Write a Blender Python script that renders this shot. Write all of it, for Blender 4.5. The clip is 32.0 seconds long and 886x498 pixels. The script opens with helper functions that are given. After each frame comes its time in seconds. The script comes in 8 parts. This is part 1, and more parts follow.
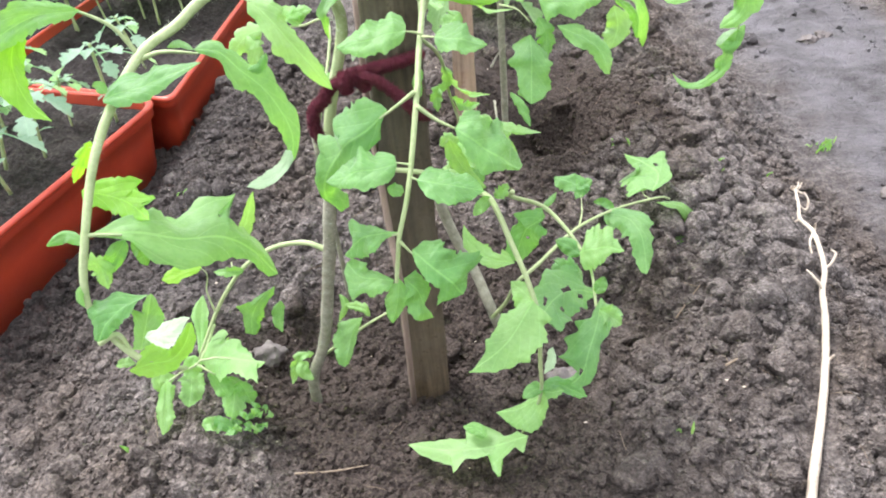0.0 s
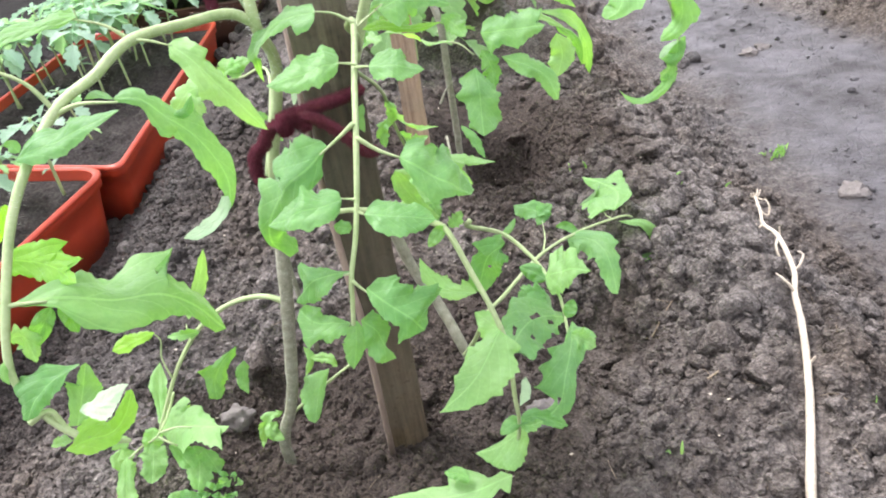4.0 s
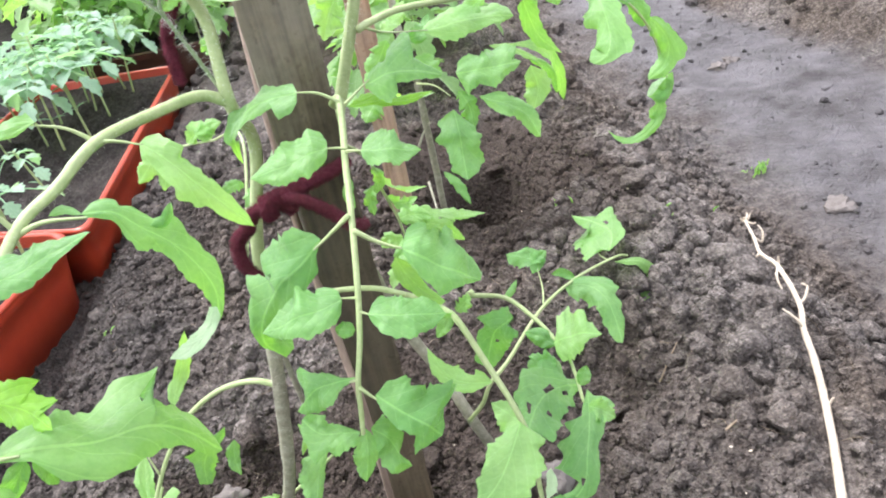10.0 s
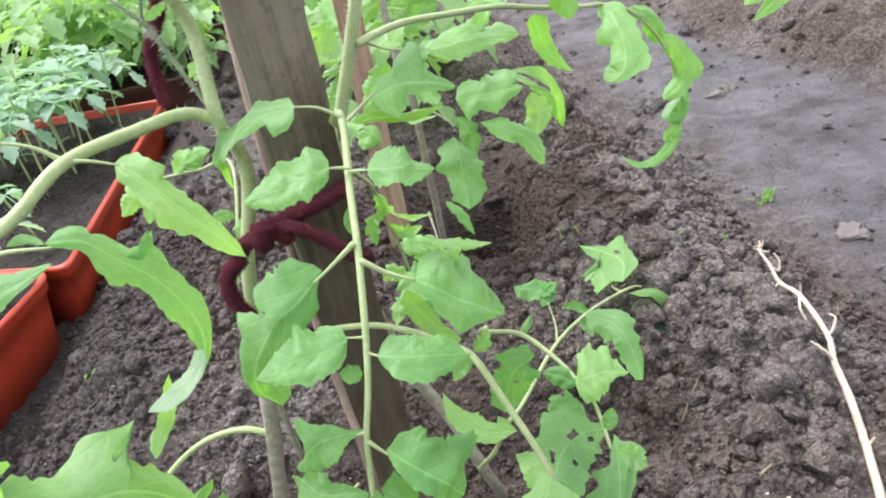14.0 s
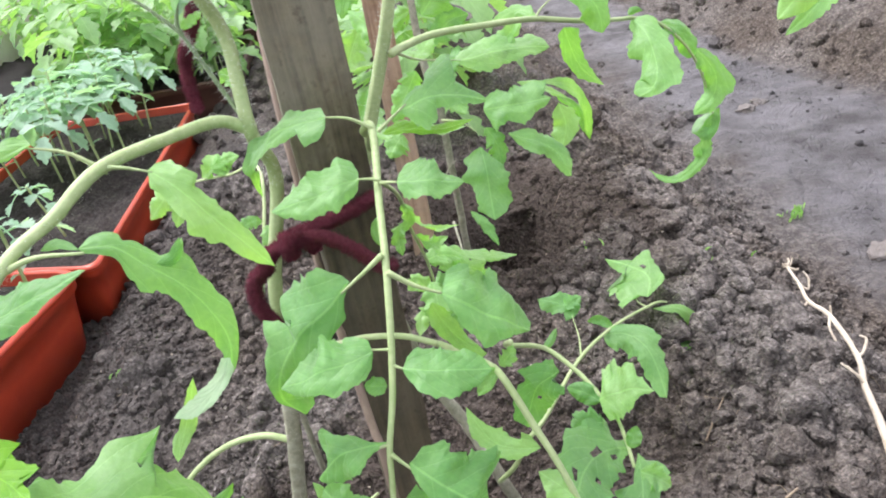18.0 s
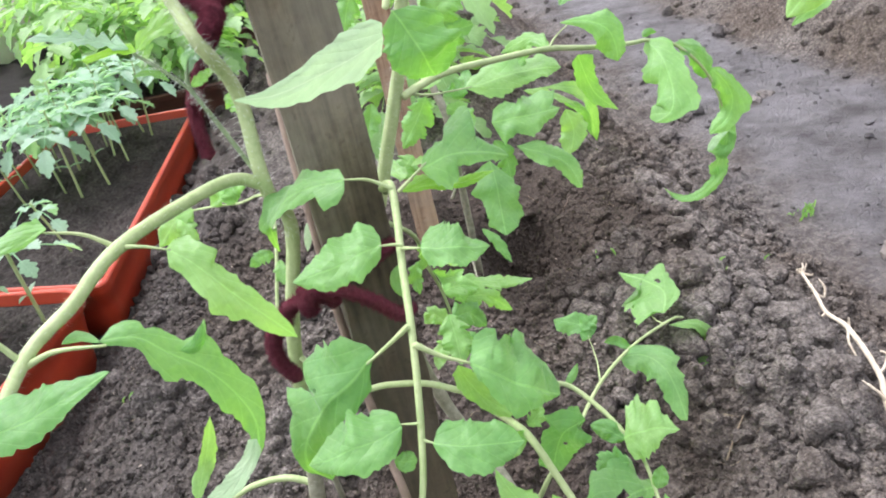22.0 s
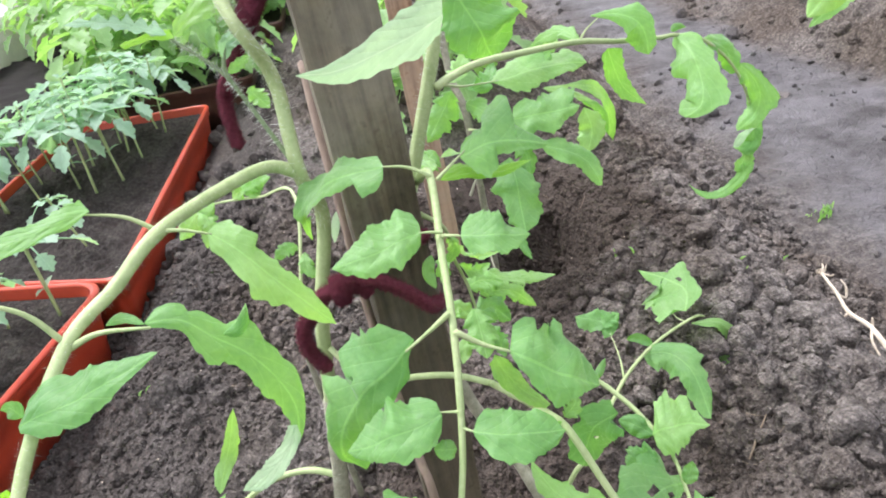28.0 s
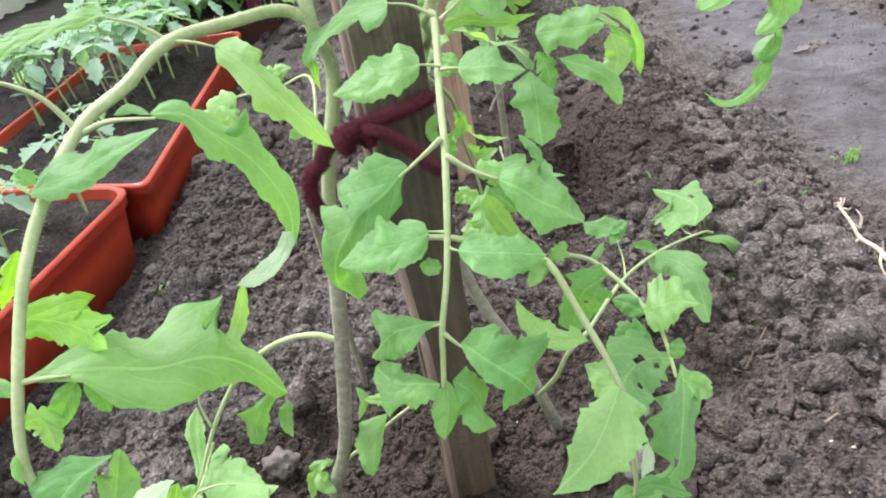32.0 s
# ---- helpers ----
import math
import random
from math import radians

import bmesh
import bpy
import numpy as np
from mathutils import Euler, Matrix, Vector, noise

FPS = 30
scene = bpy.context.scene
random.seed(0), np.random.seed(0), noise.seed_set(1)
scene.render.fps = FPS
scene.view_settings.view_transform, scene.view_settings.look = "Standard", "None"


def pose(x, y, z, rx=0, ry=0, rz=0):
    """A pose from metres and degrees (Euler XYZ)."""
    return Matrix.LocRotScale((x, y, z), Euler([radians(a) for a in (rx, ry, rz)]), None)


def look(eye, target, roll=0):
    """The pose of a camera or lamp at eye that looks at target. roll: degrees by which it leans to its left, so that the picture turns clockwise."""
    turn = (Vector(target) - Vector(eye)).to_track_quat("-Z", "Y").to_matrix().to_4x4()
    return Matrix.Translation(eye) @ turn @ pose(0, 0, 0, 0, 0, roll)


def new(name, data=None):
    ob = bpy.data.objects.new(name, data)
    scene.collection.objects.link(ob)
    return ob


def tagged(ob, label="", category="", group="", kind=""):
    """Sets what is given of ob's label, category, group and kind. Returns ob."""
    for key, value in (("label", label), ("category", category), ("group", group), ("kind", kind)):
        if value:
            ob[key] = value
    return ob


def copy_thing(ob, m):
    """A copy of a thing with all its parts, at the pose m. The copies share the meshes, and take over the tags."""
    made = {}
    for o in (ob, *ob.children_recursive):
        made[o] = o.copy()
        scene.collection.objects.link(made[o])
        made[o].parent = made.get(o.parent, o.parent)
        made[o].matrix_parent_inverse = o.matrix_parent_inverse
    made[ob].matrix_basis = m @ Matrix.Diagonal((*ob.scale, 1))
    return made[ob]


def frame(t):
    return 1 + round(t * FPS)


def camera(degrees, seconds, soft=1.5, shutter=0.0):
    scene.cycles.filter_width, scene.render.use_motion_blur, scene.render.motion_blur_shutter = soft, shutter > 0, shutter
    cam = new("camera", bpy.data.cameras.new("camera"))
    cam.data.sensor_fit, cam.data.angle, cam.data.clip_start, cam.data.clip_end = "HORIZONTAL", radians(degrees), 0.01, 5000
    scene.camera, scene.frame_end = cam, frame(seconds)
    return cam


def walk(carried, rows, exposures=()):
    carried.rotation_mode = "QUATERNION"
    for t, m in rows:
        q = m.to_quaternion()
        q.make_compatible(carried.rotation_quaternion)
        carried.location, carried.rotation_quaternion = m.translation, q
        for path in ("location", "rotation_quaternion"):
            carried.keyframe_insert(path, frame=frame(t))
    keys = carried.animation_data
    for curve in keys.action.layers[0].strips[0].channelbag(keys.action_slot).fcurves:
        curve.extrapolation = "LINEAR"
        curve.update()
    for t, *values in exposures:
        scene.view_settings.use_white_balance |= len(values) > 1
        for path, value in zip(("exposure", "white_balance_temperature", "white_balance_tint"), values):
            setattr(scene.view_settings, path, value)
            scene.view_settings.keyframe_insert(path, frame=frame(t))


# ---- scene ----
DEGREES = 62.53
cam = camera(DEGREES, 32.0, soft=1.95)
# seconds, x, y, z, yaw, pitch, roll
ROWS = [
    (0, -0.0000, 0.0262, 0.6093, 3.144, -36.877, -5.621),
    (0.5, 0.0062, 0.0288, 0.6016, 1.972, -34.720, -7.504),
    (1, 0.0080, 0.0264, 0.6039, 0.530, -31.723, -7.122),
    (1.5, 0.0107, 0.0219, 0.6005, -0.437, -30.473, -8.415),
    (2, 0.0101, 0.0232, 0.5986, -2.066, -29.282, -8.602),
    (2.5, 0.0085, 0.0182, 0.5947, -0.531, -30.284, -7.676),
    (4.5, 0.0080, 0.0424, 0.5883, -0.534, -33.901, -10.139),
    (5, 0.0119, 0.0413, 0.5838, -2.289, -33.919, -9.405),
    (5.5, 0.0096, 0.0449, 0.5785, -2.023, -33.714, -9.698),
    (6, 0.0058, 0.0502, 0.5803, -2.071, -33.708, -9.825),
    (6.5, 0.0037, 0.0476, 0.5749, -2.066, -34.005, -9.820),
    (7, -0.0073, 0.0477, 0.5825, -1.697, -34.752, -10.795),
    (7.5, -0.0088, 0.0591, 0.5878, -0.921, -34.622, -10.017),
    (8, -0.0064, 0.0708, 0.5925, -0.363, -34.077, -11.338),
    (8.5, -0.0063, 0.0732, 0.5926, -0.986, -33.588, -10.886),
    (9, -0.0074, 0.0784, 0.6001, -1.510, -32.826, -11.866),
    (9.5, -0.0004, 0.0898, 0.6105, -2.222, -32.386, -11.625),
    (10, -0.0018, 0.0889, 0.6076, -2.823, -32.808, -11.907),
    (10.5, -0.0022, 0.0872, 0.5989, -3.201, -33.557, -11.376),
    (11, -0.0200, 0.0922, 0.5689, -2.817, -33.595, -11.275),
    (11.5, -0.0159, 0.0979, 0.5781, -1.704, -30.881, -12.802),
    (12, -0.0104, 0.1076, 0.5885, -1.492, -29.393, -12.640),
    (12.5, -0.0056, 0.1164, 0.5902, -3.307, -29.467, -12.389),
    (13, -0.0078, 0.1232, 0.5899, -4.127, -29.611, -11.815),
    (13.5, -0.0125, 0.1262, 0.5875, -4.540, -29.978, -11.959),
    (15.5, -0.0102, 0.1251, 0.5828, -3.172, -30.642, -11.160),
    (16, -0.0176, 0.1222, 0.5959, -3.184, -30.137, -11.391),
    (16.5, -0.0176, 0.1300, 0.5963, -3.168, -29.704, -11.447),
    (17, -0.0158, 0.1303, 0.5934, -2.981, -29.480, -11.632),
    (17.5, -0.0140, 0.1289, 0.5892, -2.686, -29.356, -11.419),
    (18, -0.0140, 0.1289, 0.5873, -2.529, -29.383, -11.327),
    (18.5, -0.0133, 0.1347, 0.5900, -2.547, -29.455, -12.545),
    (19, -0.0068, 0.1385, 0.5891, -2.649, -29.616, -12.473),
    (19.5, -0.0100, 0.1433, 0.5937, -3.474, -30.063, -12.505),
    (20, -0.0133, 0.1385, 0.6002, -4.207, -30.425, -12.821),
    (20.5, -0.0135, 0.1413, 0.5965, -4.095, -30.485, -12.393),
    (21, -0.0189, 0.1459, 0.6086, -3.580, -30.737, -13.670),
    (21.5, -0.0135, 0.1524, 0.6094, -3.100, -31.270, -13.733),
    (22, -0.0155, 0.1544, 0.6159, -2.062, -30.609, -13.022),
    (22.5, -0.0203, 0.1543, 0.6157, -0.208, -29.352, -12.367),
    (23, -0.0206, 0.1530, 0.6240, 0.905, -28.323, -12.940),
    (23.5, -0.0219, 0.1468, 0.6125, 1.597, -27.832, -12.080),
    (24, -0.0214, 0.1534, 0.6074, 2.231, -27.344, -12.289),
    (24.5, -0.0203, 0.1533, 0.6075, 2.081, -27.028, -12.706),
    (25, -0.0236, 0.1491, 0.6110, 1.871, -27.438, -13.951),
    (25.5, -0.0265, 0.1472, 0.6206, 0.473, -28.353, -15.064),
    (27.5, -0.0305, 0.1564, 0.6109, -1.980, -30.599, -13.993),
    (28, -0.0315, 0.1553, 0.6124, -1.636, -30.349, -12.674),
    (28.5, -0.0325, 0.1365, 0.5862, -0.555, -30.174, -10.955),
    (29, -0.0321, 0.1249, 0.5837, 0.569, -30.484, -9.702),
    (29.5, -0.0313, 0.1193, 0.5947, 1.890, -29.827, -10.708),
    (30, -0.0239, 0.1258, 0.5976, 1.673, -29.136, -12.266),
    (30.5, -0.0239, 0.1361, 0.5929, 1.090, -29.209, -12.479),
    (31, -0.0283, 0.1307, 0.5777, 1.092, -31.219, -9.951),
    (31.5, -0.0310, 0.1126, 0.5643, 1.255, -34.374, -10.038),
    (32, -0.0284, 0.1130, 0.5675, 1.591, -32.778, -11.238),
]
EXPOSURES = [(t, stops, 6320, 16) for t, stops in [(0.0, 0.92), (2.0, 0.84), (4.5, 0.90), (6.0, 0.94), (10.0, 0.91), (12.0, 0.75), (13.0, 0.65), (20.0, 0.67), (26.0, 0.67), (32.0, 0.66)]]
walk(cam, [(t, pose(x, y, z, 90 + p, 0, w) @ pose(0, 0, 0, 0, 0, r)) for t, x, y, z, w, p, r in ROWS], EXPOSURES)

# ---- world and light: an overcast day through a film greenhouse ----
world = bpy.data.worlds.new("world")
scene.world = world
world.use_nodes = True
wn, wl = world.node_tree.nodes, world.node_tree.links
sky = wn.new("ShaderNodeTexSky")
sky.sky_type, sky.sun_disc = "NISHITA", False
sky.sun_elevation, sky.sun_rotation = radians(55), radians(-35)
sky.air_density, sky.dust_density, sky.ozone_density = 1.0, 5.0, 1.0
veil = wn.new("ShaderNodeMix")
veil.data_type = "RGBA"
veil.inputs[0].default_value = 0.8
veil.inputs[7].default_value = (8.2, 8.6, 9.6, 1)
wl.new(sky.outputs[0], veil.inputs[6])
wl.new(veil.outputs[2], wn["Background"].inputs[0])
wn["Background"].inputs[1].default_value = 0.1
sun = new("sun", bpy.data.lights.new("sun", "SUN"))
sun.data.energy, sun.data.angle, sun.data.color = 2.9, radians(18), (1.0, 0.98, 0.97)
sun.matrix_world = look((-2.0, 2.6, 5.0), (0, 0.6, 0))


# ---- materials ----
def material(name):
    m = bpy.data.materials.new(name)
    m.use_nodes = True
    t = m.node_tree
    return m, t, t.nodes, t.links, t.nodes["Principled BSDF"]


def noise_node(t, scale, detail=6, rough=0.6, coord=None, kind="ShaderNodeTexNoise"):
    n = t.nodes.new(kind)
    n.inputs["Scale"].default_value = scale
    if kind == "ShaderNodeTexNoise":
        n.inputs["Detail"].default_value, n.inputs["Roughness"].default_value = detail, rough
    if coord is not None:
        t.links.new(coord, n.inputs["Vector"])
    return n


def ramp(t, fac, stops):
    r = t.nodes.new("ShaderNodeValToRGB")
    e = r.color_ramp.elements
    while len(e) < len(stops):
        e.new(0.5)
    for k, (p, c) in zip(e, stops):
        k.position, k.color = p, (*c, 1)
    t.links.new(fac, r.inputs[0])
    return r


def mixed(t, fac, a, b, mode="MIX"):
    m = t.nodes.new("ShaderNodeMix")
    m.data_type, m.blend_type = "RGBA", mode
    for sock, v in ((m.inputs[0], fac), (m.inputs[6], a), (m.inputs[7], b)):
        if isinstance(v, (int, float)):
            sock.default_value = v
        elif isinstance(v, tuple):
            sock.default_value = (*v, 1)
        else:
            t.links.new(v, sock)
    return m.outputs[2]


def maths(t, op, *vals):
    m = t.nodes.new("ShaderNodeMath")
    m.operation = op
    for sock, v in zip(m.inputs, vals):
        if isinstance(v, (int, float)):
            sock.default_value = v
        else:
            t.links.new(v, sock)
    return m.outputs[0]


def bump(t, height, strength, distance, bsdf):
    b = t.nodes.new("ShaderNodeBump")
    b.inputs["Strength"].default_value, b.inputs["Distance"].default_value = strength, distance
    t.links.new(height, b.inputs["Height"])
    t.links.new(b.outputs[0], bsdf.inputs["Normal"])


def object_coord(t):
    return t.nodes.new("ShaderNodeTexCoord").outputs["Object"]


def plain(name, dark, light, scale, rough, relief=0.0, metal=0.0, detail=6, stretch=None, random_value=0.0):
    """Two tones mixed by a coarse and a fine noise, with relief."""
    m, t, n, l, bsdf = material(name)
    c = object_coord(t)
    if stretch:
        mp = n.new("ShaderNodeMapping")
        mp.inputs["Scale"].default_value = stretch
        l.new(c, mp.inputs[0])
        c = mp.outputs[0]
    a, b = noise_node(t, scale, detail, 0.65, c), noise_node(t, scale * 7, 4, 0.6, c)
    f = maths(t, "ADD", maths(t, "MULTIPLY", a.outputs[0], 0.65), maths(t, "MULTIPLY", b.outputs[0], 0.35))
    if random_value:
        info = n.new("ShaderNodeObjectInfo")
        f = maths(t, "ADD", f, maths(t, "MULTIPLY", maths(t, "SUBTRACT", info.outputs["Random"], 0.5), random_value))
    l.new(ramp(t, f, [(0.32, dark), (0.68, light)]).outputs[0], bsdf.inputs["Base Color"])
    bsdf.inputs["Roughness"].default_value, bsdf.inputs["Metallic"].default_value = rough, metal
    if relief:
        bump(t, f, 0.8, relief, bsdf)
    return m


def soil(name, grey, brown, wet, path=False):
    """Crumbly garden soil: greyish dry crumbs, brown moist patches, a trodden damp path."""
    m, t, n, l, bsdf = material(name)
    c = object_coord(t)
    big, mid, fine = noise_node(t, 4.5, 5, 0.6, c), noise_node(t, 38, 6, 0.7, c), noise_node(t, 330, 5, 0.7, c)
    dry = ramp(t, big.outputs[0], [(0.40, brown), (0.60, grey)]).outputs[0]
    speck = ramp(t, mid.outputs[0], [(0.30, (0.55, 0.53, 0.52)), (0.70, (1.3, 1.28, 1.25))]).outputs[0]
    col = mixed(t, 1.0, dry, speck, "MULTIPLY")
    dots = ramp(t, fine.outputs[0], [(0.33, (0.5, 0.48, 0.46)), (0.5, (1, 1, 1)), (0.67, (1.75, 1.70, 1.62))]).outputs[0]
    col = mixed(t, 0.9, col, dots, "MULTIPLY")
    height = maths(t, "ADD", maths(t, "MULTIPLY", mid.outputs[0], 0.6), maths(t, "MULTIPLY", fine.outputs[0], 0.4))
    for size, share in ((150, 0.7), (420, 0.45)):
        cell = noise_node(t, size, coord=c, kind="ShaderNodeTexVoronoi")
        height = maths(t, "SUBTRACT", height, maths(t, "MULTIPLY", cell.outputs["Distance"], share))
    # crevice shade painted into the colour: crumb tops lighter, gaps between them darker
    gap_shade = noise_node(t, 150, coord=c, kind="ShaderNodeTexVoronoi")
    col = mixed(t, 0.8, col, ramp(t, gap_shade.outputs["Distance"], [(0.25, (1.18, 1.17, 1.16)), (0.75, (0.55, 0.53, 0.52))]).outputs[0], "MULTIPLY")
    bsdf.inputs["Specular IOR Level"].default_value = 0.25
    if path:
        at = n.new("ShaderNodeAttribute")
        at.attribute_name = "trodden"
        ho = n.new("ShaderNodeAttribute")
        ho.attribute_name = "moist_shade"
        col = mixed(t, ho.outputs["Fac"], col, mixed(t, 1.0, (wet[0] * 0.62, wet[1] * 0.52, wet[2] * 0.43), dots, "MULTIPLY"))
        pe = n.new("ShaderNodeAttribute")
        pe.attribute_name = "peat"
        col = mixed(t, pe.outputs["Fac"], col, mixed(t, 1.0, (0.034, 0.031, 0.030), dots, "MULTIPLY"))
        worn = ramp(t, noise_node(t, 9, 6, 0.65, c).outputs[0], [(0.36, (0.42, 0.39, 0.38)), (0.47, (0.82, 0.80, 0.80)), (0.62, (1.3, 1.3, 1.33))]).outputs[0]
        col = mixed(t, at.outputs["Fac"], col, mixed(t, 0.6, mixed(t, 1.0, wet, worn, "MULTIPLY"), speck, "MULTIPLY"))
        rough = maths(t, "SUBTRACT", 0.95, maths(t, "MULTIPLY", at.outputs["Fac"], 0.42))
        l.new(rough, bsdf.inputs["Roughness"])
        l.new(maths(t, "ADD", 0.2, maths(t, "MULTIPLY", at.outputs["Fac"], 0.35)), bsdf.inputs["Specular IOR Level"])
    else:
        bsdf.inputs["Roughness"].default_value = 0.95
    l.new(col, bsdf.inputs["Base Color"])
    bump(t, height, 1.0, 0.006, bsdf)
    return m


def leaf_material(name, deep, fresh, glow, gloss=0.42):
    """A leaf with a paler midrib and side veins, thin enough to let light through."""
    m, t, n, l, bsdf = material(name)
    uv = n.new("ShaderNodeUVMap")
    sep = n.new("ShaderNodeSeparateXYZ")
    l.new(uv.outputs[0], sep.inputs[0])
    across = maths(t, "ABSOLUTE", maths(t, "SUBTRACT", sep.outputs[0], 0.5))
    side = maths(t, "SUBTRACT", maths(t, "MULTIPLY", sep.outputs[1], 5.5), maths(t, "MULTIPLY", across, 5.0))
    wave = maths(t, "ABSOLUTE", maths(t, "SUBTRACT", maths(t, "FRACT", side), 0.5))
    vein = maths(t, "MULTIPLY", maths(t, "LESS_THAN", wave, 0.03), 0.5)
    rib = maths(t, "LESS_THAN", across, 0.013)
    veins = maths(t, "MAXIMUM", vein, rib)
    pillow = maths(t, "SQRT", wave)
    c = object_coord(t)
    blotch, grain = noise_node(t, 24, 4, 0.6, c), noise_node(t, 420, 4, 0.6, c)
    info = n.new("ShaderNodeObjectInfo")
    f = maths(t, "ADD", maths(t, "MULTIPLY", blotch.outputs[0], 0.7), maths(t, "MULTIPLY", info.outputs["Random"], 0.3))
    f = maths(t, "ADD", f, maths(t, "MULTIPLY", maths(t, "SUBTRACT", grain.outputs[0], 0.5), 0.3))
    col = ramp(t, f, [(0.3, deep), (0.72, fresh)]).outputs[0]
    col = mixed(t, maths(t, "MULTIPLY", veins, 0.22), col, tuple(min(1, v * 1.5 + 0.05) for v in fresh))
    l.new(col, bsdf.inputs["Base Color"])
    bsdf.inputs["Roughness"].default_value = gloss
    bsdf.inputs["Specular IOR Level"].default_value = 0.6
    bsdf.inputs["Sheen Weight"].default_value, bsdf.inputs["Sheen Roughness"].default_value = 0.4, 0.4
    bsdf.inputs["Sheen Tint"].default_value = (0.92, 1.0, 0.84, 1)
    height = maths(t, "ADD", maths(t, "MULTIPLY", pillow, 0.28), maths(t, "MULTIPLY", grain.outputs[0], 0.3))
    height = maths(t, "ADD", height, maths(t, "MULTIPLY", noise_node(t, 130, 4, 0.55, c).outputs[0], 0.9))
    height = maths(t, "SUBTRACT", height, maths(t, "MULTIPLY", veins, 0.3))
    bump(t, height, 0.75, 0.0017, bsdf)
    tr = n.new("ShaderNodeBsdfTranslucent")
    l.new(mixed(t, 1.0, col, glow, "MULTIPLY"), tr.inputs[0])
    mix = n.new("ShaderNodeMixShader")
    mix.inputs[0].default_value = 0.42
    l.new(bsdf.outputs[0], mix.inputs[1])
    l.new(tr.outputs[0], mix.inputs[2])
    l.new(mix.outputs[0], n["Material Output"].inputs[0])
    return m


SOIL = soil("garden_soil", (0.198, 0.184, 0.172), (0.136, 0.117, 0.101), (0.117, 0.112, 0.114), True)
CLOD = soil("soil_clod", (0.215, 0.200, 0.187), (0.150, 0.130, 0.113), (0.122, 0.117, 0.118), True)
POTTING = soil("potting_soil", (0.058, 0.052, 0.048), (0.033, 0.029, 0.026), (0.03, 0.03, 0.03))
LEAF = leaf_material("tomato_leaf", (0.110, 0.295, 0.078), (0.230, 0.460, 0.150), (1.70, 1.75, 0.45), 0.50)
PALE_LEAF = leaf_material("young_tomato_leaf", (0.178, 0.390, 0.103), (0.318, 0.550, 0.195), (1.50, 1.60, 0.50), 0.44)
BLUE_LEAF = leaf_material("seedling_leaf", (0.205, 0.375, 0.235), (0.370, 0.560, 0.405), (1.35, 1.45, 0.8), 0.46)
FAR_LEAF = leaf_material("tall_seedling_leaf", (0.195, 0.375, 0.125), (0.340, 0.545, 0.235), (1.3, 1.4, 0.6), 0.46)
# yellow-green young leaf, light shining through it put into the colours
LIT_YELLOW_LEAF = leaf_material("young_leaf_lit_through", (0.19, 0.45, 0.035), (0.32, 0.61, 0.070), (1.5, 1.6, 0.3), 0.46)
UNDER_LEAF = leaf_material("leaf_underside", (0.40, 0.58, 0.33), (0.58, 0.74, 0.48), (1.0, 1.1, 0.9), 0.55)
SHOOT = plain("young_shoot", (0.12, 0.175, 0.085), (0.23, 0.31, 0.155), 90, 0.6, 0.0006)
STEM = plain("green_stem", (0.255, 0.355, 0.135), (0.45, 0.53, 0.265), 60, 0.5, 0.0006)
GREY_STEM = plain("grey_stem", (0.16, 0.16, 0.10), (0.42, 0.41, 0.31), 160, 0.75, 0.0012)
HAIR = plain("stem_hair", (0.7, 0.75, 0.62), (0.85, 0.88, 0.78), 50, 0.5)


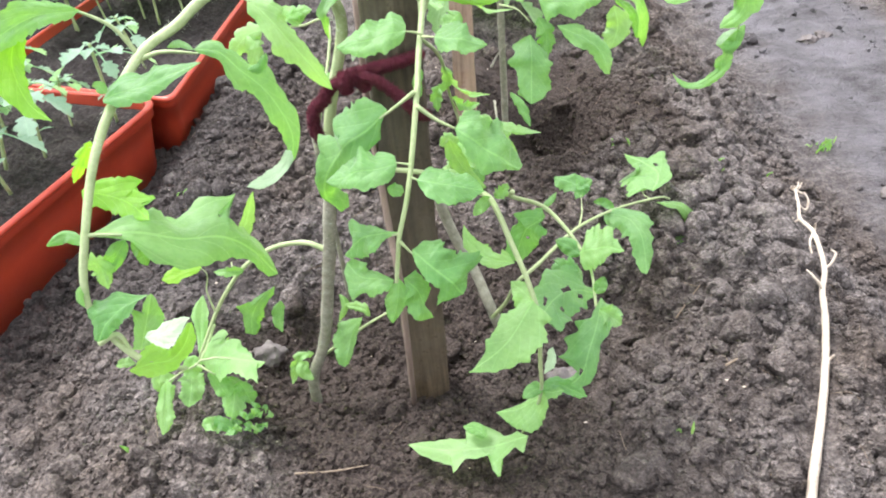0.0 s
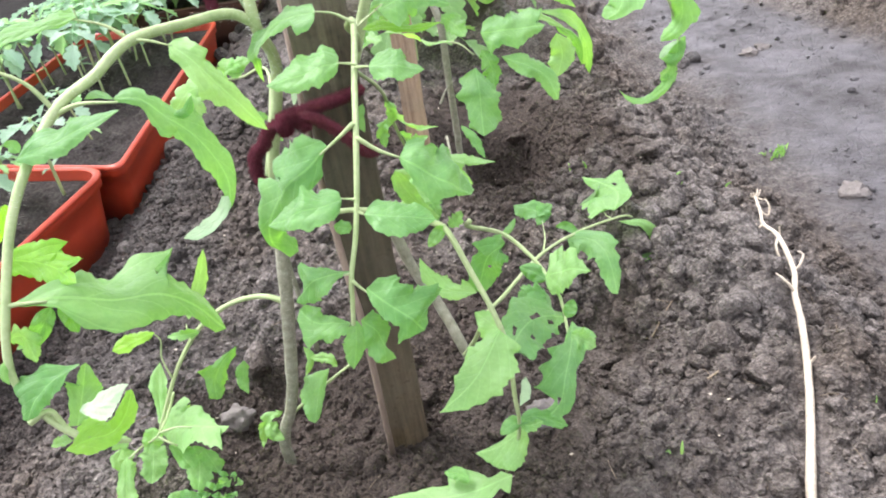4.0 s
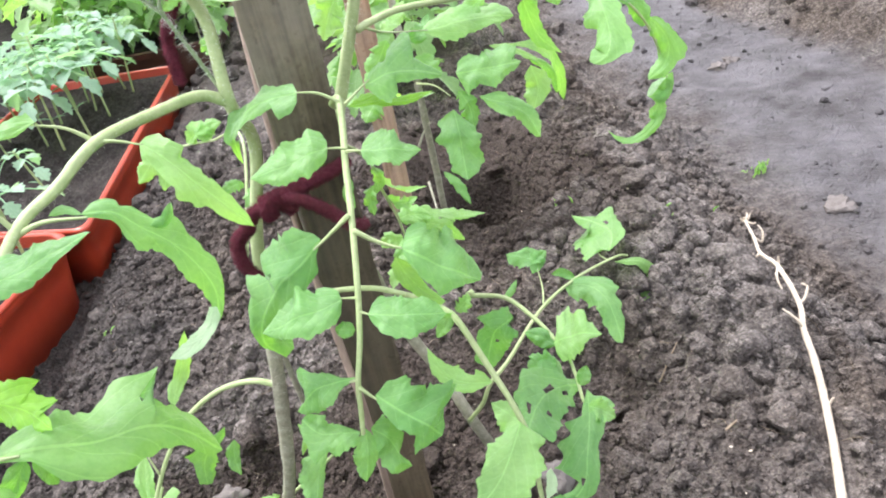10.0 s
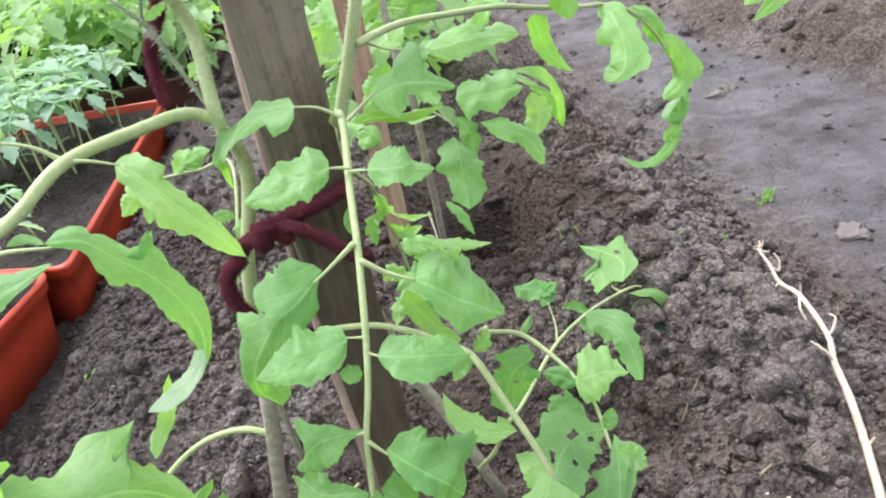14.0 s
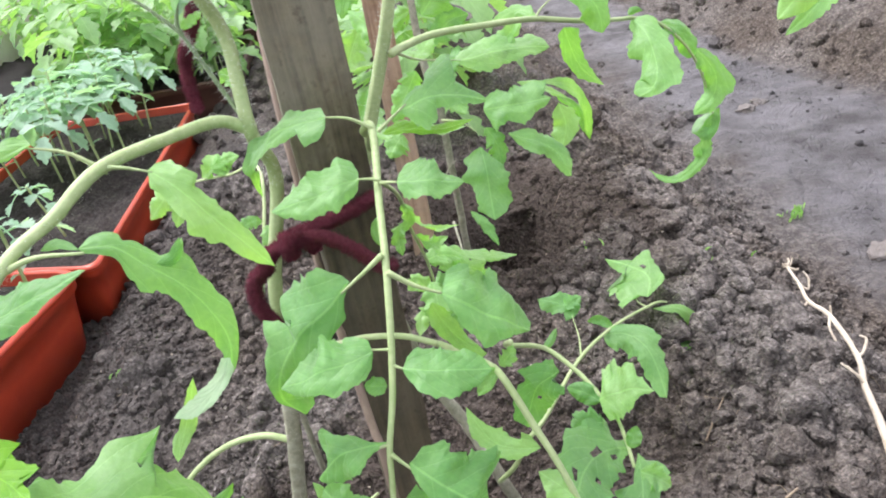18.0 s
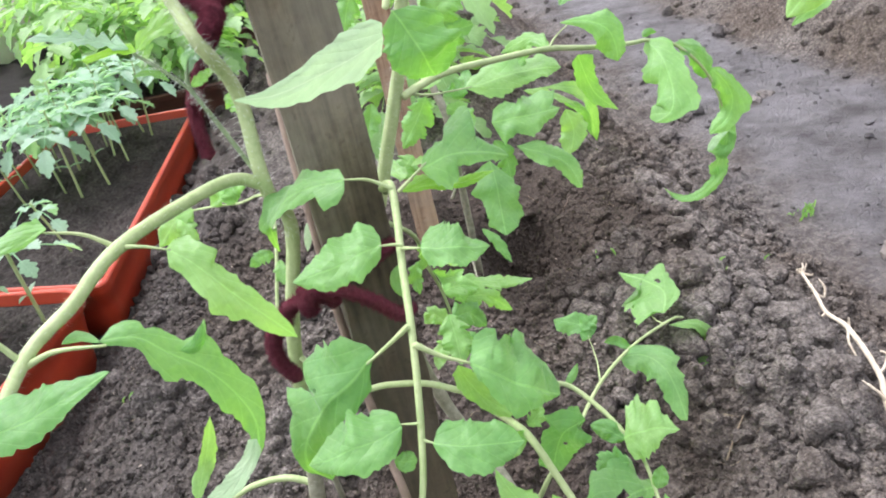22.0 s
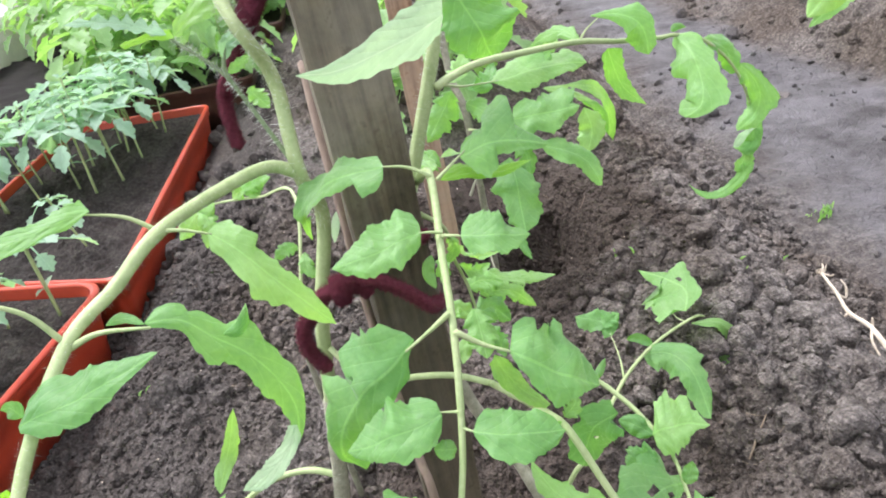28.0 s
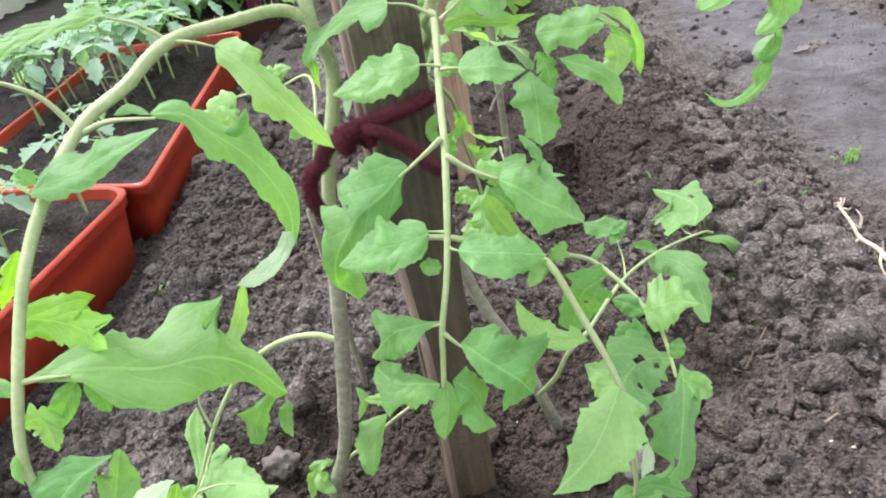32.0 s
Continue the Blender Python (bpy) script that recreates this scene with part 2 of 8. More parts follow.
def old_wood(name, dark, mid, light, grey, darkened=False):
    """Sawn wood gone grey: long grain, blotches of weathering, dark checks."""
    m, t, n, l, bsdf = material(name)
    c = object_coord(t)
    mp = n.new("ShaderNodeMapping")
    mp.inputs["Scale"].default_value = (1, 1, 0.05)
    l.new(c, mp.inputs[0])
    grain, streak = noise_node(t, 210, 6, 0.7, mp.outputs[0]), noise_node(t, 55, 5, 0.65, mp.outputs[0])
    blotch, spot = noise_node(t, 16, 5, 0.65, c), noise_node(t, 140, 4, 0.6, c)
    f = maths(t, "ADD", maths(t, "MULTIPLY", grain.outputs[0], 0.40), maths(t, "ADD", maths(t, "MULTIPLY", streak.outputs[0], 0.40), maths(t, "MULTIPLY", spot.outputs[0], 0.20)))
    col = ramp(t, f, [(0.37, dark), (0.5, mid), (0.63, light)]).outputs[0]
    col = mixed(t, ramp(t, blotch.outputs[0], [(0.36, (0, 0, 0)), (0.60, (0.85, 0.85, 0.85))]).outputs[0], col, mixed(t, 1.0, grey, ramp(t, f, [(0.3, (0.5, 0.5, 0.5)), (0.65, (1.25, 1.25, 1.25))]).outputs[0], "MULTIPLY"))
    col = mixed(t, ramp(t, spot.outputs[0], [(0.60, (0, 0, 0)), (0.72, (0.6, 0.6, 0.6))]).outputs[0], col, dark)
    col = mixed(t, ramp(t, streak.outputs[0], [(0.27, (0.85, 0.85, 0.85)), (0.32, (0, 0, 0))]).outputs[0], col, tuple(v * 0.45 for v in dark))
    # lower shaft darkened by height: the leaves' shade painted into the wood colour
    if darkened:
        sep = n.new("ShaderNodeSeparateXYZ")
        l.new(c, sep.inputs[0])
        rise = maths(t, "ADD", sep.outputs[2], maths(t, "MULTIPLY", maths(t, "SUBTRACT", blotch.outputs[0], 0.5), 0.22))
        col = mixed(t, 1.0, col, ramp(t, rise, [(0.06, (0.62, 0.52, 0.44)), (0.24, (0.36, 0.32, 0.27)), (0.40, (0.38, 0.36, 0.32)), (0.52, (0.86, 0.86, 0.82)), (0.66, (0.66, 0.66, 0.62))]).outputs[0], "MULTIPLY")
    l.new(col, bsdf.inputs["Base Color"])
    bsdf.inputs["Roughness"].default_value = 0.85
    bump(t, maths(t, "ADD", f, maths(t, "MULTIPLY", spot.outputs[0], 0.3)), 0.9, 0.0018, bsdf)
    return m


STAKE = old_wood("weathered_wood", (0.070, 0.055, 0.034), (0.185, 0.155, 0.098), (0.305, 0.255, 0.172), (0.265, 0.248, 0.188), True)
STAKE_PALE = old_wood("pale_wood", (0.19, 0.105, 0.058), (0.37, 0.235, 0.140), (0.50, 0.35, 0.22), (0.37, 0.275, 0.195))
LATH = plain("reddish_lath", (0.17, 0.12, 0.09), (0.34, 0.26, 0.20), 40, 0.8, 0.0008, stretch=(1, 1, 0.1))
PLASTIC = plain("terracotta_plastic", (0.40, 0.042, 0.018), (0.52, 0.066, 0.027), 8, 0.38, 0.0003)
BROWN_PLASTIC = plain("brown_plastic", (0.07, 0.03, 0.022), (0.11, 0.05, 0.035), 8, 0.45, 0.0003)
TIE = plain("maroon_chenille", (0.085, 0.010, 0.022), (0.235, 0.040, 0.065), 420, 1.0, 0.004)
DRY = plain("dry_stalk", (0.38, 0.31, 0.22), (0.72, 0.64, 0.51), 55, 0.7, 0.0008, stretch=(1, 1, 1))
BOARD = plain("pale_board", (0.60, 0.58, 0.50), (0.80, 0.78, 0.70), 5, 0.8, 0.002)
STONE = plain("grey_stone", (0.12, 0.105, 0.094), (0.24, 0.215, 0.195), 45, 0.95, 0.006)
TWINE = plain("white_twine", (0.62, 0.62, 0.60), (0.85, 0.85, 0.82), 300, 0.8, 0.001)
CHIP = plain("straw", (0.16, 0.12, 0.08), (0.34, 0.27, 0.19), 60, 0.9, 0.0005)


# ---- mesh tools ----
def mesh_object(name, verts, faces, mat, parent=None, smooth=True, uvs=None):
    me = bpy.data.meshes.new(name)
    me.from_pydata([tuple(v) for v in verts], [], faces)
    if uvs is not None:
        layer = me.uv_layers.new(name="UVMap")
        loops = np.empty(len(me.loops), dtype=np.int32)
        me.loops.foreach_get("vertex_index", loops)
        layer.data.foreach_set("uv", np.asarray(uvs, dtype=np.float32)[loops].ravel())
    me.polygons.foreach_set("use_smooth", [smooth] * len(me.polygons))
    me.materials.append(mat)
    me.update()
    ob = new(name, me)
    if parent is not None:
        ob.parent = parent
    return ob


def part(name, bm, mat, parent, label="", smooth=True):
    me = bpy.data.meshes.new(name)
    bm.to_mesh(me)
    bm.free()
    me.polygons.foreach_set("use_smooth", [smooth] * len(me.polygons))
    me.materials.append(mat)
    ob = new(name, me)
    ob.parent = parent
    if label:
        ob["label"] = label
    return ob


def thing(name, label, category, group="", kind=""):
    return tagged(new(name), label, category, group, kind)


def spline(points, per=6):
    """A smooth curve through the points, per steps to each stretch."""
    p = np.array([points[0], *points, points[-1]], float)
    p[0], p[-1] = 2 * p[1] - p[2], 2 * p[-2] - p[-3]
    out = []
    for a, b, c, d in zip(p, p[1:], p[2:], p[3:]):
        for k in range(per):
            s = k / per
            out.append(0.5 * (2 * b + (c - a) * s + (2 * a - 5 * b + 4 * c - d) * s * s + (3 * b - a - 3 * c + d) * s**3))
    out.append(p[-2])
    return np.array(out)


def tube_data(points, r0, r1, sides=8, per=6, rough=0.0, seed=0, flat=1.0):
    """A round stalk along a curve, tapering from r0 to r1."""
    rng = np.random.default_rng(seed)
    c = spline(points, per)
    n = len(c)
    tang = np.gradient(c, axis=0)
    tang /= np.linalg.norm(tang, axis=1)[:, None] + 1e-12
    ref = np.array([0.13, -1.0, 0.21])
    verts, faces = [], []
    for k in range(n):
        u = np.cross(tang[k], ref)
        u /= np.linalg.norm(u) + 1e-12
        v = np.cross(tang[k], u)
        r = r0 + (r1 - r0) * k / (n - 1)
        for j in range(sides):
            a = 2 * math.pi * j / sides
            q = r * (1 + rough * rng.normal())
            verts.append(c[k] + q * (math.cos(a) * u + flat * math.sin(a) * v))
    for k in range(n - 1):
        for j in range(sides):
            a, b = k * sides + j, k * sides + (j + 1) % sides
            faces.append((a, b, b + sides, a + sides))
    verts += [c[0] - tang[0] * r0 * 0.4, c[-1] + tang[-1] * r1 * 0.8]
    for j in range(sides):
        faces.append((len(verts) - 2, (j + 1) % sides, j))
        faces.append((len(verts) - 1, (n - 1) * sides + j, (n - 1) * sides + (j + 1) % sides))
    return verts, faces


def stalk(name, parent, mat, points, r0, r1, sides=8, per=6, rough=0.0, label="", seed=0, flat=1.0):
    ob = mesh_object(name, *tube_data(points, r0, r1, sides, per, rough, seed, flat), mat, parent)
    if label:
        ob["label"] = label
    return ob


def box_bmesh(size, at=(0, 0, 0), bevel=0.0, rot=None):
    bm = bmesh.new()
    bmesh.ops.create_cube(bm, size=1.0)
    bmesh.ops.scale(bm, vec=size, verts=bm.verts)
    if bevel:
        bmesh.ops.bevel(bm, geom=bm.edges[:], offset=bevel, segments=2, profile=0.5, affect="EDGES")
    if rot is not None:
        bmesh.ops.transform(bm, matrix=rot, verts=bm.verts)
    bmesh.ops.translate(bm, vec=at, verts=bm.verts)
    return bm


# ---- ground ----
def step(a, b, v):
    s = np.clip((v - a) / (b - a), 0, 1)
    return s * s * (3 - 2 * s)


def lattice(ix, iy, seed):
    h = (ix.astype(np.int64) * 374761393 + iy.astype(np.int64) * 668265263 + seed * 974634777) & 0x7FFFFFFF
    h = ((h ^ (h >> 13)) * 1274126177) & 0x7FFFFFFF
    return ((h ^ (h >> 16)) & 0xFFFFF) / float(0xFFFFF)


def value_noise(x, y, size, seed):
    u, v = x / size, y / size
    i, j = np.floor(u), np.floor(v)
    a, b = u - i, v - j
    a, b = a * a * (3 - 2 * a), b * b * (3 - 2 * b)
    f = lambda p, q: lattice(i + p, j + q, seed)
    return (f(0, 0) * (1 - a) + f(1, 0) * a) * (1 - b) + (f(0, 1) * (1 - a) + f(1, 1) * a) * b - 0.5


def lumps(x, y, size, seed, fill=0.75):
    """Blocky clods on a jittered grid: their height over the bed, in units of size."""
    u, v = x / size, y / size
    i, j = np.floor(u), np.floor(v)
    best = np.zeros_like(u)
    for p in (-1, 0, 1):
        for q in (-1, 0, 1):
            ci, cj = i + p, j + q
            du, dv = u - ci - lattice(ci, cj, seed), v - cj - lattice(ci, cj, seed + 1)
            r = 0.26 + 0.5 * lattice(ci, cj, seed + 2) ** 1.5
            here = lattice(ci, cj, seed + 3) < fill
            sq, turn = 0.75 + 0.5 * lattice(ci, cj, seed + 4), 6.28 * lattice(ci, cj, seed + 5)
            a, b = du * np.cos(turn) + dv * np.sin(turn), dv * np.cos(turn) - du * np.sin(turn)
            d = ((np.abs(a) * sq) ** 3 + (np.abs(b) / sq) ** 3) ** (1 / 3) / r
            top = r * (0.8 + 0.5 * a / r + 0.25 * b / r)
            best = np.maximum(best, np.where(here, top * np.sqrt(np.clip(1 - d, 0, None)), 0))
    return best


def trodden(x, y):
    wob = 0.05 * value_noise(x, y, 0.22, 5) + 0.03 * value_noise(x, y, 0.07, 6)
    left = 0.495 + wob
    right = 0.86 + 0.06 * np.sin(y * 1.7) + wob
    wob = wob + 0.05 * value_noise(x, y, 0.05, 7) + 0.03 * value_noise(x, y, 0.02, 9)
    return step(left - 0.06, left + 0.16, x + wob) * (1 - step(right - 0.05, right + 0.05, x))


def moist_shade(x, y):
    """Watered earth round the plants' feet, with the hollows' shade painted into its tone."""
    n = 0.10 * value_noise(x, y, 0.1, 15) + 0.06 * value_noise(x, y, 0.03, 16)
    a = np.hypot((x - 0.01) / 1.05, (y - 0.47)) + n
    b = np.hypot((x - 0.12) / 0.8, (y - 1.02)) + n
    c = np.hypot(x - 0.05, y - 1.75) + n
    # left of the stem: darker soil also stands for the hollow's shade
    e = np.hypot(x + 0.17, (y - 0.56) / 0.9) + n
    d = step(-0.80, -0.95, x + n)
    return np.maximum(np.maximum(np.maximum(np.maximum((1 - step(0.15, 0.25, a)) * (1 - 0.5 * step(0.02, 0.12, x + n)), 1 - step(0.08, 0.15, e)), 1 - step(0.16, 0.26, b)), 1 - step(0.15, 0.25, c)), d)


def peat(x, y):
    """Dark peaty earth behind the planter boxes, along the wall, and spilt in front of them."""
    behind = step(-0.78, -0.98, x + 0.2 * value_noise(x, y, 0.2, 18))
    spilt = 0.55 * step(-0.20, -0.36, x + 0.16 * value_noise(x, y, 0.10, 28) + 0.06 * value_noise(x, y, 0.03, 29)) * step(0.52, 0.66, y + 0.1 * value_noise(x, y, 0.08, 27))
    return np.maximum(behind, spilt)


def ground_base(x, y):
    """The beds and the sunken path between them."""
    z = 0.110 * (1 - step(0.30, 0.50, x + 0.03 * value_noise(x, y, 0.2, 3)))
    z = z - 0.065 * step(-0.32, -0.52, x)
    z = z - 0.026 * step(-0.40, -0.50, x) * (1 - step(1.9, 2.2, y))
    z = z + 0.10 * step(0.84, 1.12, x + 0.05 * value_noise(x, y, 0.3, 4))
    z = z - 0.052 * np.exp(-(((x + 0.06) / 0.15) ** 2 + ((y - 0.545) / 0.10) ** 2))
    z = z - 0.052 * np.exp(-(((x + 0.20) / 0.08) ** 2 + ((y - 0.58) / 0.10) ** 2))
    z = z - 0.050 * np.exp(-(((x - 0.15) / 0.06) ** 2 + ((y - 0.59) / 0.08) ** 2))
    z = z - 0.060 * np.exp(-(((x - 0.12) / 0.085) ** 4 + ((y - 1.06) / 0.15) ** 4))
    z = z - 0.100 * np.exp(-(((x - 0.135) / 0.055) ** 4 + ((y - 1.045) / 0.075) ** 4))
    z = z + 0.022 * np.exp(-(((x - 0.27) / 0.07) ** 2 + ((y - 0.85) / 0.30) ** 2))
    z = z + 0.022 * value_noise(x, y, 0.23, 1) + 0.013 * value_noise(x, y, 0.09, 2)
    flat = trodden(x, y)
    return z * (1 - flat) + flat * (0.0 + 0.012 * value_noise(x, y, 0.3, 8))


ALONG = np.array([(0.193, 0.248, 0.120), (0.238, 0.350, 0.120), (0.273, 0.419, 0.120), (0.297, 0.472, 0.125), (0.314, 0.516, 0.130), (0.326, 0.554, 0.134), (0.339, 0.583, 0.138), (0.359, 0.653, 0.128), (0.361, 0.690, 0.120), (0.385, 0.746, 0.100), (0.415, 0.819, 0.072)])


def pressed(x, y, z):
    """The soil under the fallen stalk lies no higher than the stalk."""
    off = np.abs(x - np.interp(y, ALONG[:, 1], ALONG[:, 0]))
    cap = np.interp(y, ALONG[:, 1], ALONG[:, 2]) - 0.005 + 0.06 * step(0.008, 0.06, off)
    return np.where((y > 0.15) & (y < 0.85), np.minimum(z, cap), z)


def ground_height(x, y):
    flat, wet = trodden(x, y), moist_shade(x, y)
    rough = (1 - 0.93 * flat) * (1 - 0.35 * wet) * (1 - 0.72 * step(-0.22, -0.40, x + 0.08 * value_noise(x, y, 0.12, 19)) + 1.3 * step(-0.84, -0.95, x))
    z = ground_base(x, y)
    patch = 0.5 + 1.0 * step(-0.25, 0.25, value_noise(x, y, 0.16, 30))
    near = 1 - step(1.8, 3.0, y)
    z = z + rough * patch * (0.026 * lumps(x, y, 0.055, 11, 0.38) + 0.019 * lumps(x, y, 0.024, 21, 0.62))
    z = z + rough * near * (0.0130 * lumps(x, y, 0.0125, 31, 0.85) + 0.004 * value_noise(x, y, 0.009, 41))
    z = pressed(x, y, z)
    return z + flat * (0.010 * lumps(x, y, 0.05, 51, 0.30) + 0.009 * lumps(x, y, 0.021, 53, 0.4) * step(-0.1, 0.3, value_noise(x, y, 0.2, 54)) + 0.003 * value_noise(x, y, 0.02, 52))


def spread(parts):
    return np.concatenate([np.linspace(a, b, n, endpoint=False) for a, b, n in parts])


gx = spread([(-9, -3, 8), (-3, -1.2, 20), (-1.2, -0.62, 150), (-0.62, 0.52, 420), (0.52, 1.4, 110), (1.4, 3, 30), (3, 9.01, 8)])
gy = spread([(-6, -0.5, 10), (-0.5, 0.2, 30), (0.2, 0.8, 230), (0.8, 1.4, 170), (1.4, 2.6, 200), (2.6, 4.5, 90), (4.5, 14.01, 12)])
X, Y = np.meshgrid(gx, gy)
Z = ground_height(X, Y)
nx, ny = len(gx), len(gy)
quad = (np.arange(ny - 1)[:, None] * nx + np.arange(nx - 1)[None, :]).ravel()
ground = mesh_object("ground", np.stack([X, Y, Z], -1).reshape(-1, 3).tolist(), np.stack([quad, quad + 1, quad + nx + 1, quad + nx], -1).tolist(), SOIL)
for key, field in (("trodden", trodden(X, Y)), ("moist_shade", moist_shade(X, Y)), ("peat", peat(X, Y))):
    ground.data.attributes.new(key, "FLOAT", "POINT").data.foreach_set("value", field.ravel().astype(np.float32))
tagged(ground, "crumbly grey-brown garden soil with a damp trodden path", "soil", kind="structure")


def clod_mesh(rng, n, region, sizes, keep, fine=2):
    """Loose angular crumbs lying on the soil, as one heap of geometry."""
    bm = bmesh.new()
    bmesh.ops.create_icosphere(bm, subdivisions=fine, radius=1.0)
    base = np.array([v.co[:] for v in bm.verts])
    tris = np.array([[v.index for v in f.verts] for f in bm.faces])
    bm.free()
    shapes = []
    ball = base / np.linalg.norm(base, axis=1)[:, None]
    for k in range(12):
        d = ball.copy()
        for _ in range(9):
            q = rng.normal(size=3)
            q /= np.linalg.norm(q)
            d -= np.clip(d @ q - rng.uniform(0.5, 0.85), 0, None)[:, None] * q * 0.92
        cores = rng.normal(size=(18 if fine > 2 else 6, 3))
        cores /= np.linalg.norm(cores, axis=1)[:, None]
        reach = rng.uniform(0.25, 0.6, len(cores))
        ang = np.arccos(np.clip(ball @ cores.T, -1, 1))
        d *= 1 + 0.16 * np.cos(np.clip(ang / reach, 0, 1) * 1.57).max(1)[:, None]
        d *= 1 + 0.045 * rng.normal(size=(len(d), 1))
        shapes.append(d * rng.uniform(0.75, 1.2, 3))
    verts, faces, count = [], [], 0
    x, y = rng.uniform(region[0], region[1], n), rng.uniform(region[2], region[3], n)
    z = ground_height(x, y)
    chance = keep(x, y)
    for k in range(n):
        if rng.random() > chance[k]:
            continue
        s = sizes[0] * (sizes[1] / sizes[0]) ** (rng.random() ** 2.2)
        turn = np.array(Euler(rng.uniform(0, 6.28, 3)).to_matrix())
        verts.append((shapes[rng.integers(12)] * s) @ turn.T + (x[k], y[k], z[k] + 0.25 * s))
        faces.append(tris + count)
        count += len(base)
    return np.concatenate(verts), np.concatenate(faces).tolist()


def clod_pieces(data, size=162):
    """Each clod of the heap as a piece of its own on the ground."""
    verts, faces = data
    faces = [tuple(f) for f in faces[: len(faces) * size // len(verts)]]
    for k in range(0, len(verts), size):
        one = verts[k:k + size]
        ob = mesh_object("soil_clod", one, faces, CLOD, ground)
        for key, field in (("trodden", trodden), ("moist_shade", moist_shade), ("peat", peat)):
            ob.data.attributes.new(key, "FLOAT", "POINT").data.foreach_set("value", field(one[:, 0], one[:, 1]).astype(np.float32))


rng = np.random.default_rng(7)
clear = lambda x, y: np.abs(x - np.interp(y, ALONG[:, 1], ALONG[:, 0])) > 0.016
dry = lambda x, y: clear(x, y) * np.clip((1 - trodden(x, y)) * (1 - 0.8 * moist_shade(x, y)) * (0.45 + 1.3 * value_noise(x, y, 0.17, 61) + 0.25), 0.0, 1)


def scatter(name, data, label, category, smooth=True):
    ob = mesh_object(name, *data, CLOD, smooth=smooth)
    x, y = data[0][:, 0], data[0][:, 1]
    for key, field in (("trodden", trodden(x, y)), ("moist_shade", moist_shade(x, y)), ("peat", peat(x, y))):
        ob.data.attributes.new(key, "FLOAT", "POINT").data.foreach_set("value", field.astype(np.float32))
    return tagged(ob, label, category, kind="stuff")


scatter("soil_crumbs", clod_mesh(rng, 9000, (-0.6, 0.5, 0.22, 1.35), (0.0028, 0.012), dry), "loose grey crumbs and clods of dry soil", "soil crumbs")
scatter("soil_clods", clod_mesh(rng, 650, (-0.6, 0.5, 0.26, 1.35), (0.007, 0.017), dry, 3), "crumbly clods of dry grey soil", "soil clods")
clod_pieces(clod_mesh(rng, 620, (-0.45, 0.48, 0.28, 1.05), (0.009, 0.020), dry, 3))
clod_pieces(clod_mesh(rng, 70, (0.12, 0.40, 0.50, 0.98), (0.010, 0.022), clear, 3))
scatter("soil_crumbs", clod_mesh(rng, 46000, (-0.55, 0.50, 0.25, 1.15), (0.0013, 0.0055), lambda x, y: np.clip(dry(x, y) + 0.35 * (1 - trodden(x, y)) + 0.5 * moist_shade(x, y), 0, 1) * clear(x, y), 1), "fine grey soil grit on the bed", "soil crumbs", False)
scatter("soil_crumbs", clod_mesh(rng, 1500, (-0.6, 1.7, 1.2, 3.2), (0.007, 0.028), dry), "loose grey crumbs and clods on the further beds", "soil crumbs", False)
scatter("soil_crumbs", clod_mesh(rng, 1100, (0.45, 0.95, 0.3, 2.2), (0.0018, 0.009), lambda x, y: 0.35 + 0.9 * (value_noise(x, y, 0.14, 66) > 0.12)), "small crumbs trodden into the damp path", "soil crumbs")


# ---- greenhouse shell ----
def film_material(name, thin, thick):
    m, t, n, l, bsdf = material(name)
    clear = n.new("ShaderNodeBsdfTransparent")
    milky = n.new("ShaderNodeBsdfTranslucent")
    milky.inputs[0].default_value = (0.95, 0.96, 0.97, 1)
    mix = n.new("ShaderNodeMixShader")
    f = ramp(t, noise_node(t, 1.5, 4, 0.5, object_coord(t)).outputs[0], [(0.3, (thin,) * 3), (0.7, (thick,) * 3)])
    l.new(f.outputs[0], mix.inputs[0])
    l.new(clear.outputs[0], mix.inputs[1])
    l.new(milky.outputs[0], mix.inputs[2])
    l.new(mix.outputs[0], n["Material Output"].inputs[0])
    return m


FILM = film_material("wall_film", 0.35, 0.6)
ROOF_FILM = film_material("roof_film", 0.2, 0.35)
LEFT0, LEFT1, RIGHT, BACK, EAVES = (-2.72, -2.5), (-1.50, 3.72), 2.7, -2.5, 1.7


def wall(name, a, b, label):
    """A low pale board wall with a film sheet and posts above it."""
    a, b = Vector((*a, 0)), Vector((*b, 0))
    d = b - a
    m = Matrix.Translation((a + b) / 2) @ Matrix.Rotation(math.atan2(d.y, d.x), 4, "Z")
    w = tagged(new(name), label, "wall", kind="structure")
    w.matrix_world = m
    part("board", box_bmesh((d.length, 0.03, 0.36), (0, 0, 0.06), 0.004), BOARD, w)
    n = int(d.length / 1.2)
    for k in range(n + 1):
        part("post", box_bmesh((0.05, 0.05, EAVES - 0.241), ((k / n - 0.5) * (d.length - 0.05), 0.041, 0.241 + (EAVES - 0.241) / 2), 0.004), STAKE_PALE, w)
    film = part("film", box_bmesh((d.length, 0.002, EAVES - 0.241), (0, 0, 0.241 + (EAVES - 0.241) / 2)), FILM, w)
    film.visible_shadow = False
    return w


wall("wall_left", LEFT0, LEFT1, "low pale board wall with milky film above")
wall("wall_end", LEFT1, (RIGHT, 3.85), "low pale board end wall with milky film above")
wall("wall_right", (RIGHT, 3.85), (RIGHT, BACK), "low pale board side wall with milky film above")
wall("wall_rear", (RIGHT, BACK), LEFT0, "low pale board rear wall with milky film above")
# the bright overcast day outside the film
DAY = bpy.data.materials.new("daylight_haze")
DAY.use_nodes = True
DAY.node_tree.nodes["Principled BSDF"].inputs["Emission Color"].default_value = (0.96, 0.98, 1.0, 1)
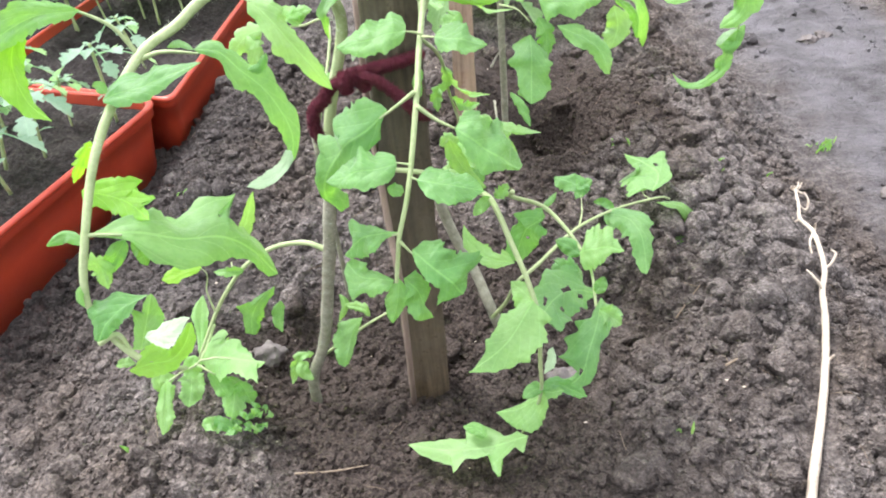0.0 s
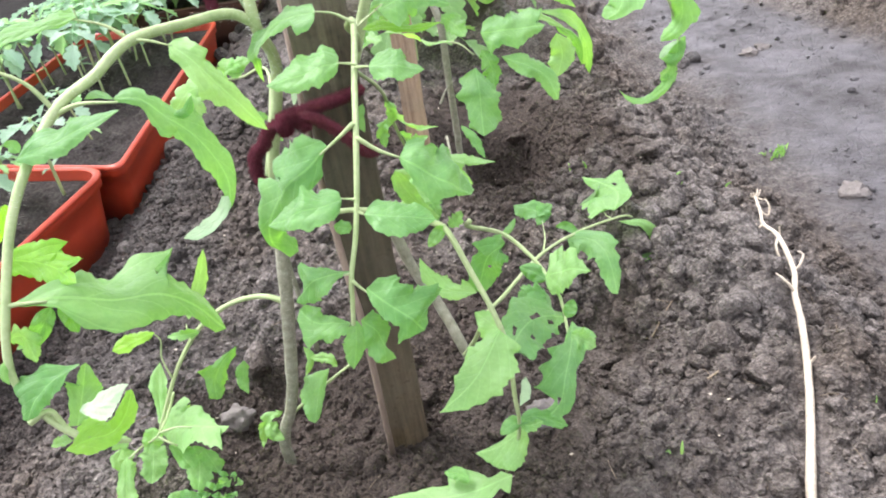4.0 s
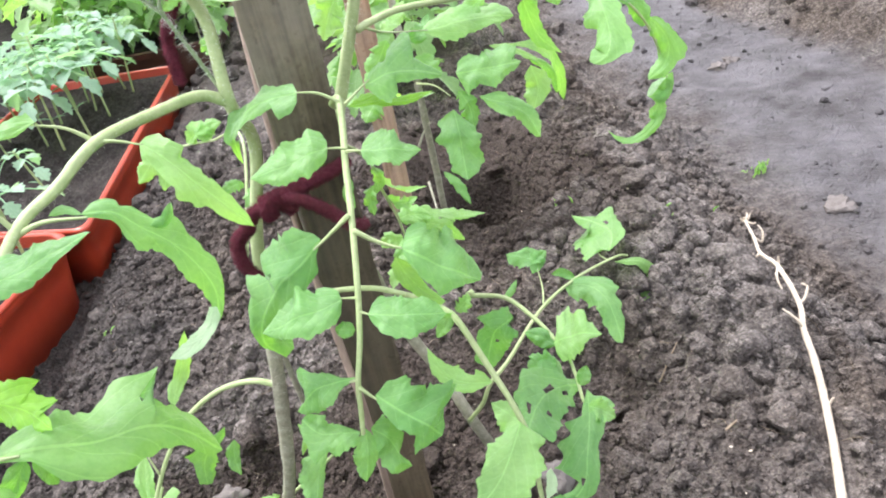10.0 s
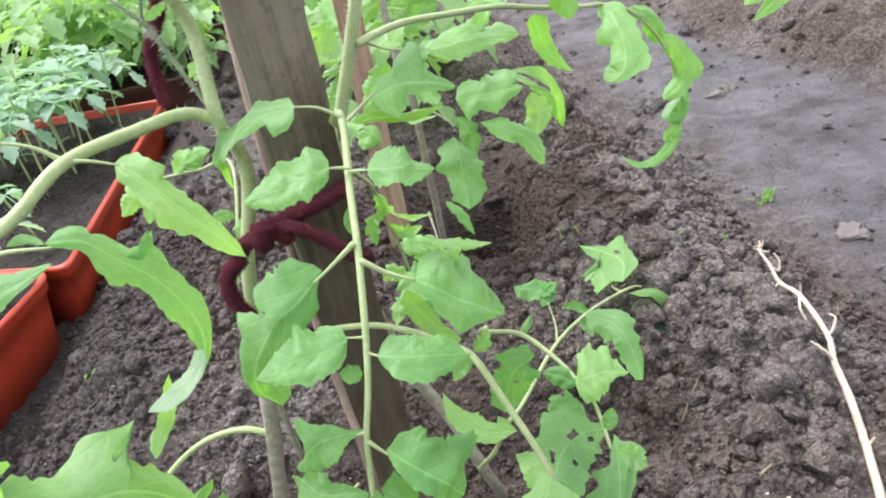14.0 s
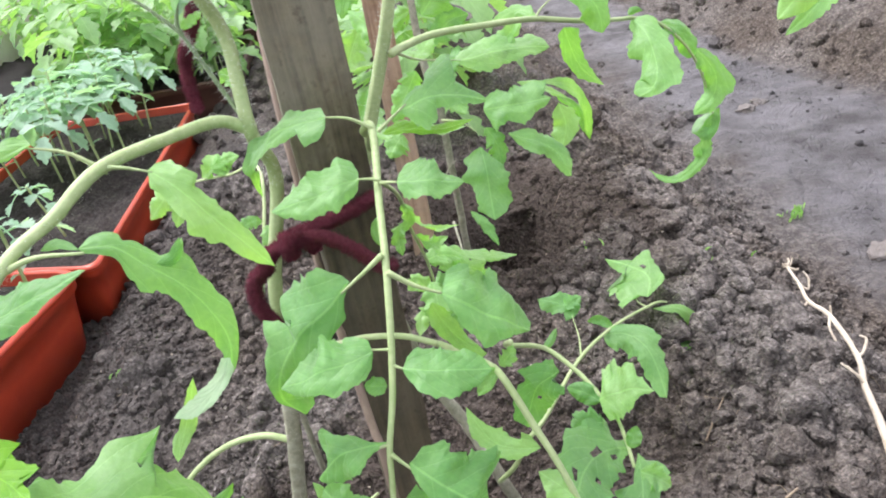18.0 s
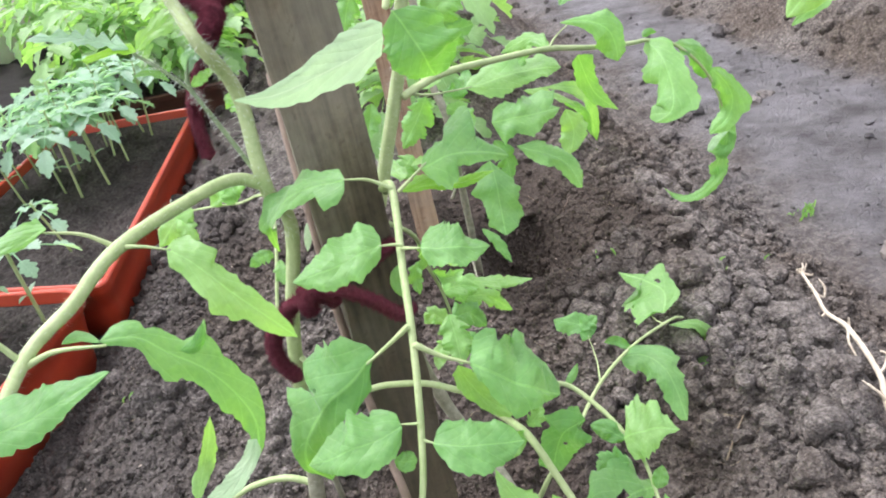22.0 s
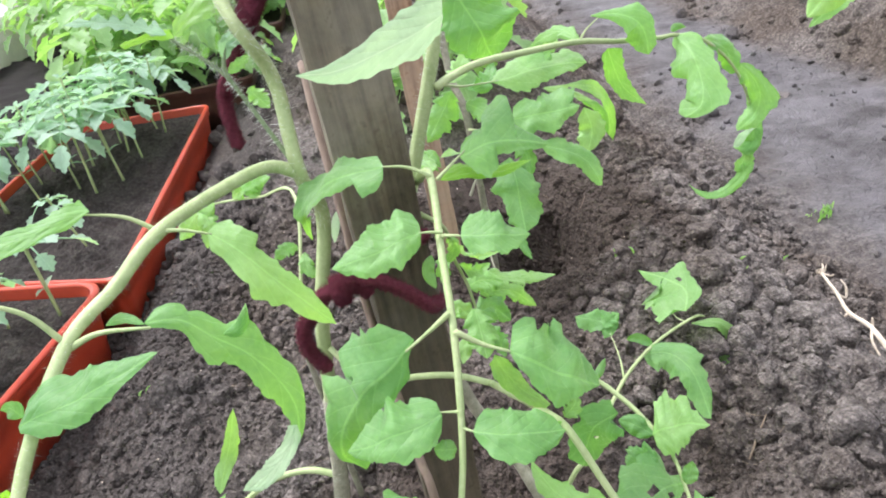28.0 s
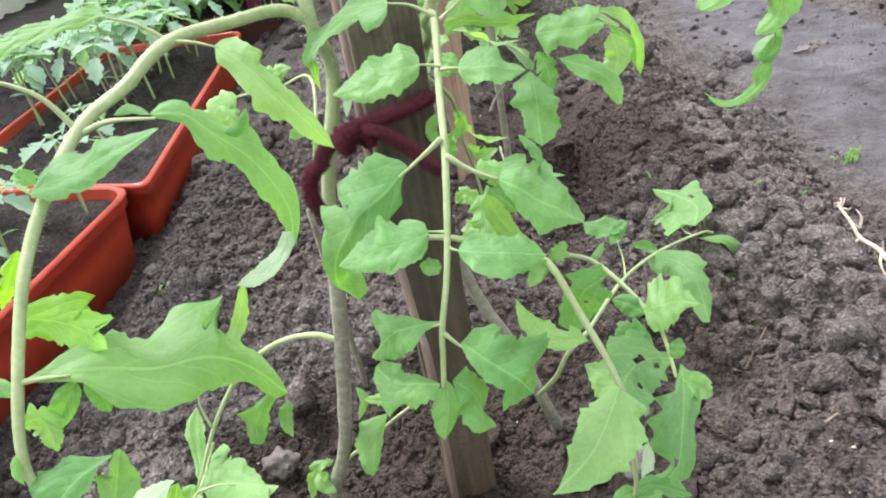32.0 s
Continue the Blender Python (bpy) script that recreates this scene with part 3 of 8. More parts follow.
DAY.node_tree.nodes["Principled BSDF"].inputs["Emission Strength"].default_value = 1.3
for a, b in (((-4.3, -3.5), (-2.5, 6.5)), ((-2.4, 6.5), (5.0, 6.7))):
    d = Vector((*b, 0)) - Vector((*a, 0))
    rot = Matrix.Rotation(math.atan2(d.y, d.x), 4, "Z")
    mid = ((a[0] + b[0]) / 2, (a[1] + b[1]) / 2, 1.2)
    tagged(part("backdrop", box_bmesh((d.length, 0.01, 2.5), mid, 0, rot), DAY, None), "hazy white overcast daylight outside", "backdrop", kind="structure")
roof = part("ceiling", box_bmesh((5.6, 6.5, 0.002), (0.0, 0.65, EAVES + 0.02)), ROOF_FILM, None)
roof.visible_shadow = False
tagged(roof, "milky film greenhouse roof", "roof", kind="structure")


# ---- planter boxes ----
def planter(name, corners, rim, foot, mat, label, soil_drop=0.015, rounding=0.026):
    """An open plastic trough with a rolled rim, from four rim corners going round."""
    p = thing(name, label, "planter")
    c = np.array(corners, float)
    mid = c.mean(0)
    p.location = (mid[0], mid[1], foot)

    def ring(inset, z, n=9, radius=rounding):
        pts = []
        for k in range(4):
            a, b, d = c[k - 1] - mid, c[k] - mid, c[(k + 1) % 4] - mid
            u, v = (a - b) / np.linalg.norm(a - b), (d - b) / np.linalg.norm(d - b)
            b = b + (u + v) * inset
            for j in range(n + 1):
                s = j / n
                q = b + u * radius * (1 - s) ** 2 + v * radius * s**2
                pts.append((q[0], q[1], z - foot))
        return pts

    def loft(rings, close=True):
        verts = [q for r in rings for q in r]
        m = len(rings[0])
        faces = [(i * m + j, i * m + (j + 1) % m, (i + 1) * m + (j + 1) % m, (i + 1) * m + j) for i in range(len(rings) - 1) for j in range(m)]
        if close:
            faces.append(tuple(range((len(rings) - 1) * m, len(rings) * m)))
        return verts, faces

    mesh_object("trough", *loft([ring(0.004, rim - 0.002), ring(0.004, rim - 0.018), ring(0.0085, rim - 0.021), ring(0.014, rim - 0.055), ring(0.026, foot)]), mat, p)
    mesh_object("inner_wall", *loft([ring(0.0125, rim - 0.002), ring(0.021, rim - 0.055)], False), mat, p)
    rolled = []
    for k in range(10):
        a = 2 * math.pi * k / 10
        rolled.append(ring(0.0065 + 0.005 * math.sin(a), rim + 0.0048 * math.cos(a) - 0.003))
    rolled.append(rolled[0])
    mesh_object("rim", *loft(rolled, False), mat, p)
    fill, n = bmesh.new(), 110
    q = []
    for k in range(4):
        u, v = c[k - 1] - c[k], c[(k + 1) % 4] - c[k]
        q.append(c[k] - mid + (u / np.linalg.norm(u) + v / np.linalg.norm(v)) * 0.0185)
    uu, vv = np.meshgrid(np.linspace(0, 1, n), np.linspace(0, 1, n))
    flat = sum(w[..., None] * k for w, k in zip(((1 - uu) * (1 - vv), uu * (1 - vv), uu * vv, (1 - uu) * vv), q))
    px, py = flat[..., 0] + mid[0], flat[..., 1] + mid[1]
    up = 0.020 * lumps(px + 5, py, 0.034, 71, 0.55) + 0.012 * lumps(px, py, 0.013, 74, 0.85) - 0.012 + 0.014 * value_noise(px, py, 0.1, 72)
    up = up * np.clip(12 * np.minimum(np.minimum(uu, 1 - uu), np.minimum(vv, 1 - vv)), 0, 1)
    grid = [[fill.verts.new((flat[i, j, 0], flat[i, j, 1], rim - soil_drop - foot + up[i, j])) for j in range(n)] for i in range(n)]
    for i in range(n - 1):
        for j in range(n - 1):
            fill.faces.new((grid[i][j], grid[i][j + 1], grid[i + 1][j + 1], grid[i + 1][j]))
    part("potting_soil", fill, POTTING, p, "dark crumbly potting soil")
    return p


planter("planter_box", [(-0.478, 1.098), (-0.885, 1.235), (-0.960, 0.49), (-0.640, 0.44)], 0.140, -0.005, PLASTIC, "terracotta-red plastic planter box holding tomato seedlings", 0.015, 0.045)
planter("planter_box", [(-0.441, 1.880), (-0.800, 1.960), (-0.874, 1.247), (-0.462, 1.089)], 0.137, -0.005, PLASTIC, "long terracotta-red plastic planter box full of tomato seedlings")


# ---- stakes, stick ----
def stake(name, mat, x, y, foot, top, w0, w1, d, label, lean=(0, 0), turn=0.0, seed=0):
    """A sawn stake: a slightly warped, split and worn board."""
    s = thing(name, label, "stake")
    s.location = (x, y, foot)
    rng = np.random.default_rng(seed)
    n, ring = 40, []
    c = [(-1, -1), (-0.92, -1.06), (-0.3, -1.03), (0.25, -1.0), (0.93, -1.05), (1, -0.95), (1, 0.94), (0.92, 1), (0, 1.04), (-0.93, 1), (-1, 0.93), (-1.02, 0)]
    verts, faces = [], []
    for k in range(n + 1):
        f = k / n
        h = (top - foot) * f
        w, a = w0 + (w1 - w0) * f, turn + 0.10 * f
        jit = rng.normal(size=(12, 2)) * 0.0004
        for j, (p, q) in enumerate(c):
            px, py = p * w / 2 + jit[j, 0], q * d / 2 + jit[j, 1]
            verts.append((px * math.cos(a) - py * math.sin(a) + lean[0] * h, px * math.sin(a) + py * math.cos(a) + lean[1] * h, h))
    for k in range(n):
        for j in range(12):
            a, b = k * 12 + j, k * 12 + (j + 1) % 12
            faces.append((a, b, b + 12, a + 12))
    faces += [tuple(range(11, -1, -1)), tuple(range(n * 12, n * 12 + 12))]
    ob = mesh_object("shaft", verts, faces, mat, s, smooth=False)
    return s


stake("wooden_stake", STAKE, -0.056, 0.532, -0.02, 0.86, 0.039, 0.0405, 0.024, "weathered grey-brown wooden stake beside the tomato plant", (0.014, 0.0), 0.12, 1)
stake("wooden_stake", STAKE_PALE, 0.000, 0.96, 0.0, 0.85, 0.028, 0.028, 0.02, "pale reddish wooden stake standing in the bed behind", (0.006, 0), -0.1, 2)


# ---- leaves ----
def leaf(parent, spine, width, facing, shape="oval", mat=None, fold=0.1, wave=0.12, seed=0, label="", sides=None, holes=()):
    """A leaflet along a spine from its stalk to its tip; facing is the way its upper side looks.
    sides: the points of its two edges from stalk to tip, as share of the length and millimetres from the midrib.
    holes: eaten spots, as share of the length, share of the half-width and radius.
    shape: oval (nearly smooth edge), lance (long, toothed), lobed (deeply cut), tiny (few faces)."""
    rng = np.random.default_rng(seed + 17)
    small = shape == "tiny"
    rows, half = (9, 2) if small else (84 if sides else 56, 5)
    raw = spline(spine, 8)
    seg = np.r_[0, np.cumsum(np.linalg.norm(np.diff(raw, axis=0), axis=1))]
    s = np.linspace(0, 1, rows)
    c = np.stack([np.interp(s * seg[-1], seg, raw[:, k]) for k in range(3)], -1)
    tang = np.gradient(c, axis=0)
    tang /= np.linalg.norm(tang, axis=1)[:, None] + 1e-12
    face = np.array(facing, float)
    side = np.cross(tang, face)
    side /= np.linalg.norm(side, axis=1)[:, None] + 1e-12
    for k in range(1, rows):
        if side[k] @ side[k - 1] < 0:
            side[k] = -side[k]
    up = np.cross(side, tang)
    lobes, depth, peak, point = {"oval": (6, 0.07, 0.38, 0.45), "lance": (8, 0.25, 0.38, 0.50), "lobed": (3, 0.52, 0.38, 0.52), "tiny": (2, 0.25, 0.4, 0.6)}[shape]
    u = np.linspace(-1, 1, 2 * half + 1)
    verts, uvs = [], []
    prof = (s ** point) * (1 - s) ** (point * (1 - peak) / peak)
    prof = prof / prof.max()
    if shape in ("oval", "lobed"):
        prof = np.clip(prof * 1.05, 0, 1)
    edge = []
    for sgn in (-1, 1):
        e = np.ones(rows)
        ends = 0.08 + 0.86 * (np.arange(lobes + 1) + np.r_[0, rng.uniform(-0.28, 0.28, lobes - 1), 0]) / lobes
        for p, q in zip(ends, ends[1:]):
            w, cut = (s - p) / (q - p), depth * rng.uniform(0.45, 1.1) * (1.15 - 0.6 * p)
            rise = np.where(w < 0.74, np.clip(w / 0.74, 0, 1) ** 0.7, 1 - np.clip((w - 0.74) / 0.26, 0, 1) ** 1.4)
            e = np.where((w >= 0) & (w <= 1), 1 - cut * (1 - rise), e)
        if not small:
            e = e + depth * 0.12 * np.sin(s * rng.uniform(60, 80) + rng.uniform(0, 6)) * (0.3 + s)
        edge.append(prof * np.clip(e, 0.12, None) * rng.uniform(0.88, 1.08))
    drift = [s, s]
    if sides:
        edge, drift = [], []
        for h in sides:
            h = np.array([(0, 0.3), *h, (1, 0.1)])
            run = np.r_[0, np.cumsum(np.hypot(np.diff(h[:, 0]) * seg[-1], np.diff(h[:, 1]) / 1000))]
            q = np.maximum.accumulate(0.5 * run / run[-1] + 0.5 * np.clip(h[:, 0], 0, 1)) + 0.001 * np.arange(len(h))
            q = (q - q[0]) / (q[-1] - q[0])
            nick = np.interp(s * (26 + seed % 9), np.arange(40), rng.uniform(-1, 1, 40))
            edge.append(np.interp(s, q, h[:, 1]) / (500 * width) * (1 + 0.11 * nick))
            drift.append(np.interp(s, q, h[:, 0]))
    k1, k2, k3 = rng.uniform(0, 6.28, 3)
    curl, twist = rng.uniform(0.05, 0.55), rng.uniform(-0.4, 0.4)
    if sides:
        curl, twist, wave = 0.1, 0.0, wave + 0.05
    elif not small:
        fold, wave = fold + rng.uniform(-0.05, 0.4), wave * 1.3
    length = seg[-1]
    for r in range(rows):
        for v in u:
            e = edge[0][r] if v < 0 else edge[1][r]
            a = abs(v)
            f = s[r] + (drift[v > 0][r] - s[r]) * a
            k, over = int(np.clip(f * (rows - 1), 0, rows - 1.001)), f - np.clip(f, 0, 1)
            g = np.clip(f, 0, 1) * (rows - 1) - k
            at, sd, nl, tg = (q[k] * (1 - g) + q[k + 1] * g for q in (c, side, up, tang))
            w = width / 2 * e * a
            lift = width * 0.5 * (fold * a**1.3 - curl * a**3) * e + width * 0.5 * twist * v * e * s[r]
            lift += width * wave * (0.5 * a * a * math.sin(s[r] * 9 + k1 + (1.7 if v < 0 else 0)) + 0.45 * a * math.sin(s[r] * 17 + k2 + (2.9 if v < 0 else 0)) + 0.12 * math.sin(s[r] * 11 + k3)) * e
            lift += 0 if small else 0.045 * width * e * math.sin(7.3 * s[r] + 4.1 * v + k2) * math.sin(5.2 * s[r] - 3.3 * v + k3)
            vein = 5.5 * s[r] - 2.5 * a * e
            lift += 0.022 * width * e * (1 - (2 * abs(vein % 1.0 - 0.5)) ** 2) * min(1, 3 * a) * (0 if small else 1)
            shear = 0 if sides else 0.12 * length * a * e * (1 - s[r]) * (0.3 if small else 1.0)
            verts.append(at + math.copysign(w, v) * sd + lift * nl + (shear + over * length) * tg)
            uvs.append((0.5 + 0.5 * v * max(e, 0.15), f))
    m = len(u)
    faces = [(r * m + j, r * m + j + 1, (r + 1) * m + j + 1, (r + 1) * m + j) for r in range(rows - 1) for j in range(m - 1) if not any(((r + 0.5) / rows - a) ** 2 + (0.35 * ((u[j] + u[j + 1]) / 2 - b)) ** 2 < q * q for a, b, q in holes)]
    ob = mesh_object("leaf", verts, faces, mat or LEAF, parent, uvs=uvs)
    if label:
        ob["label"] = label
    return ob


def hairs(parent, points, r0, r1, n, length, seed=0, mat=None, w=0.00005):
    """Fine pale hairs standing off a stalk."""
    rng = np.random.default_rng(seed)
    c = spline(points, 10)
    tang = np.gradient(c, axis=0)
    verts, faces = [], []
    for _ in range(n):
        f = rng.random() * (len(c) - 1.01)
        k = int(f)
        p = c[k] + (c[k + 1] - c[k]) * (f - k)
        t = tang[k] / np.linalg.norm(tang[k])
        d = np.cross(t, rng.normal(size=3))
        d /= np.linalg.norm(d)
        q = np.cross(t, d)
        r = r0 + (r1 - r0) * f / len(c)
        tip = p + d * (r + length * rng.uniform(0.5, 1.1)) + t * length * rng.normal() * 0.2
        i = len(verts)
        verts += [p + d * r * 0.9 - q * w, p + d * r * 0.9 + q * w, p + d * r * 0.9 + t * w * 1.6, tip]
        faces += [(i, i + 1, i + 3), (i + 1, i + 2, i + 3), (i + 2, i, i + 3)]
    ob = mesh_object("stem_hairs", verts, faces, mat or HAIR, parent)
    return tagged(ob, "fine white hairs on the stalk", kind="stuff")


# ---- the staked tomato plant: two stems, drooping leaves ----
plant = thing("tomato_plant", "tall green tomato plant tied to a wooden stake", "tomato plant")
stalk("stem", plant, GREY_STEM, [(-0.1680, 0.5220, 0.0400), (-0.1660, 0.5220, 0.0900), (-0.1461, 0.5230, 0.1398), (-0.1220, 0.5160, 0.2500), (-0.1120, 0.5200, 0.3100)], 0.0053, 0.0053, rough=0.05, label="grey hairy lower stem")
stalk("stem", plant, STEM, [(-0.1125, 0.5200, 0.3060), (-0.1010, 0.5200, 0.3700), (-0.0830, 0.5276, 0.4320), (-0.0850, 0.5080, 0.4700), (-0.0846, 0.5195, 0.5153), (-0.0900, 0.5020, 0.5460), (-0.0987, 0.5164, 0.5653), (-0.1072, 0.5222, 0.5882)], 0.0047, 0.0029, 9, 8, 0.02)
hairs(plant, [(-0.1680, 0.5220, 0.0400), (-0.1660, 0.5220, 0.0900), (-0.1461, 0.5230, 0.1398), (-0.1220, 0.5160, 0.2500), (-0.1120, 0.5200, 0.3100)], 0.0052, 0.0052, 700, 0.0020, 31)
hairs(plant, [(-0.0830, 0.5276, 0.4320), (-0.0850, 0.5080, 0.4700), (-0.0846, 0.5195, 0.5153), (-0.0900, 0.5020, 0.5460), (-0.0987, 0.5164, 0.5653), (-0.1072, 0.5222, 0.5882)], 0.0045, 0.0037, 620, 0.0048, 3, None, 0.00009)
droop = stalk("leaf_stalk", plant, STEM, [(-0.0830, 0.5090, 0.4680), (-0.0978, 0.5026, 0.4789), (-0.1172, 0.4744, 0.4842), (-0.1336, 0.4258, 0.4921), (-0.1497, 0.4051, 0.4831), (-0.1640, 0.3858, 0.4770), (-0.1744, 0.3565, 0.4618), (-0.1820, 0.3345, 0.4431), (-0.1863, 0.3099, 0.4173), (-0.1893, 0.2984, 0.3989), (-0.1885, 0.2931, 0.3852), (-0.1789, 0.2865, 0.3690), (-0.1656, 0.2843, 0.3551), (-0.1499, 0.2859, 0.3493)], 0.0035, 0.0012, 9, 7, 0.02, "long drooping leaf stalk")
hairs(plant, [(-0.0830, 0.5090, 0.4680), (-0.0978, 0.5026, 0.4789), (-0.1172, 0.4744, 0.4842), (-0.1336, 0.4258, 0.4921), (-0.1497, 0.4051, 0.4831), (-0.1640, 0.3858, 0.4770), (-0.1744, 0.3565, 0.4618), (-0.1820, 0.3345, 0.4431)], 0.0033, 0.0023, 420, 0.0030, 4)
stalk("leaflet_stalk", droop, STEM, [(-0.1342, 0.4275, 0.4927), (-0.1435, 0.4262, 0.5018), (-0.1565, 0.4232, 0.5079)], 0.0012, 0.0004, 6, 5)
leaf(droop, [(-0.1536, 0.4236, 0.5086), (-0.1660, 0.4154, 0.5091), (-0.1788, 0.4078, 0.5087), (-0.1944, 0.3984, 0.5060)], 0.0125, (0.32, -0.38, 0.87), "lance", LEAF, -0.10, 0.06, 1, "", (((0.1, 1.8), (0.21, 3.8), (0.33, 3.2), (0.48, 4.6), (0.59, 4.3), (0.75, 3.7), (0.9, 3.3)), ((0.01, 6.5), (0.17, 7.0), (0.3, 7.9), (0.38, 6.8), (0.49, 6.4), (0.67, 6.7), (0.75, 4.5), (0.86, 4.7))))
stalk("leaflet_stalk", droop, STEM, [(-0.1343, 0.4273, 0.4923), (-0.1241, 0.4266, 0.4902), (-0.1135, 0.4251, 0.4864)], 0.0012, 0.0004, 6, 5)
leaf(droop, [(-0.1148, 0.4256, 0.4875), (-0.1057, 0.4203, 0.4805), (-0.0941, 0.4144, 0.4675), (-0.0851, 0.4147, 0.4519), (-0.0759, 0.4173, 0.4350)], 0.0215, (0.22, -0.56, 0.80), "lance", PALE_LEAF, -0.10, 0.06, 2, "", (((-0.01, 4.9), (0.05, 10.0), (0.15, 8.5), (0.24, 10.5), (0.27, 6.1), (0.42, 7.4), (0.52, 5.6), (0.54, 7.1), (0.63, 6.8), (0.77, 6.3), (0.91, 3.1)), ((0.08, 5.7), (0.16, 5.6), (0.27, 8.0), (0.38, 9.3), (0.45, 11.0), (0.5, 9.7), (0.6, 8.4), (0.62, 6.6), (0.76, 5.2), (0.88, 3.8))))
stalk("leaflet_stalk", droop, STEM, [(-0.1651, 0.3844, 0.4765), (-0.1738, 0.3859, 0.4911), (-0.1878, 0.3847, 0.5007), (-0.1964, 0.3804, 0.5039)], 0.0014, 0.0004, 6, 5)
leaf(droop, [(-0.1845, 0.3804, 0.5027), (-0.2008, 0.3686, 0.5049), (-0.2142, 0.3586, 0.5009), (-0.2302, 0.3448, 0.4919)], 0.0175, (0.56, -0.58, 0.59), "lance", LEAF, 0.10, 0.12, 3)
leaf(droop, [(-0.2138, 0.3684, 0.4972), (-0.2156, 0.3590, 0.4847), (-0.2096, 0.3491, 0.4712), (-0.1984, 0.3434, 0.4627)], 0.0155, (0.69, -0.68, 0.26), "lance", LIT_YELLOW_LEAF, 0.10, 0.06, 4, "", (((0.02, 5.3), (0.18, 5.7), (0.52, 4.3), (0.8, 1.9)), ((0.11, 5.5), (0.33, 7.2), (0.54, 9.8), (0.68, 6.7), (0.82, 4.6))))
stalk("leaflet_stalk", droop, STEM, [(-0.1651, 0.3834, 0.4746), (-0.1527, 0.3851, 0.4771), (-0.1342, 0.3829, 0.4757)], 0.0015, 0.0006, 6, 5)
leaf(droop, [(-0.1357, 0.3839, 0.4776), (-0.1240, 0.3855, 0.4744), (-0.1151, 0.3852, 0.4641), (-0.1061, 0.3856, 0.4531), (-0.0987, 0.3844, 0.4389), (-0.0954, 0.3820, 0.4260), (-0.0970, 0.3783, 0.4153), (-0.0997, 0.3758, 0.4110)], 0.0277, (0.33, -0.50, 0.80), "lance", LEAF, -0.15, 0.05, 5, "", (((0.04, 6.1), (0.09, 7.4), (0.14, 7.3), (0.16, 4.9), (0.21, 7.0), (0.25, 7.2), (0.33, 7.0), (0.37, 11.4), (0.38, 18.7), (0.41, 12.0), (0.5, 8.7), (0.62, 8.6), (0.68, 9.5), (0.78, 5.9), (0.85, 3.4), (0.94, 1.7)), ((0.02, 1.8), (0.1, 3.4), (0.2, 4.2), (0.28, 8.1), (0.33, 9.0), (0.38, 8.3), (0.38, 6.2), (0.51, 6.7), (0.62, 8.3), (0.68, 7.9), (0.72, 6.0), (0.83, 5.5), (0.88, 3.2), (0.96, 3.1))))
leaf(droop, [(-0.0971, 0.3791, 0.4184), (-0.1016, 0.3745, 0.4116), (-0.1093, 0.3677, 0.4083), (-0.1207, 0.3621, 0.4076)], 0.0087, (0.13, -0.51, 0.85), "oval", UNDER_LEAF, 0.10, 0.06, 6, "curled pale leaf tip", (((0.11, 2.7), (0.3, 2.7), (0.62, 4.0), (0.84, 3.9)), ((0.03, 3.1), (0.25, 3.9), (0.55, 4.7), (0.85, 2.8))))
leaf(droop, [(-0.1502, 0.3861, 0.4788), (-0.1435, 0.3869, 0.4798), (-0.1356, 0.3835, 0.4771)], 0.0046, (0.42, -0.80, 0.44), "tiny", LEAF, 0.10, 0.12, 7)
leaf(droop, [(-0.1118, 0.3856, 0.4640), (-0.1052, 0.3861, 0.4646), (-0.1015, 0.3904, 0.4705)], 0.0055, (0.30, -0.81, 0.50), "tiny", LEAF, 0.10, 0.12, 8)
leaf(droop, [(-0.1771, 0.3562, 0.4662), (-0.1607, 0.3548, 0.4710), (-0.1430, 0.3548, 0.4757), (-0.1252, 0.3595, 0.4799)], 0.0246, (0.27, -0.34, 0.90), "oval", LEAF, -0.10, 0.06, 9, "", (((0.02, 9.7), (0.14, 14.1), (0.36, 15.9), (0.58, 9.5), (0.78, 6.4), (0.97, 1.6)), ((0.03, 3.6), (0.23, 8.7), (0.48, 8.1), (0.67, 5.6), (0.82, 2.6))))
leaf(droop, [(-0.1749, 0.3575, 0.4685), (-0.1781, 0.3592, 0.4721), (-0.1814, 0.3592, 0.4722)], 0.0066, (0.54, -0.70, 0.46), "tiny", LEAF, 0.10, 0.12, 10)
leaf(droop, [(-0.2000, 0.3445, 0.4221), (-0.1876, 0.3428, 0.4202), (-0.1732, 0.3356, 0.4190), (-0.1584, 0.3215, 0.4167)], 0.0207, (0.24, -0.82, 0.52), "lobed", LIT_YELLOW_LEAF, 0.00, 0.06, 11, "", (((0.07, 5.4), (0.23, 9.3), (0.43, 11.3), (0.61, 12.2), (0.57, 7.7), (0.88, 10.1), (0.72, 3.6), (0.91, 2.4)), ((0.04, 8.3), (0.17, 6.2), (0.39, 8.5), (0.73, 7.0), (0.9, 2.9))))
leaf(droop, [(-0.1858, 0.3465, 0.4493), (-0.1932, 0.3450, 0.4395), (-0.2009, 0.3425, 0.4284)], 0.0089, (0.47, -0.78, 0.41), "lobed", LIT_YELLOW_LEAF, 0.10, 0.12, 14)
stalk("leaflet_stalk", droop, STEM, [(-0.1863, 0.3102, 0.4177), (-0.1800, 0.3113, 0.4171), (-0.1701, 0.3129, 0.4151)], 0.0015, 0.0006, 6, 5)
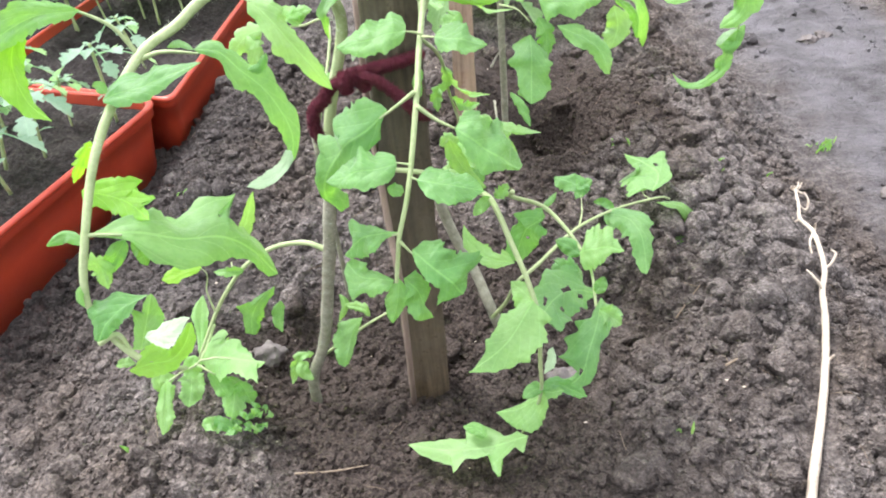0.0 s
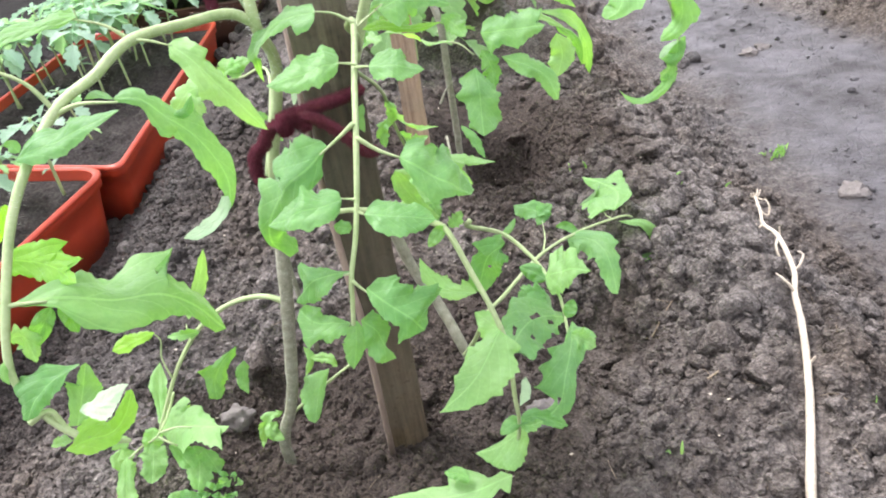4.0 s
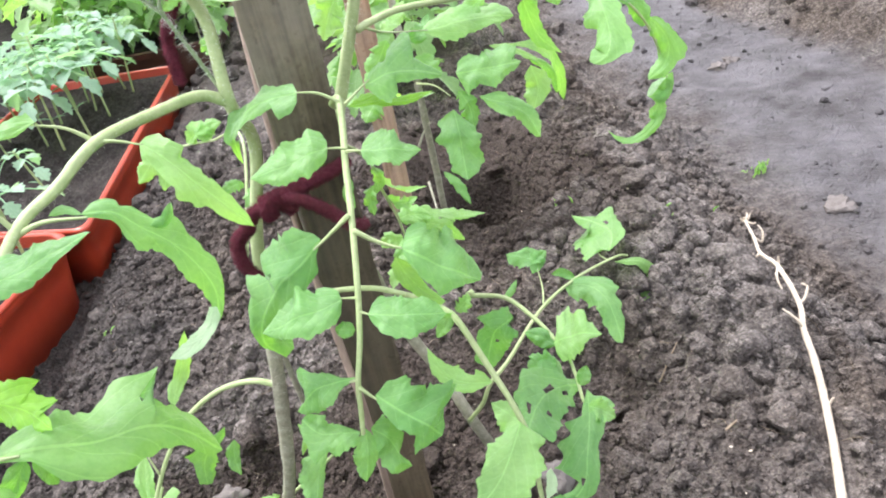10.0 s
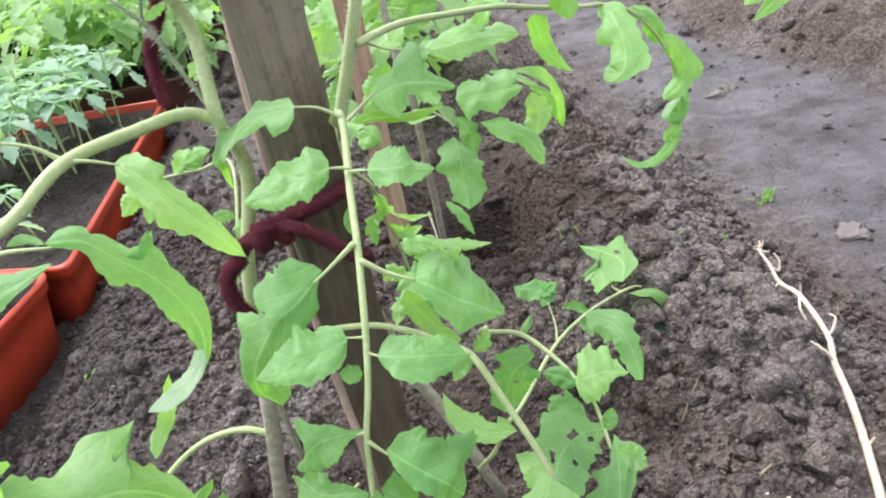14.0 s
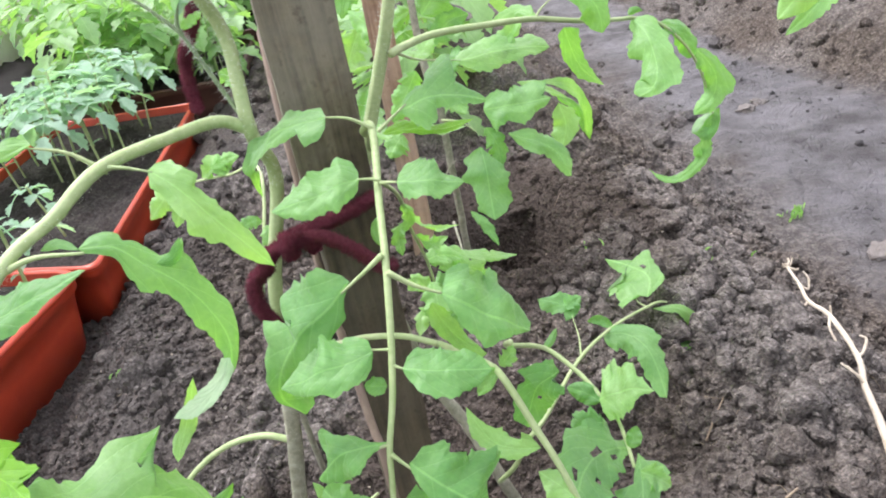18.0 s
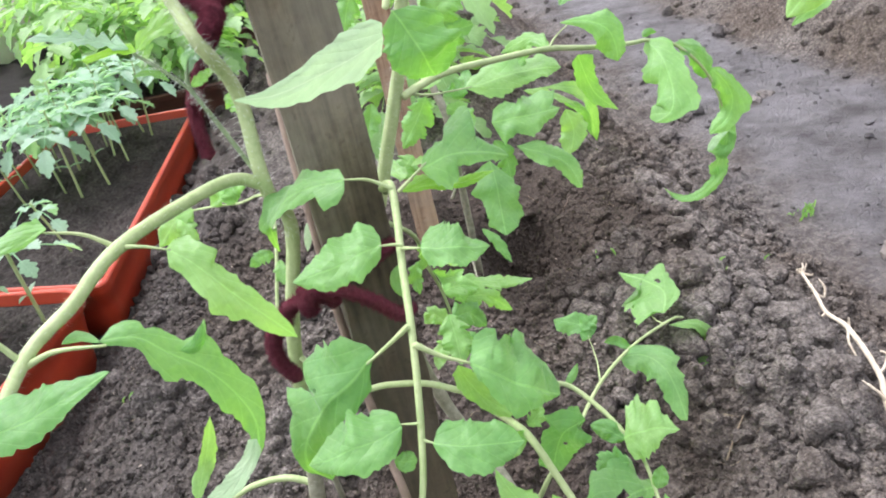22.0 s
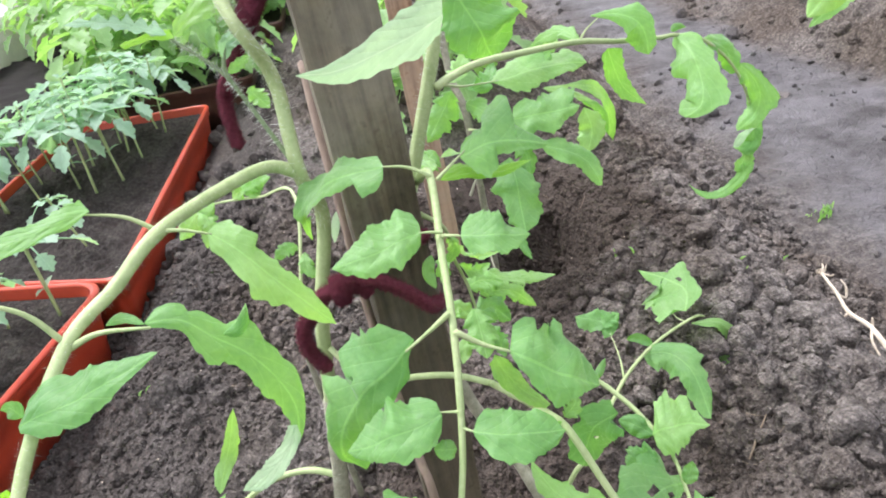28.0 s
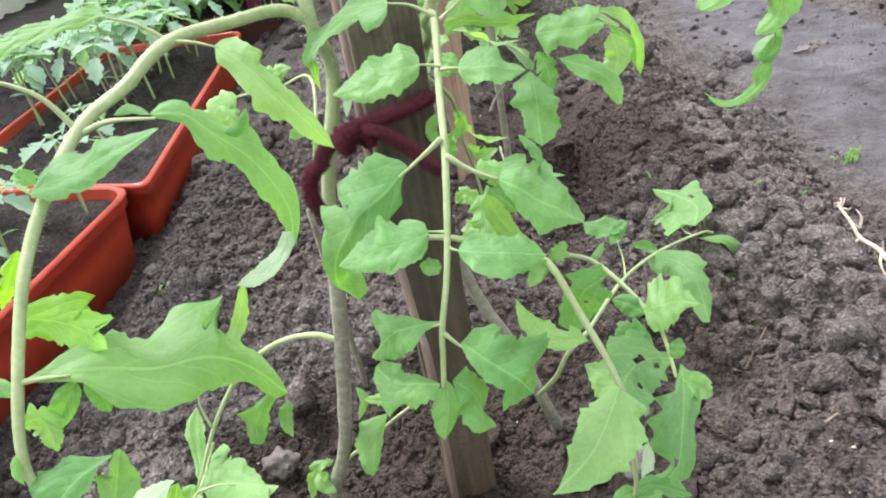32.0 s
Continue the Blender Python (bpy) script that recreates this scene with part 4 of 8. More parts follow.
leaf(droop, [(-0.1860, 0.3118, 0.4165), (-0.1674, 0.3161, 0.4139), (-0.1501, 0.3237, 0.4042), (-0.1341, 0.3391, 0.3917), (-0.1217, 0.3478, 0.3746), (-0.1140, 0.3534, 0.3533)], 0.0475, (0.18, -0.30, 0.94), "lance", PALE_LEAF, -0.20, 0.10, 15, "broad toothed leaflet, bright green", (((0.05, 5.2), (0.09, 10.4), (0.17, 14.3), (0.28, 19.9), (0.47, 24.4), (0.52, 22.8), (0.57, 29.7), (0.68, 31.8), (0.65, 22.5), (0.6, 16.1), (0.64, 15.8), (0.7, 13.3), (0.75, 16.9), (0.87, 12.7), (0.97, 4.2)), ((0.1, 3.0), (0.17, 4.5), (0.23, 8.9), (0.3, 12.8), (0.33, 13.7), (0.4, 15.7), (0.48, 13.9), (0.62, 11.0), (0.78, 7.3), (0.96, 5.1))))
leaf(droop, [(-0.1865, 0.3079, 0.4147), (-0.1950, 0.3099, 0.4180), (-0.2050, 0.3073, 0.4153)], 0.0068, (0.49, -0.72, 0.49), "oval", LEAF, 0.10, 0.12, 16)
leaf(droop, [(-0.1703, 0.3146, 0.4108), (-0.1780, 0.3136, 0.4017), (-0.1855, 0.3097, 0.3920)], 0.0095, (0.45, -0.72, 0.52), "oval", LEAF, 0.10, 0.12, 17)
leaf(droop, [(-0.1676, 0.3141, 0.4099), (-0.1643, 0.3137, 0.4041), (-0.1637, 0.3134, 0.3953)], 0.0072, (0.42, -0.74, 0.53), "oval", LEAF, 0.10, 0.12, 18)
leaf(droop, [(-0.1883, 0.3033, 0.4053), (-0.1856, 0.3096, 0.4001), (-0.1826, 0.3040, 0.3892)], 0.0114, (0.47, -0.71, 0.53), "lobed", PALE_LEAF, 0.10, 0.12, 19)
leaf(droop, [(-0.1888, 0.2984, 0.3988), (-0.1909, 0.2927, 0.3948), (-0.1885, 0.2895, 0.3903)], 0.0043, (0.49, -0.68, 0.55), "tiny", PALE_LEAF, 0.10, 0.12, 20)
leaf(droop, [(-0.1609, 0.2976, 0.3891), (-0.1697, 0.2908, 0.3886), (-0.1782, 0.2853, 0.3842), (-0.1832, 0.2796, 0.3767)], 0.0199, (0.29, -0.32, 0.90), "oval", LEAF, -0.10, 0.06, 21, "", (((0.15, 0.8), (0.38, 5.2), (0.68, 6.0), (0.88, 4.1)), ((0.2, 5.5), (0.38, 10.8), (0.54, 12.7), (0.65, 13.9), (0.75, 10.8), (0.83, 5.3), (1.0, 2.3))))
leaf(droop, [(-0.1705, 0.2886, 0.3611), (-0.1692, 0.3000, 0.3681), (-0.1661, 0.3102, 0.3796)], 0.0173, (0.40, -0.81, 0.42), "lobed", PALE_LEAF, 0.10, 0.06, 22, "", (((-0.02, 3.6), (0.25, 4.5), (0.48, 6.0), (0.71, 8.3), (0.61, 2.9), (0.82, 2.9), (0.96, 1.7)), ((0.28, 9.0), (0.63, 7.9), (0.82, 4.5), (0.97, 1.4))))
leaf(droop, [(-0.1630, 0.2845, 0.3735), (-0.1522, 0.2838, 0.3766), (-0.1404, 0.2901, 0.3793)], 0.0153, (0.36, -0.26, 0.90), "oval", UNDER_LEAF, 0.00, 0.06, 24, "", (((0.05, 2.8), (0.56, 5.8), (0.92, 2.1)), ((0.35, 6.5), (0.48, 9.5), (0.68, 4.9), (0.93, 0.5))))
leaf(droop, [(-0.1750, 0.2796, 0.3561), (-0.1638, 0.2817, 0.3584), (-0.1537, 0.2833, 0.3587), (-0.1475, 0.2892, 0.3631), (-0.1445, 0.2976, 0.3697)], 0.0176, (0.54, -0.40, 0.74), "oval", LIT_YELLOW_LEAF, 0.10, 0.06, 25, "", (((0.09, 1.3), (0.17, 8.1), (0.29, 10.4), (0.57, 4.9), (0.78, 3.9), (0.97, 2.4)), ((0.07, 3.0), (0.21, 7.2), (0.42, 6.4), (0.51, 6.4), (0.55, 4.0), (0.7, 4.9), (0.84, 4.1))))
# low leaf lying against the soil
low_leaf = stalk("leaf_stalk", plant, STEM, [(-0.1220, 0.5160, 0.2470), (-0.1430, 0.5226, 0.2524), (-0.1716, 0.5268, 0.2468), (-0.1983, 0.5216, 0.2333), (-0.2175, 0.5122, 0.2140), (-0.2345, 0.5049, 0.1888), (-0.2569, 0.4915, 0.1476)], 0.0025, 0.0015, 8, 6, 0.02)
leaf(low_leaf, [(-0.2212, 0.5569, 0.2171), (-0.2177, 0.5743, 0.2245), (-0.2098, 0.5861, 0.2387), (-0.1994, 0.5920, 0.2642)], 0.0157, (0.48, -0.66, 0.58), "lance", PALE_LEAF, 0.05, 0.06, 29, "", (((0.08, 4.9), (0.25, 7.4), (0.34, 4.4), (0.49, 5.5), (0.66, 4.5), (0.84, 3.6)), ((0.07, 2.8), (0.3, 6.0), (0.43, 8.3), (0.62, 6.7), (0.83, 3.8))))
stalk("leaflet_stalk", low_leaf, STEM, [(-0.2105, 0.5181, 0.2213), (-0.2115, 0.5226, 0.2273), (-0.2239, 0.5547, 0.2131)], 0.0008, 0.0006, 6, 5)
stalk("leaflet_stalk", low_leaf, STEM, [(-0.2312, 0.5057, 0.1979), (-0.2352, 0.5123, 0.2154), (-0.2324, 0.5173, 0.2301), (-0.2401, 0.5184, 0.2405)], 0.0010, 0.0003, 6, 5)
leaf(low_leaf, [(-0.2344, 0.5170, 0.2383), (-0.2473, 0.5102, 0.2380), (-0.2673, 0.5064, 0.2348)], 0.0145, (0.31, -0.60, 0.74), "lobed", LIT_YELLOW_LEAF, 0.00, 0.06, 30, "", (((0.14, 3.8), (0.45, 3.8), (0.66, 6.4), (0.9, 3.8)), ((0.17, 4.6), (0.56, 8.1), (0.8, 7.2), (0.92, 3.8))))
leaf(low_leaf, [(-0.2000, 0.5192, 0.2303), (-0.2099, 0.5103, 0.2358), (-0.2228, 0.5103, 0.2369)], 0.0098, (0.32, -0.75, 0.58), "lobed", PALE_LEAF, 0.10, 0.12, 31)
leaf(low_leaf, [(-0.2560, 0.5006, 0.1463), (-0.2602, 0.5263, 0.1581), (-0.2612, 0.5560, 0.1754)], 0.0155, (0.36, -0.76, 0.53), "lobed", PALE_LEAF, 0.10, 0.06, 32, "", (((0.12, 3.1), (0.33, 3.2), (0.65, 9.1), (0.82, 7.5), (0.96, 2.2)), ((0.16, 3.8), (0.45, 6.4), (0.74, 5.7), (0.92, 2.2))))
leaf(low_leaf, [(-0.2562, 0.4971, 0.1465), (-0.2284, 0.4818, 0.1648), (-0.2039, 0.4664, 0.1753), (-0.1776, 0.4501, 0.1868)], 0.0719, (0.20, -0.30, 0.93), "lobed", PALE_LEAF, -0.15, 0.06, 33, "", (((-0.3, 28.8), (-0.3, 39.6), (-0.3, 48.3), (-0.3, 52.0), (-0.07, 35.6), (0.18, 25.4), (0.24, 19.0), (0.42, 20.0), (0.67, 9.1), (0.84, 0.9)), ((0.22, 11.9), (0.49, 19.9), (0.6, 14.3), (0.78, 15.4), (0.9, 16.6), (1.02, 17.4), (0.92, 8.5), (0.97, 3.3))))
leaf(low_leaf, [(-0.2277, 0.4815, 0.1404), (-0.2186, 0.4607, 0.1389), (-0.2191, 0.4425, 0.1296)], 0.0298, (0.33, -0.63, 0.70), "lobed", PALE_LEAF, 0.10, 0.06, 34, "", (((0.21, 9.6), (0.42, 11.8), (0.5, 15.9), (0.53, 9.8), (0.78, 10.6), (0.97, 4.2)), ((0.07, 7.6), (0.32, 13.9), (0.76, 9.2), (0.98, 4.4))))
leaf(low_leaf, [(-0.2630, 0.4879, 0.1432), (-0.2606, 0.4737, 0.1380), (-0.2614, 0.4581, 0.1285)], 0.0238, (0.37, -0.49, 0.79), "lobed", PALE_LEAF, 0.10, 0.06, 35, "", (((0.1, 9.9), (0.45, 11.6), (0.71, 10.8), (0.92, 4.1)), ((0.2, 12.2), (0.46, 7.7), (0.75, 9.9), (0.95, 3.5))))
leaf(low_leaf, [(-0.2815, 0.4754, 0.1447), (-0.2802, 0.4554, 0.1332), (-0.2801, 0.4349, 0.1206)], 0.0165, (0.39, -0.46, 0.79), "lobed", PALE_LEAF, 0.10, 0.06, 36, "", (((0.1, 7.7), (0.4, 5.1), (0.68, 8.6), (0.92, 4.5)), ((0.05, 3.1), (0.24, 6.0), (0.49, 7.9), (0.78, 5.2))))
leaf(low_leaf, [(-0.2315, 0.4464, 0.1191), (-0.2386, 0.4415, 0.1239), (-0.2452, 0.4386, 0.1263)], 0.0173, (0.24, -0.19, 0.95), "lobed", PALE_LEAF, 0.10, 0.06, 37, "", (((0.09, 7.9), (0.5, 9.4), (0.85, 5.5)), ((0.04, 7.6), (0.61, 7.9), (0.91, 4.8))))
leaf(low_leaf, [(-0.1887, 0.4334, 0.1270), (-0.1873, 0.4317, 0.1313), (-0.1882, 0.4352, 0.1293)], 0.0060, (0.18, -0.60, 0.78), "tiny", LEAF, 0.40, 0.40, 39)
leaf(low_leaf, [(-0.2157, 0.4358, 0.1207), (-0.2127, 0.4342, 0.1251), (-0.2125, 0.4379, 0.1234)], 0.0087, (0.56, -0.14, 0.82), "tiny", PALE_LEAF, 0.40, 0.40, 40)
leaf(low_leaf, [(-0.2045, 0.4431, 0.1260), (-0.2013, 0.4423, 0.1313), (-0.2007, 0.4467, 0.1305)], 0.0056, (0.63, -0.49, 0.60), "tiny", LEAF, 0.40, 0.40, 41)
leaf(low_leaf, [(-0.1974, 0.4423, 0.1150), (-0.1990, 0.4381, 0.1161), (-0.2031, 0.4391, 0.1111)], 0.0045, (0.50, -0.56, 0.66), "tiny", PALE_LEAF, 0.40, 0.40, 42)
leaf(low_leaf, [(-0.2023, 0.4467, 0.1232), (-0.2038, 0.4448, 0.1274), (-0.2079, 0.4482, 0.1256)], 0.0058, (-0.06, -0.23, 0.97), "tiny", LEAF, 0.40, 0.40, 43)
leaf(low_leaf, [(-0.2045, 0.4424, 0.1177), (-0.2057, 0.4405, 0.1220), (-0.2095, 0.4439, 0.1201)], 0.0067, (0.31, -0.47, 0.83), "tiny", PALE_LEAF, 0.40, 0.40, 44)
leaf(low_leaf, [(-0.2163, 0.4358, 0.1227), (-0.2191, 0.4318, 0.1243), (-0.2246, 0.4330, 0.1196)], 0.0085, (0.19, -0.11, 0.98), "tiny", LEAF, 0.40, 0.40, 45)
leaf(low_leaf, [(-0.1996, 0.4476, 0.1278), (-0.1961, 0.4442, 0.1297), (-0.1950, 0.4461, 0.1255)], 0.0065, (-0.00, -0.27, 0.96), "tiny", PALE_LEAF, 0.40, 0.40, 46)
leaf(low_leaf, [(-0.2156, 0.4437, 0.1203), (-0.2129, 0.4415, 0.1239), (-0.2128, 0.4447, 0.1214)], 0.0053, (0.18, -0.18, 0.97), "tiny", LEAF, 0.40, 0.40, 47)
leaf(low_leaf, [(-0.2077, 0.4457, 0.1166), (-0.2055, 0.4412, 0.1171), (-0.2059, 0.4420, 0.1115)], 0.0077, (0.58, -0.46, 0.67), "tiny", PALE_LEAF, 0.40, 0.40, 48)
leaf(low_leaf, [(-0.1941, 0.4380, 0.1207), (-0.1938, 0.4352, 0.1236), (-0.1961, 0.4376, 0.1203)], 0.0086, (0.09, -0.39, 0.92), "tiny", LEAF, 0.40, 0.40, 49)
leaf(low_leaf, [(-0.2195, 0.4484, 0.1231), (-0.2170, 0.4439, 0.1237), (-0.2173, 0.4448, 0.1181)], 0.0059, (0.69, -0.40, 0.60), "tiny", PALE_LEAF, 0.40, 0.40, 50)
leaf(low_leaf, [(-0.1917, 0.4506, 0.1260), (-0.1912, 0.4497, 0.1315), (-0.1931, 0.4542, 0.1309)], 0.0081, (-0.10, -0.33, 0.94), "tiny", LEAF, 0.40, 0.40, 51)
leaf(low_leaf, [(-0.2108, 0.4468, 0.1221), (-0.2087, 0.4458, 0.1273), (-0.2094, 0.4501, 0.1264)], 0.0057, (0.25, -0.60, 0.76), "tiny", PALE_LEAF, 0.40, 0.40, 52)
leaf(low_leaf, [(-0.2190, 0.4507, 0.1271), (-0.2193, 0.4462, 0.1279), (-0.2225, 0.4471, 0.1226)], 0.0066, (0.25, -0.25, 0.94), "tiny", LEAF, 0.40, 0.40, 53)
leaf(low_leaf, [(-0.1893, 0.4453, 0.1267), (-0.1852, 0.4431, 0.1301), (-0.1835, 0.4461, 0.1274)], 0.0077, (0.26, -0.24, 0.94), "tiny", PALE_LEAF, 0.40, 0.40, 54)
leaf(low_leaf, [(-0.1921, 0.4447, 0.1375), (-0.1951, 0.4434, 0.1427), (-0.2007, 0.4476, 0.1420)], 0.0052, (-0.22, -0.50, 0.84), "tiny", LEAF, 0.40, 0.40, 55)
leaf(low_leaf, [(-0.1974, 0.4368, 0.1213), (-0.1976, 0.4348, 0.1252), (-0.2002, 0.4379, 0.1230)], 0.0074, (0.46, -0.11, 0.88), "tiny", PALE_LEAF, 0.40, 0.40, 56)
leaf(low_leaf, [(-0.2034, 0.4367, 0.1272), (-0.2038, 0.4328, 0.1287), (-0.2068, 0.4341, 0.1240)], 0.0082, (0.28, -0.21, 0.94), "tiny", LEAF, 0.40, 0.40, 57)
leaf(low_leaf, [(-0.1967, 0.4390, 0.1354), (-0.1953, 0.4382, 0.1409), (-0.1964, 0.4427, 0.1403)], 0.0066, (0.24, -0.18, 0.95), "tiny", PALE_LEAF, 0.40, 0.40, 58)
leaf(low_leaf, [(-0.2179, 0.4445, 0.1236), (-0.2166, 0.4414, 0.1261), (-0.2181, 0.4436, 0.1225)], 0.0067, (0.36, -0.32, 0.87), "tiny", LEAF, 0.40, 0.40, 59)
leaf(low_leaf, [(-0.1949, 0.4416, 0.1342), (-0.1932, 0.4382, 0.1363), (-0.1940, 0.4402, 0.1323)], 0.0087, (0.44, -0.12, 0.89), "tiny", PALE_LEAF, 0.40, 0.40, 60)
leaf(low_leaf, [(-0.2045, 0.4373, 0.1344), (-0.2053, 0.4365, 0.1401), (-0.2087, 0.4410, 0.1397)], 0.0054, (0.62, -0.45, 0.64), "tiny", LEAF, 0.40, 0.40, 61)
leaf(low_leaf, [(-0.1952, 0.4474, 0.1274), (-0.1980, 0.4460, 0.1324), (-0.2034, 0.4500, 0.1314)], 0.0066, (0.33, -0.36, 0.87), "tiny", PALE_LEAF, 0.40, 0.40, 62)
leaf(low_leaf, [(-0.2094, 0.4453, 0.1240), (-0.2039, 0.4438, 0.1283), (-0.2009, 0.4477, 0.1266)], 0.0055, (-0.04, -0.44, 0.90), "tiny", LEAF, 0.40, 0.40, 63)
leaf(low_leaf, [(-0.2115, 0.4314, 0.1276), (-0.2113, 0.4301, 0.1326), (-0.2138, 0.4341, 0.1313)], 0.0046, (0.00, -0.37, 0.93), "tiny", PALE_LEAF, 0.40, 0.40, 64)
leaf(low_leaf, [(-0.2822, 0.4932, 0.1517), (-0.2880, 0.4866, 0.1517), (-0.2941, 0.4855, 0.1591)], 0.0142, (0.40, -0.50, 0.77), "lobed", PALE_LEAF, 0.10, 0.12, 65)
stalk("leaflet_stalk", low_leaf, STEM, [(-0.2421, 0.5191, 0.1699), (-0.2491, 0.5091, 0.1572), (-0.2457, 0.4721, 0.1682), (-0.2680, 0.4822, 0.1490), (-0.2792, 0.4754, 0.1445)], 0.0013, 0.0008, 7, 6)
stalk("leaflet_stalk", low_leaf, STEM, [(-0.2426, 0.4720, 0.1712), (-0.2268, 0.4736, 0.1721), (-0.2091, 0.4719, 0.1685)], 0.0011, 0.0005, 7, 6)
stalk("leaflet_stalk", low_leaf, STEM, [(-0.2458, 0.4714, 0.1673), (-0.2329, 0.4666, 0.1600), (-0.2278, 0.4808, 0.1395)], 0.0010, 0.0006, 7, 6)
stalk("leaflet_stalk", low_leaf, STEM, [(-0.1857, 0.2832, 0.3721), (-0.1775, 0.2873, 0.3737), (-0.1732, 0.2860, 0.3621), (-0.1632, 0.2833, 0.3577)], 0.0016, 0.0010, 7, 6)
leaf(low_leaf, [(-0.1723, 0.2829, 0.3579), (-0.1775, 0.2828, 0.3581), (-0.1821, 0.2820, 0.3574)], 0.0054, (0.25, -0.55, 0.80), "lobed", PALE_LEAF, 0.10, 0.12, 301, "", (((0.3, 2.1), (0.8, 1.6)), ((0.36, 3.3), (0.68, 3.0))))
leaf(low_leaf, [(-0.2514, 0.4833, 0.1668), (-0.2555, 0.4771, 0.1589), (-0.2596, 0.4710, 0.1510)], 0.0169, (0.25, -0.55, 0.80), "lobed", PALE_LEAF, 0.10, 0.12, 302, "", (((0.11, 7.8), (0.53, 9.5), (0.92, 5.3)), ((0.16, 7.1), (0.61, 7.4), (0.94, 3.9))))
leaf(low_leaf, [(-0.2342, 0.4708, 0.1589), (-0.2304, 0.4640, 0.1496), (-0.2222, 0.4565, 0.1390)], 0.0164, (0.25, -0.55, 0.80), "lobed", PALE_LEAF, 0.10, 0.12, 303, "", (((0.15, 7.7), (0.61, 10.1), (0.93, 6.6)), ((0.0, 5.7), (0.34, 5.7), (0.72, 6.3))))
leaf(low_leaf, [(-0.2868, 0.4868, 0.1464), (-0.2922, 0.4797, 0.1375), (-0.2861, 0.4720, 0.1267)], 0.0182, (0.25, -0.55, 0.80), "lobed", PALE_LEAF, 0.10, 0.12, 304, "", (((-0.03, 10.9), (0.8, 9.8), (1.03, 8.1)), ((0.36, 7.3), (0.67, 3.4))))
leaf(low_leaf, [(-0.2136, 0.4680, 0.1471), (-0.2085, 0.4625, 0.1394), (-0.2036, 0.4557, 0.1299)], 0.0159, (0.25, -0.55, 0.80), "lobed", PALE_LEAF, 0.10, 0.12, 305, "", (((0.16, 5.4), (0.75, 8.1)), ((0.03, 6.9), (0.6, 7.8))))
leaf(low_leaf, [(-0.2353, 0.4455, 0.1274), (-0.2234, 0.4414, 0.1210), (-0.2147, 0.4387, 0.1167)], 0.0114, (0.25, -0.55, 0.80), "lobed", LEAF, 0.10, 0.12, 306, "", (((0.07, 3.4), (0.57, 4.8), (0.88, 4.8)), ((0.11, 6.1), (0.64, 6.6), (0.96, 4.9))))
leaf(plant, [(-0.2055, 0.5949, 0.1482), (-0.2222, 0.5896, 0.1350), (-0.2320, 0.5823, 0.1211), (-0.2340, 0.5730, 0.1045)], 0.0303, (0.27, -0.84, 0.46), "lobed", LEAF, -0.10, 0.06, 66, "", (((0.15, 6.0), (0.47, 7.9), (0.64, 12.1), (0.88, 8.1), (1.0, 3.9)), ((0.18, 2.4), (0.44, 6.3), (0.61, 18.2), (0.68, 10.6), (0.82, 7.2), (0.97, 6.4))))
leaf(plant, [(-0.2053, 0.6017, 0.1238), (-0.2082, 0.5915, 0.1106), (-0.2053, 0.5815, 0.0970)], 0.0124, (0.25, -0.84, 0.47), "oval", LEAF, 0.00, 0.06, 67, "", (((0.16, 5.1), (0.64, 4.3)), ((0.21, 6.9), (0.45, 7.3), (0.72, 6.4))))
stalk("leaf_stalk", plant, STEM, [(-0.1644, 0.5315, 0.1024), (-0.1361, 0.5306, 0.1241), (-0.1063, 0.5345, 0.1439), (-0.0831, 0.5425, 0.1527)], 0.0019, 0.0012)
leaf(plant, [(-0.1068, 0.5200, 0.1664), (-0.1173, 0.5070, 0.1548), (-0.1244, 0.4894, 0.1352)], 0.0214, (0.18, -0.64, 0.74), "oval", LEAF, -0.15, 0.06, 68, "", (((0.18, 2.7), (0.46, 5.7), (0.73, 4.3), (0.92, 2.9)), ((0.15, 9.1), (0.28, 15.3), (0.49, 15.7), (0.73, 11.8), (0.97, 5.9))))
leaf(plant, [(-0.1016, 0.5319, 0.1567), (-0.1090, 0.5367, 0.1636), (-0.1264, 0.5458, 0.1604)], 0.0108, (0.16, -0.74, 0.65), "lobed", PALE_LEAF, 0.10, 0.12, 69)
leaf(plant, [(-0.1627, 0.5329, 0.1125), (-0.1761, 0.5261, 0.1128), (-0.1855, 0.5148, 0.0901)], 0.0123, (0.24, -0.54, 0.80), "lobed", PALE_LEAF, 0.40, 0.30, 70)
leaf(plant, [(-0.1669, 0.5209, 0.1135), (-0.1728, 0.5160, 0.1075), (-0.1626, 0.5104, 0.0993)], 0.0130, (0.24, -0.53, 0.81), "oval", PALE_LEAF, 0.10, 0.12, 71)
leaf(plant, [(-0.1329, 0.5599, 0.1630), (-0.1272, 0.5534, 0.1538), (-0.1347, 0.5436, 0.1414)], 0.0087, (0.18, -0.74, 0.64), "tiny", PALE_LEAF, 0.10, 0.12, 72)
# long leaf hanging before the stake
hanging = stalk("leaf_stalk", plant, STEM, [(-0.0270, 0.5508, 0.4295), (-0.0242, 0.5109, 0.4503), (-0.0260, 0.4780, 0.4660), (-0.0216, 0.4643, 0.4732), (-0.0218, 0.4513, 0.4653), (-0.0248, 0.4275, 0.4497), (-0.0268, 0.4050, 0.4355), (-0.0294, 0.3910, 0.4204), (-0.0326, 0.3801, 0.4036), (-0.0365, 0.3693, 0.3872), (-0.0419, 0.3581, 0.3710), (-0.0442, 0.3541, 0.3574), (-0.0463, 0.3502, 0.3441)], 0.0022, 0.0012, 8, 7, 0.02, "pale green stalk of a hanging leaf")
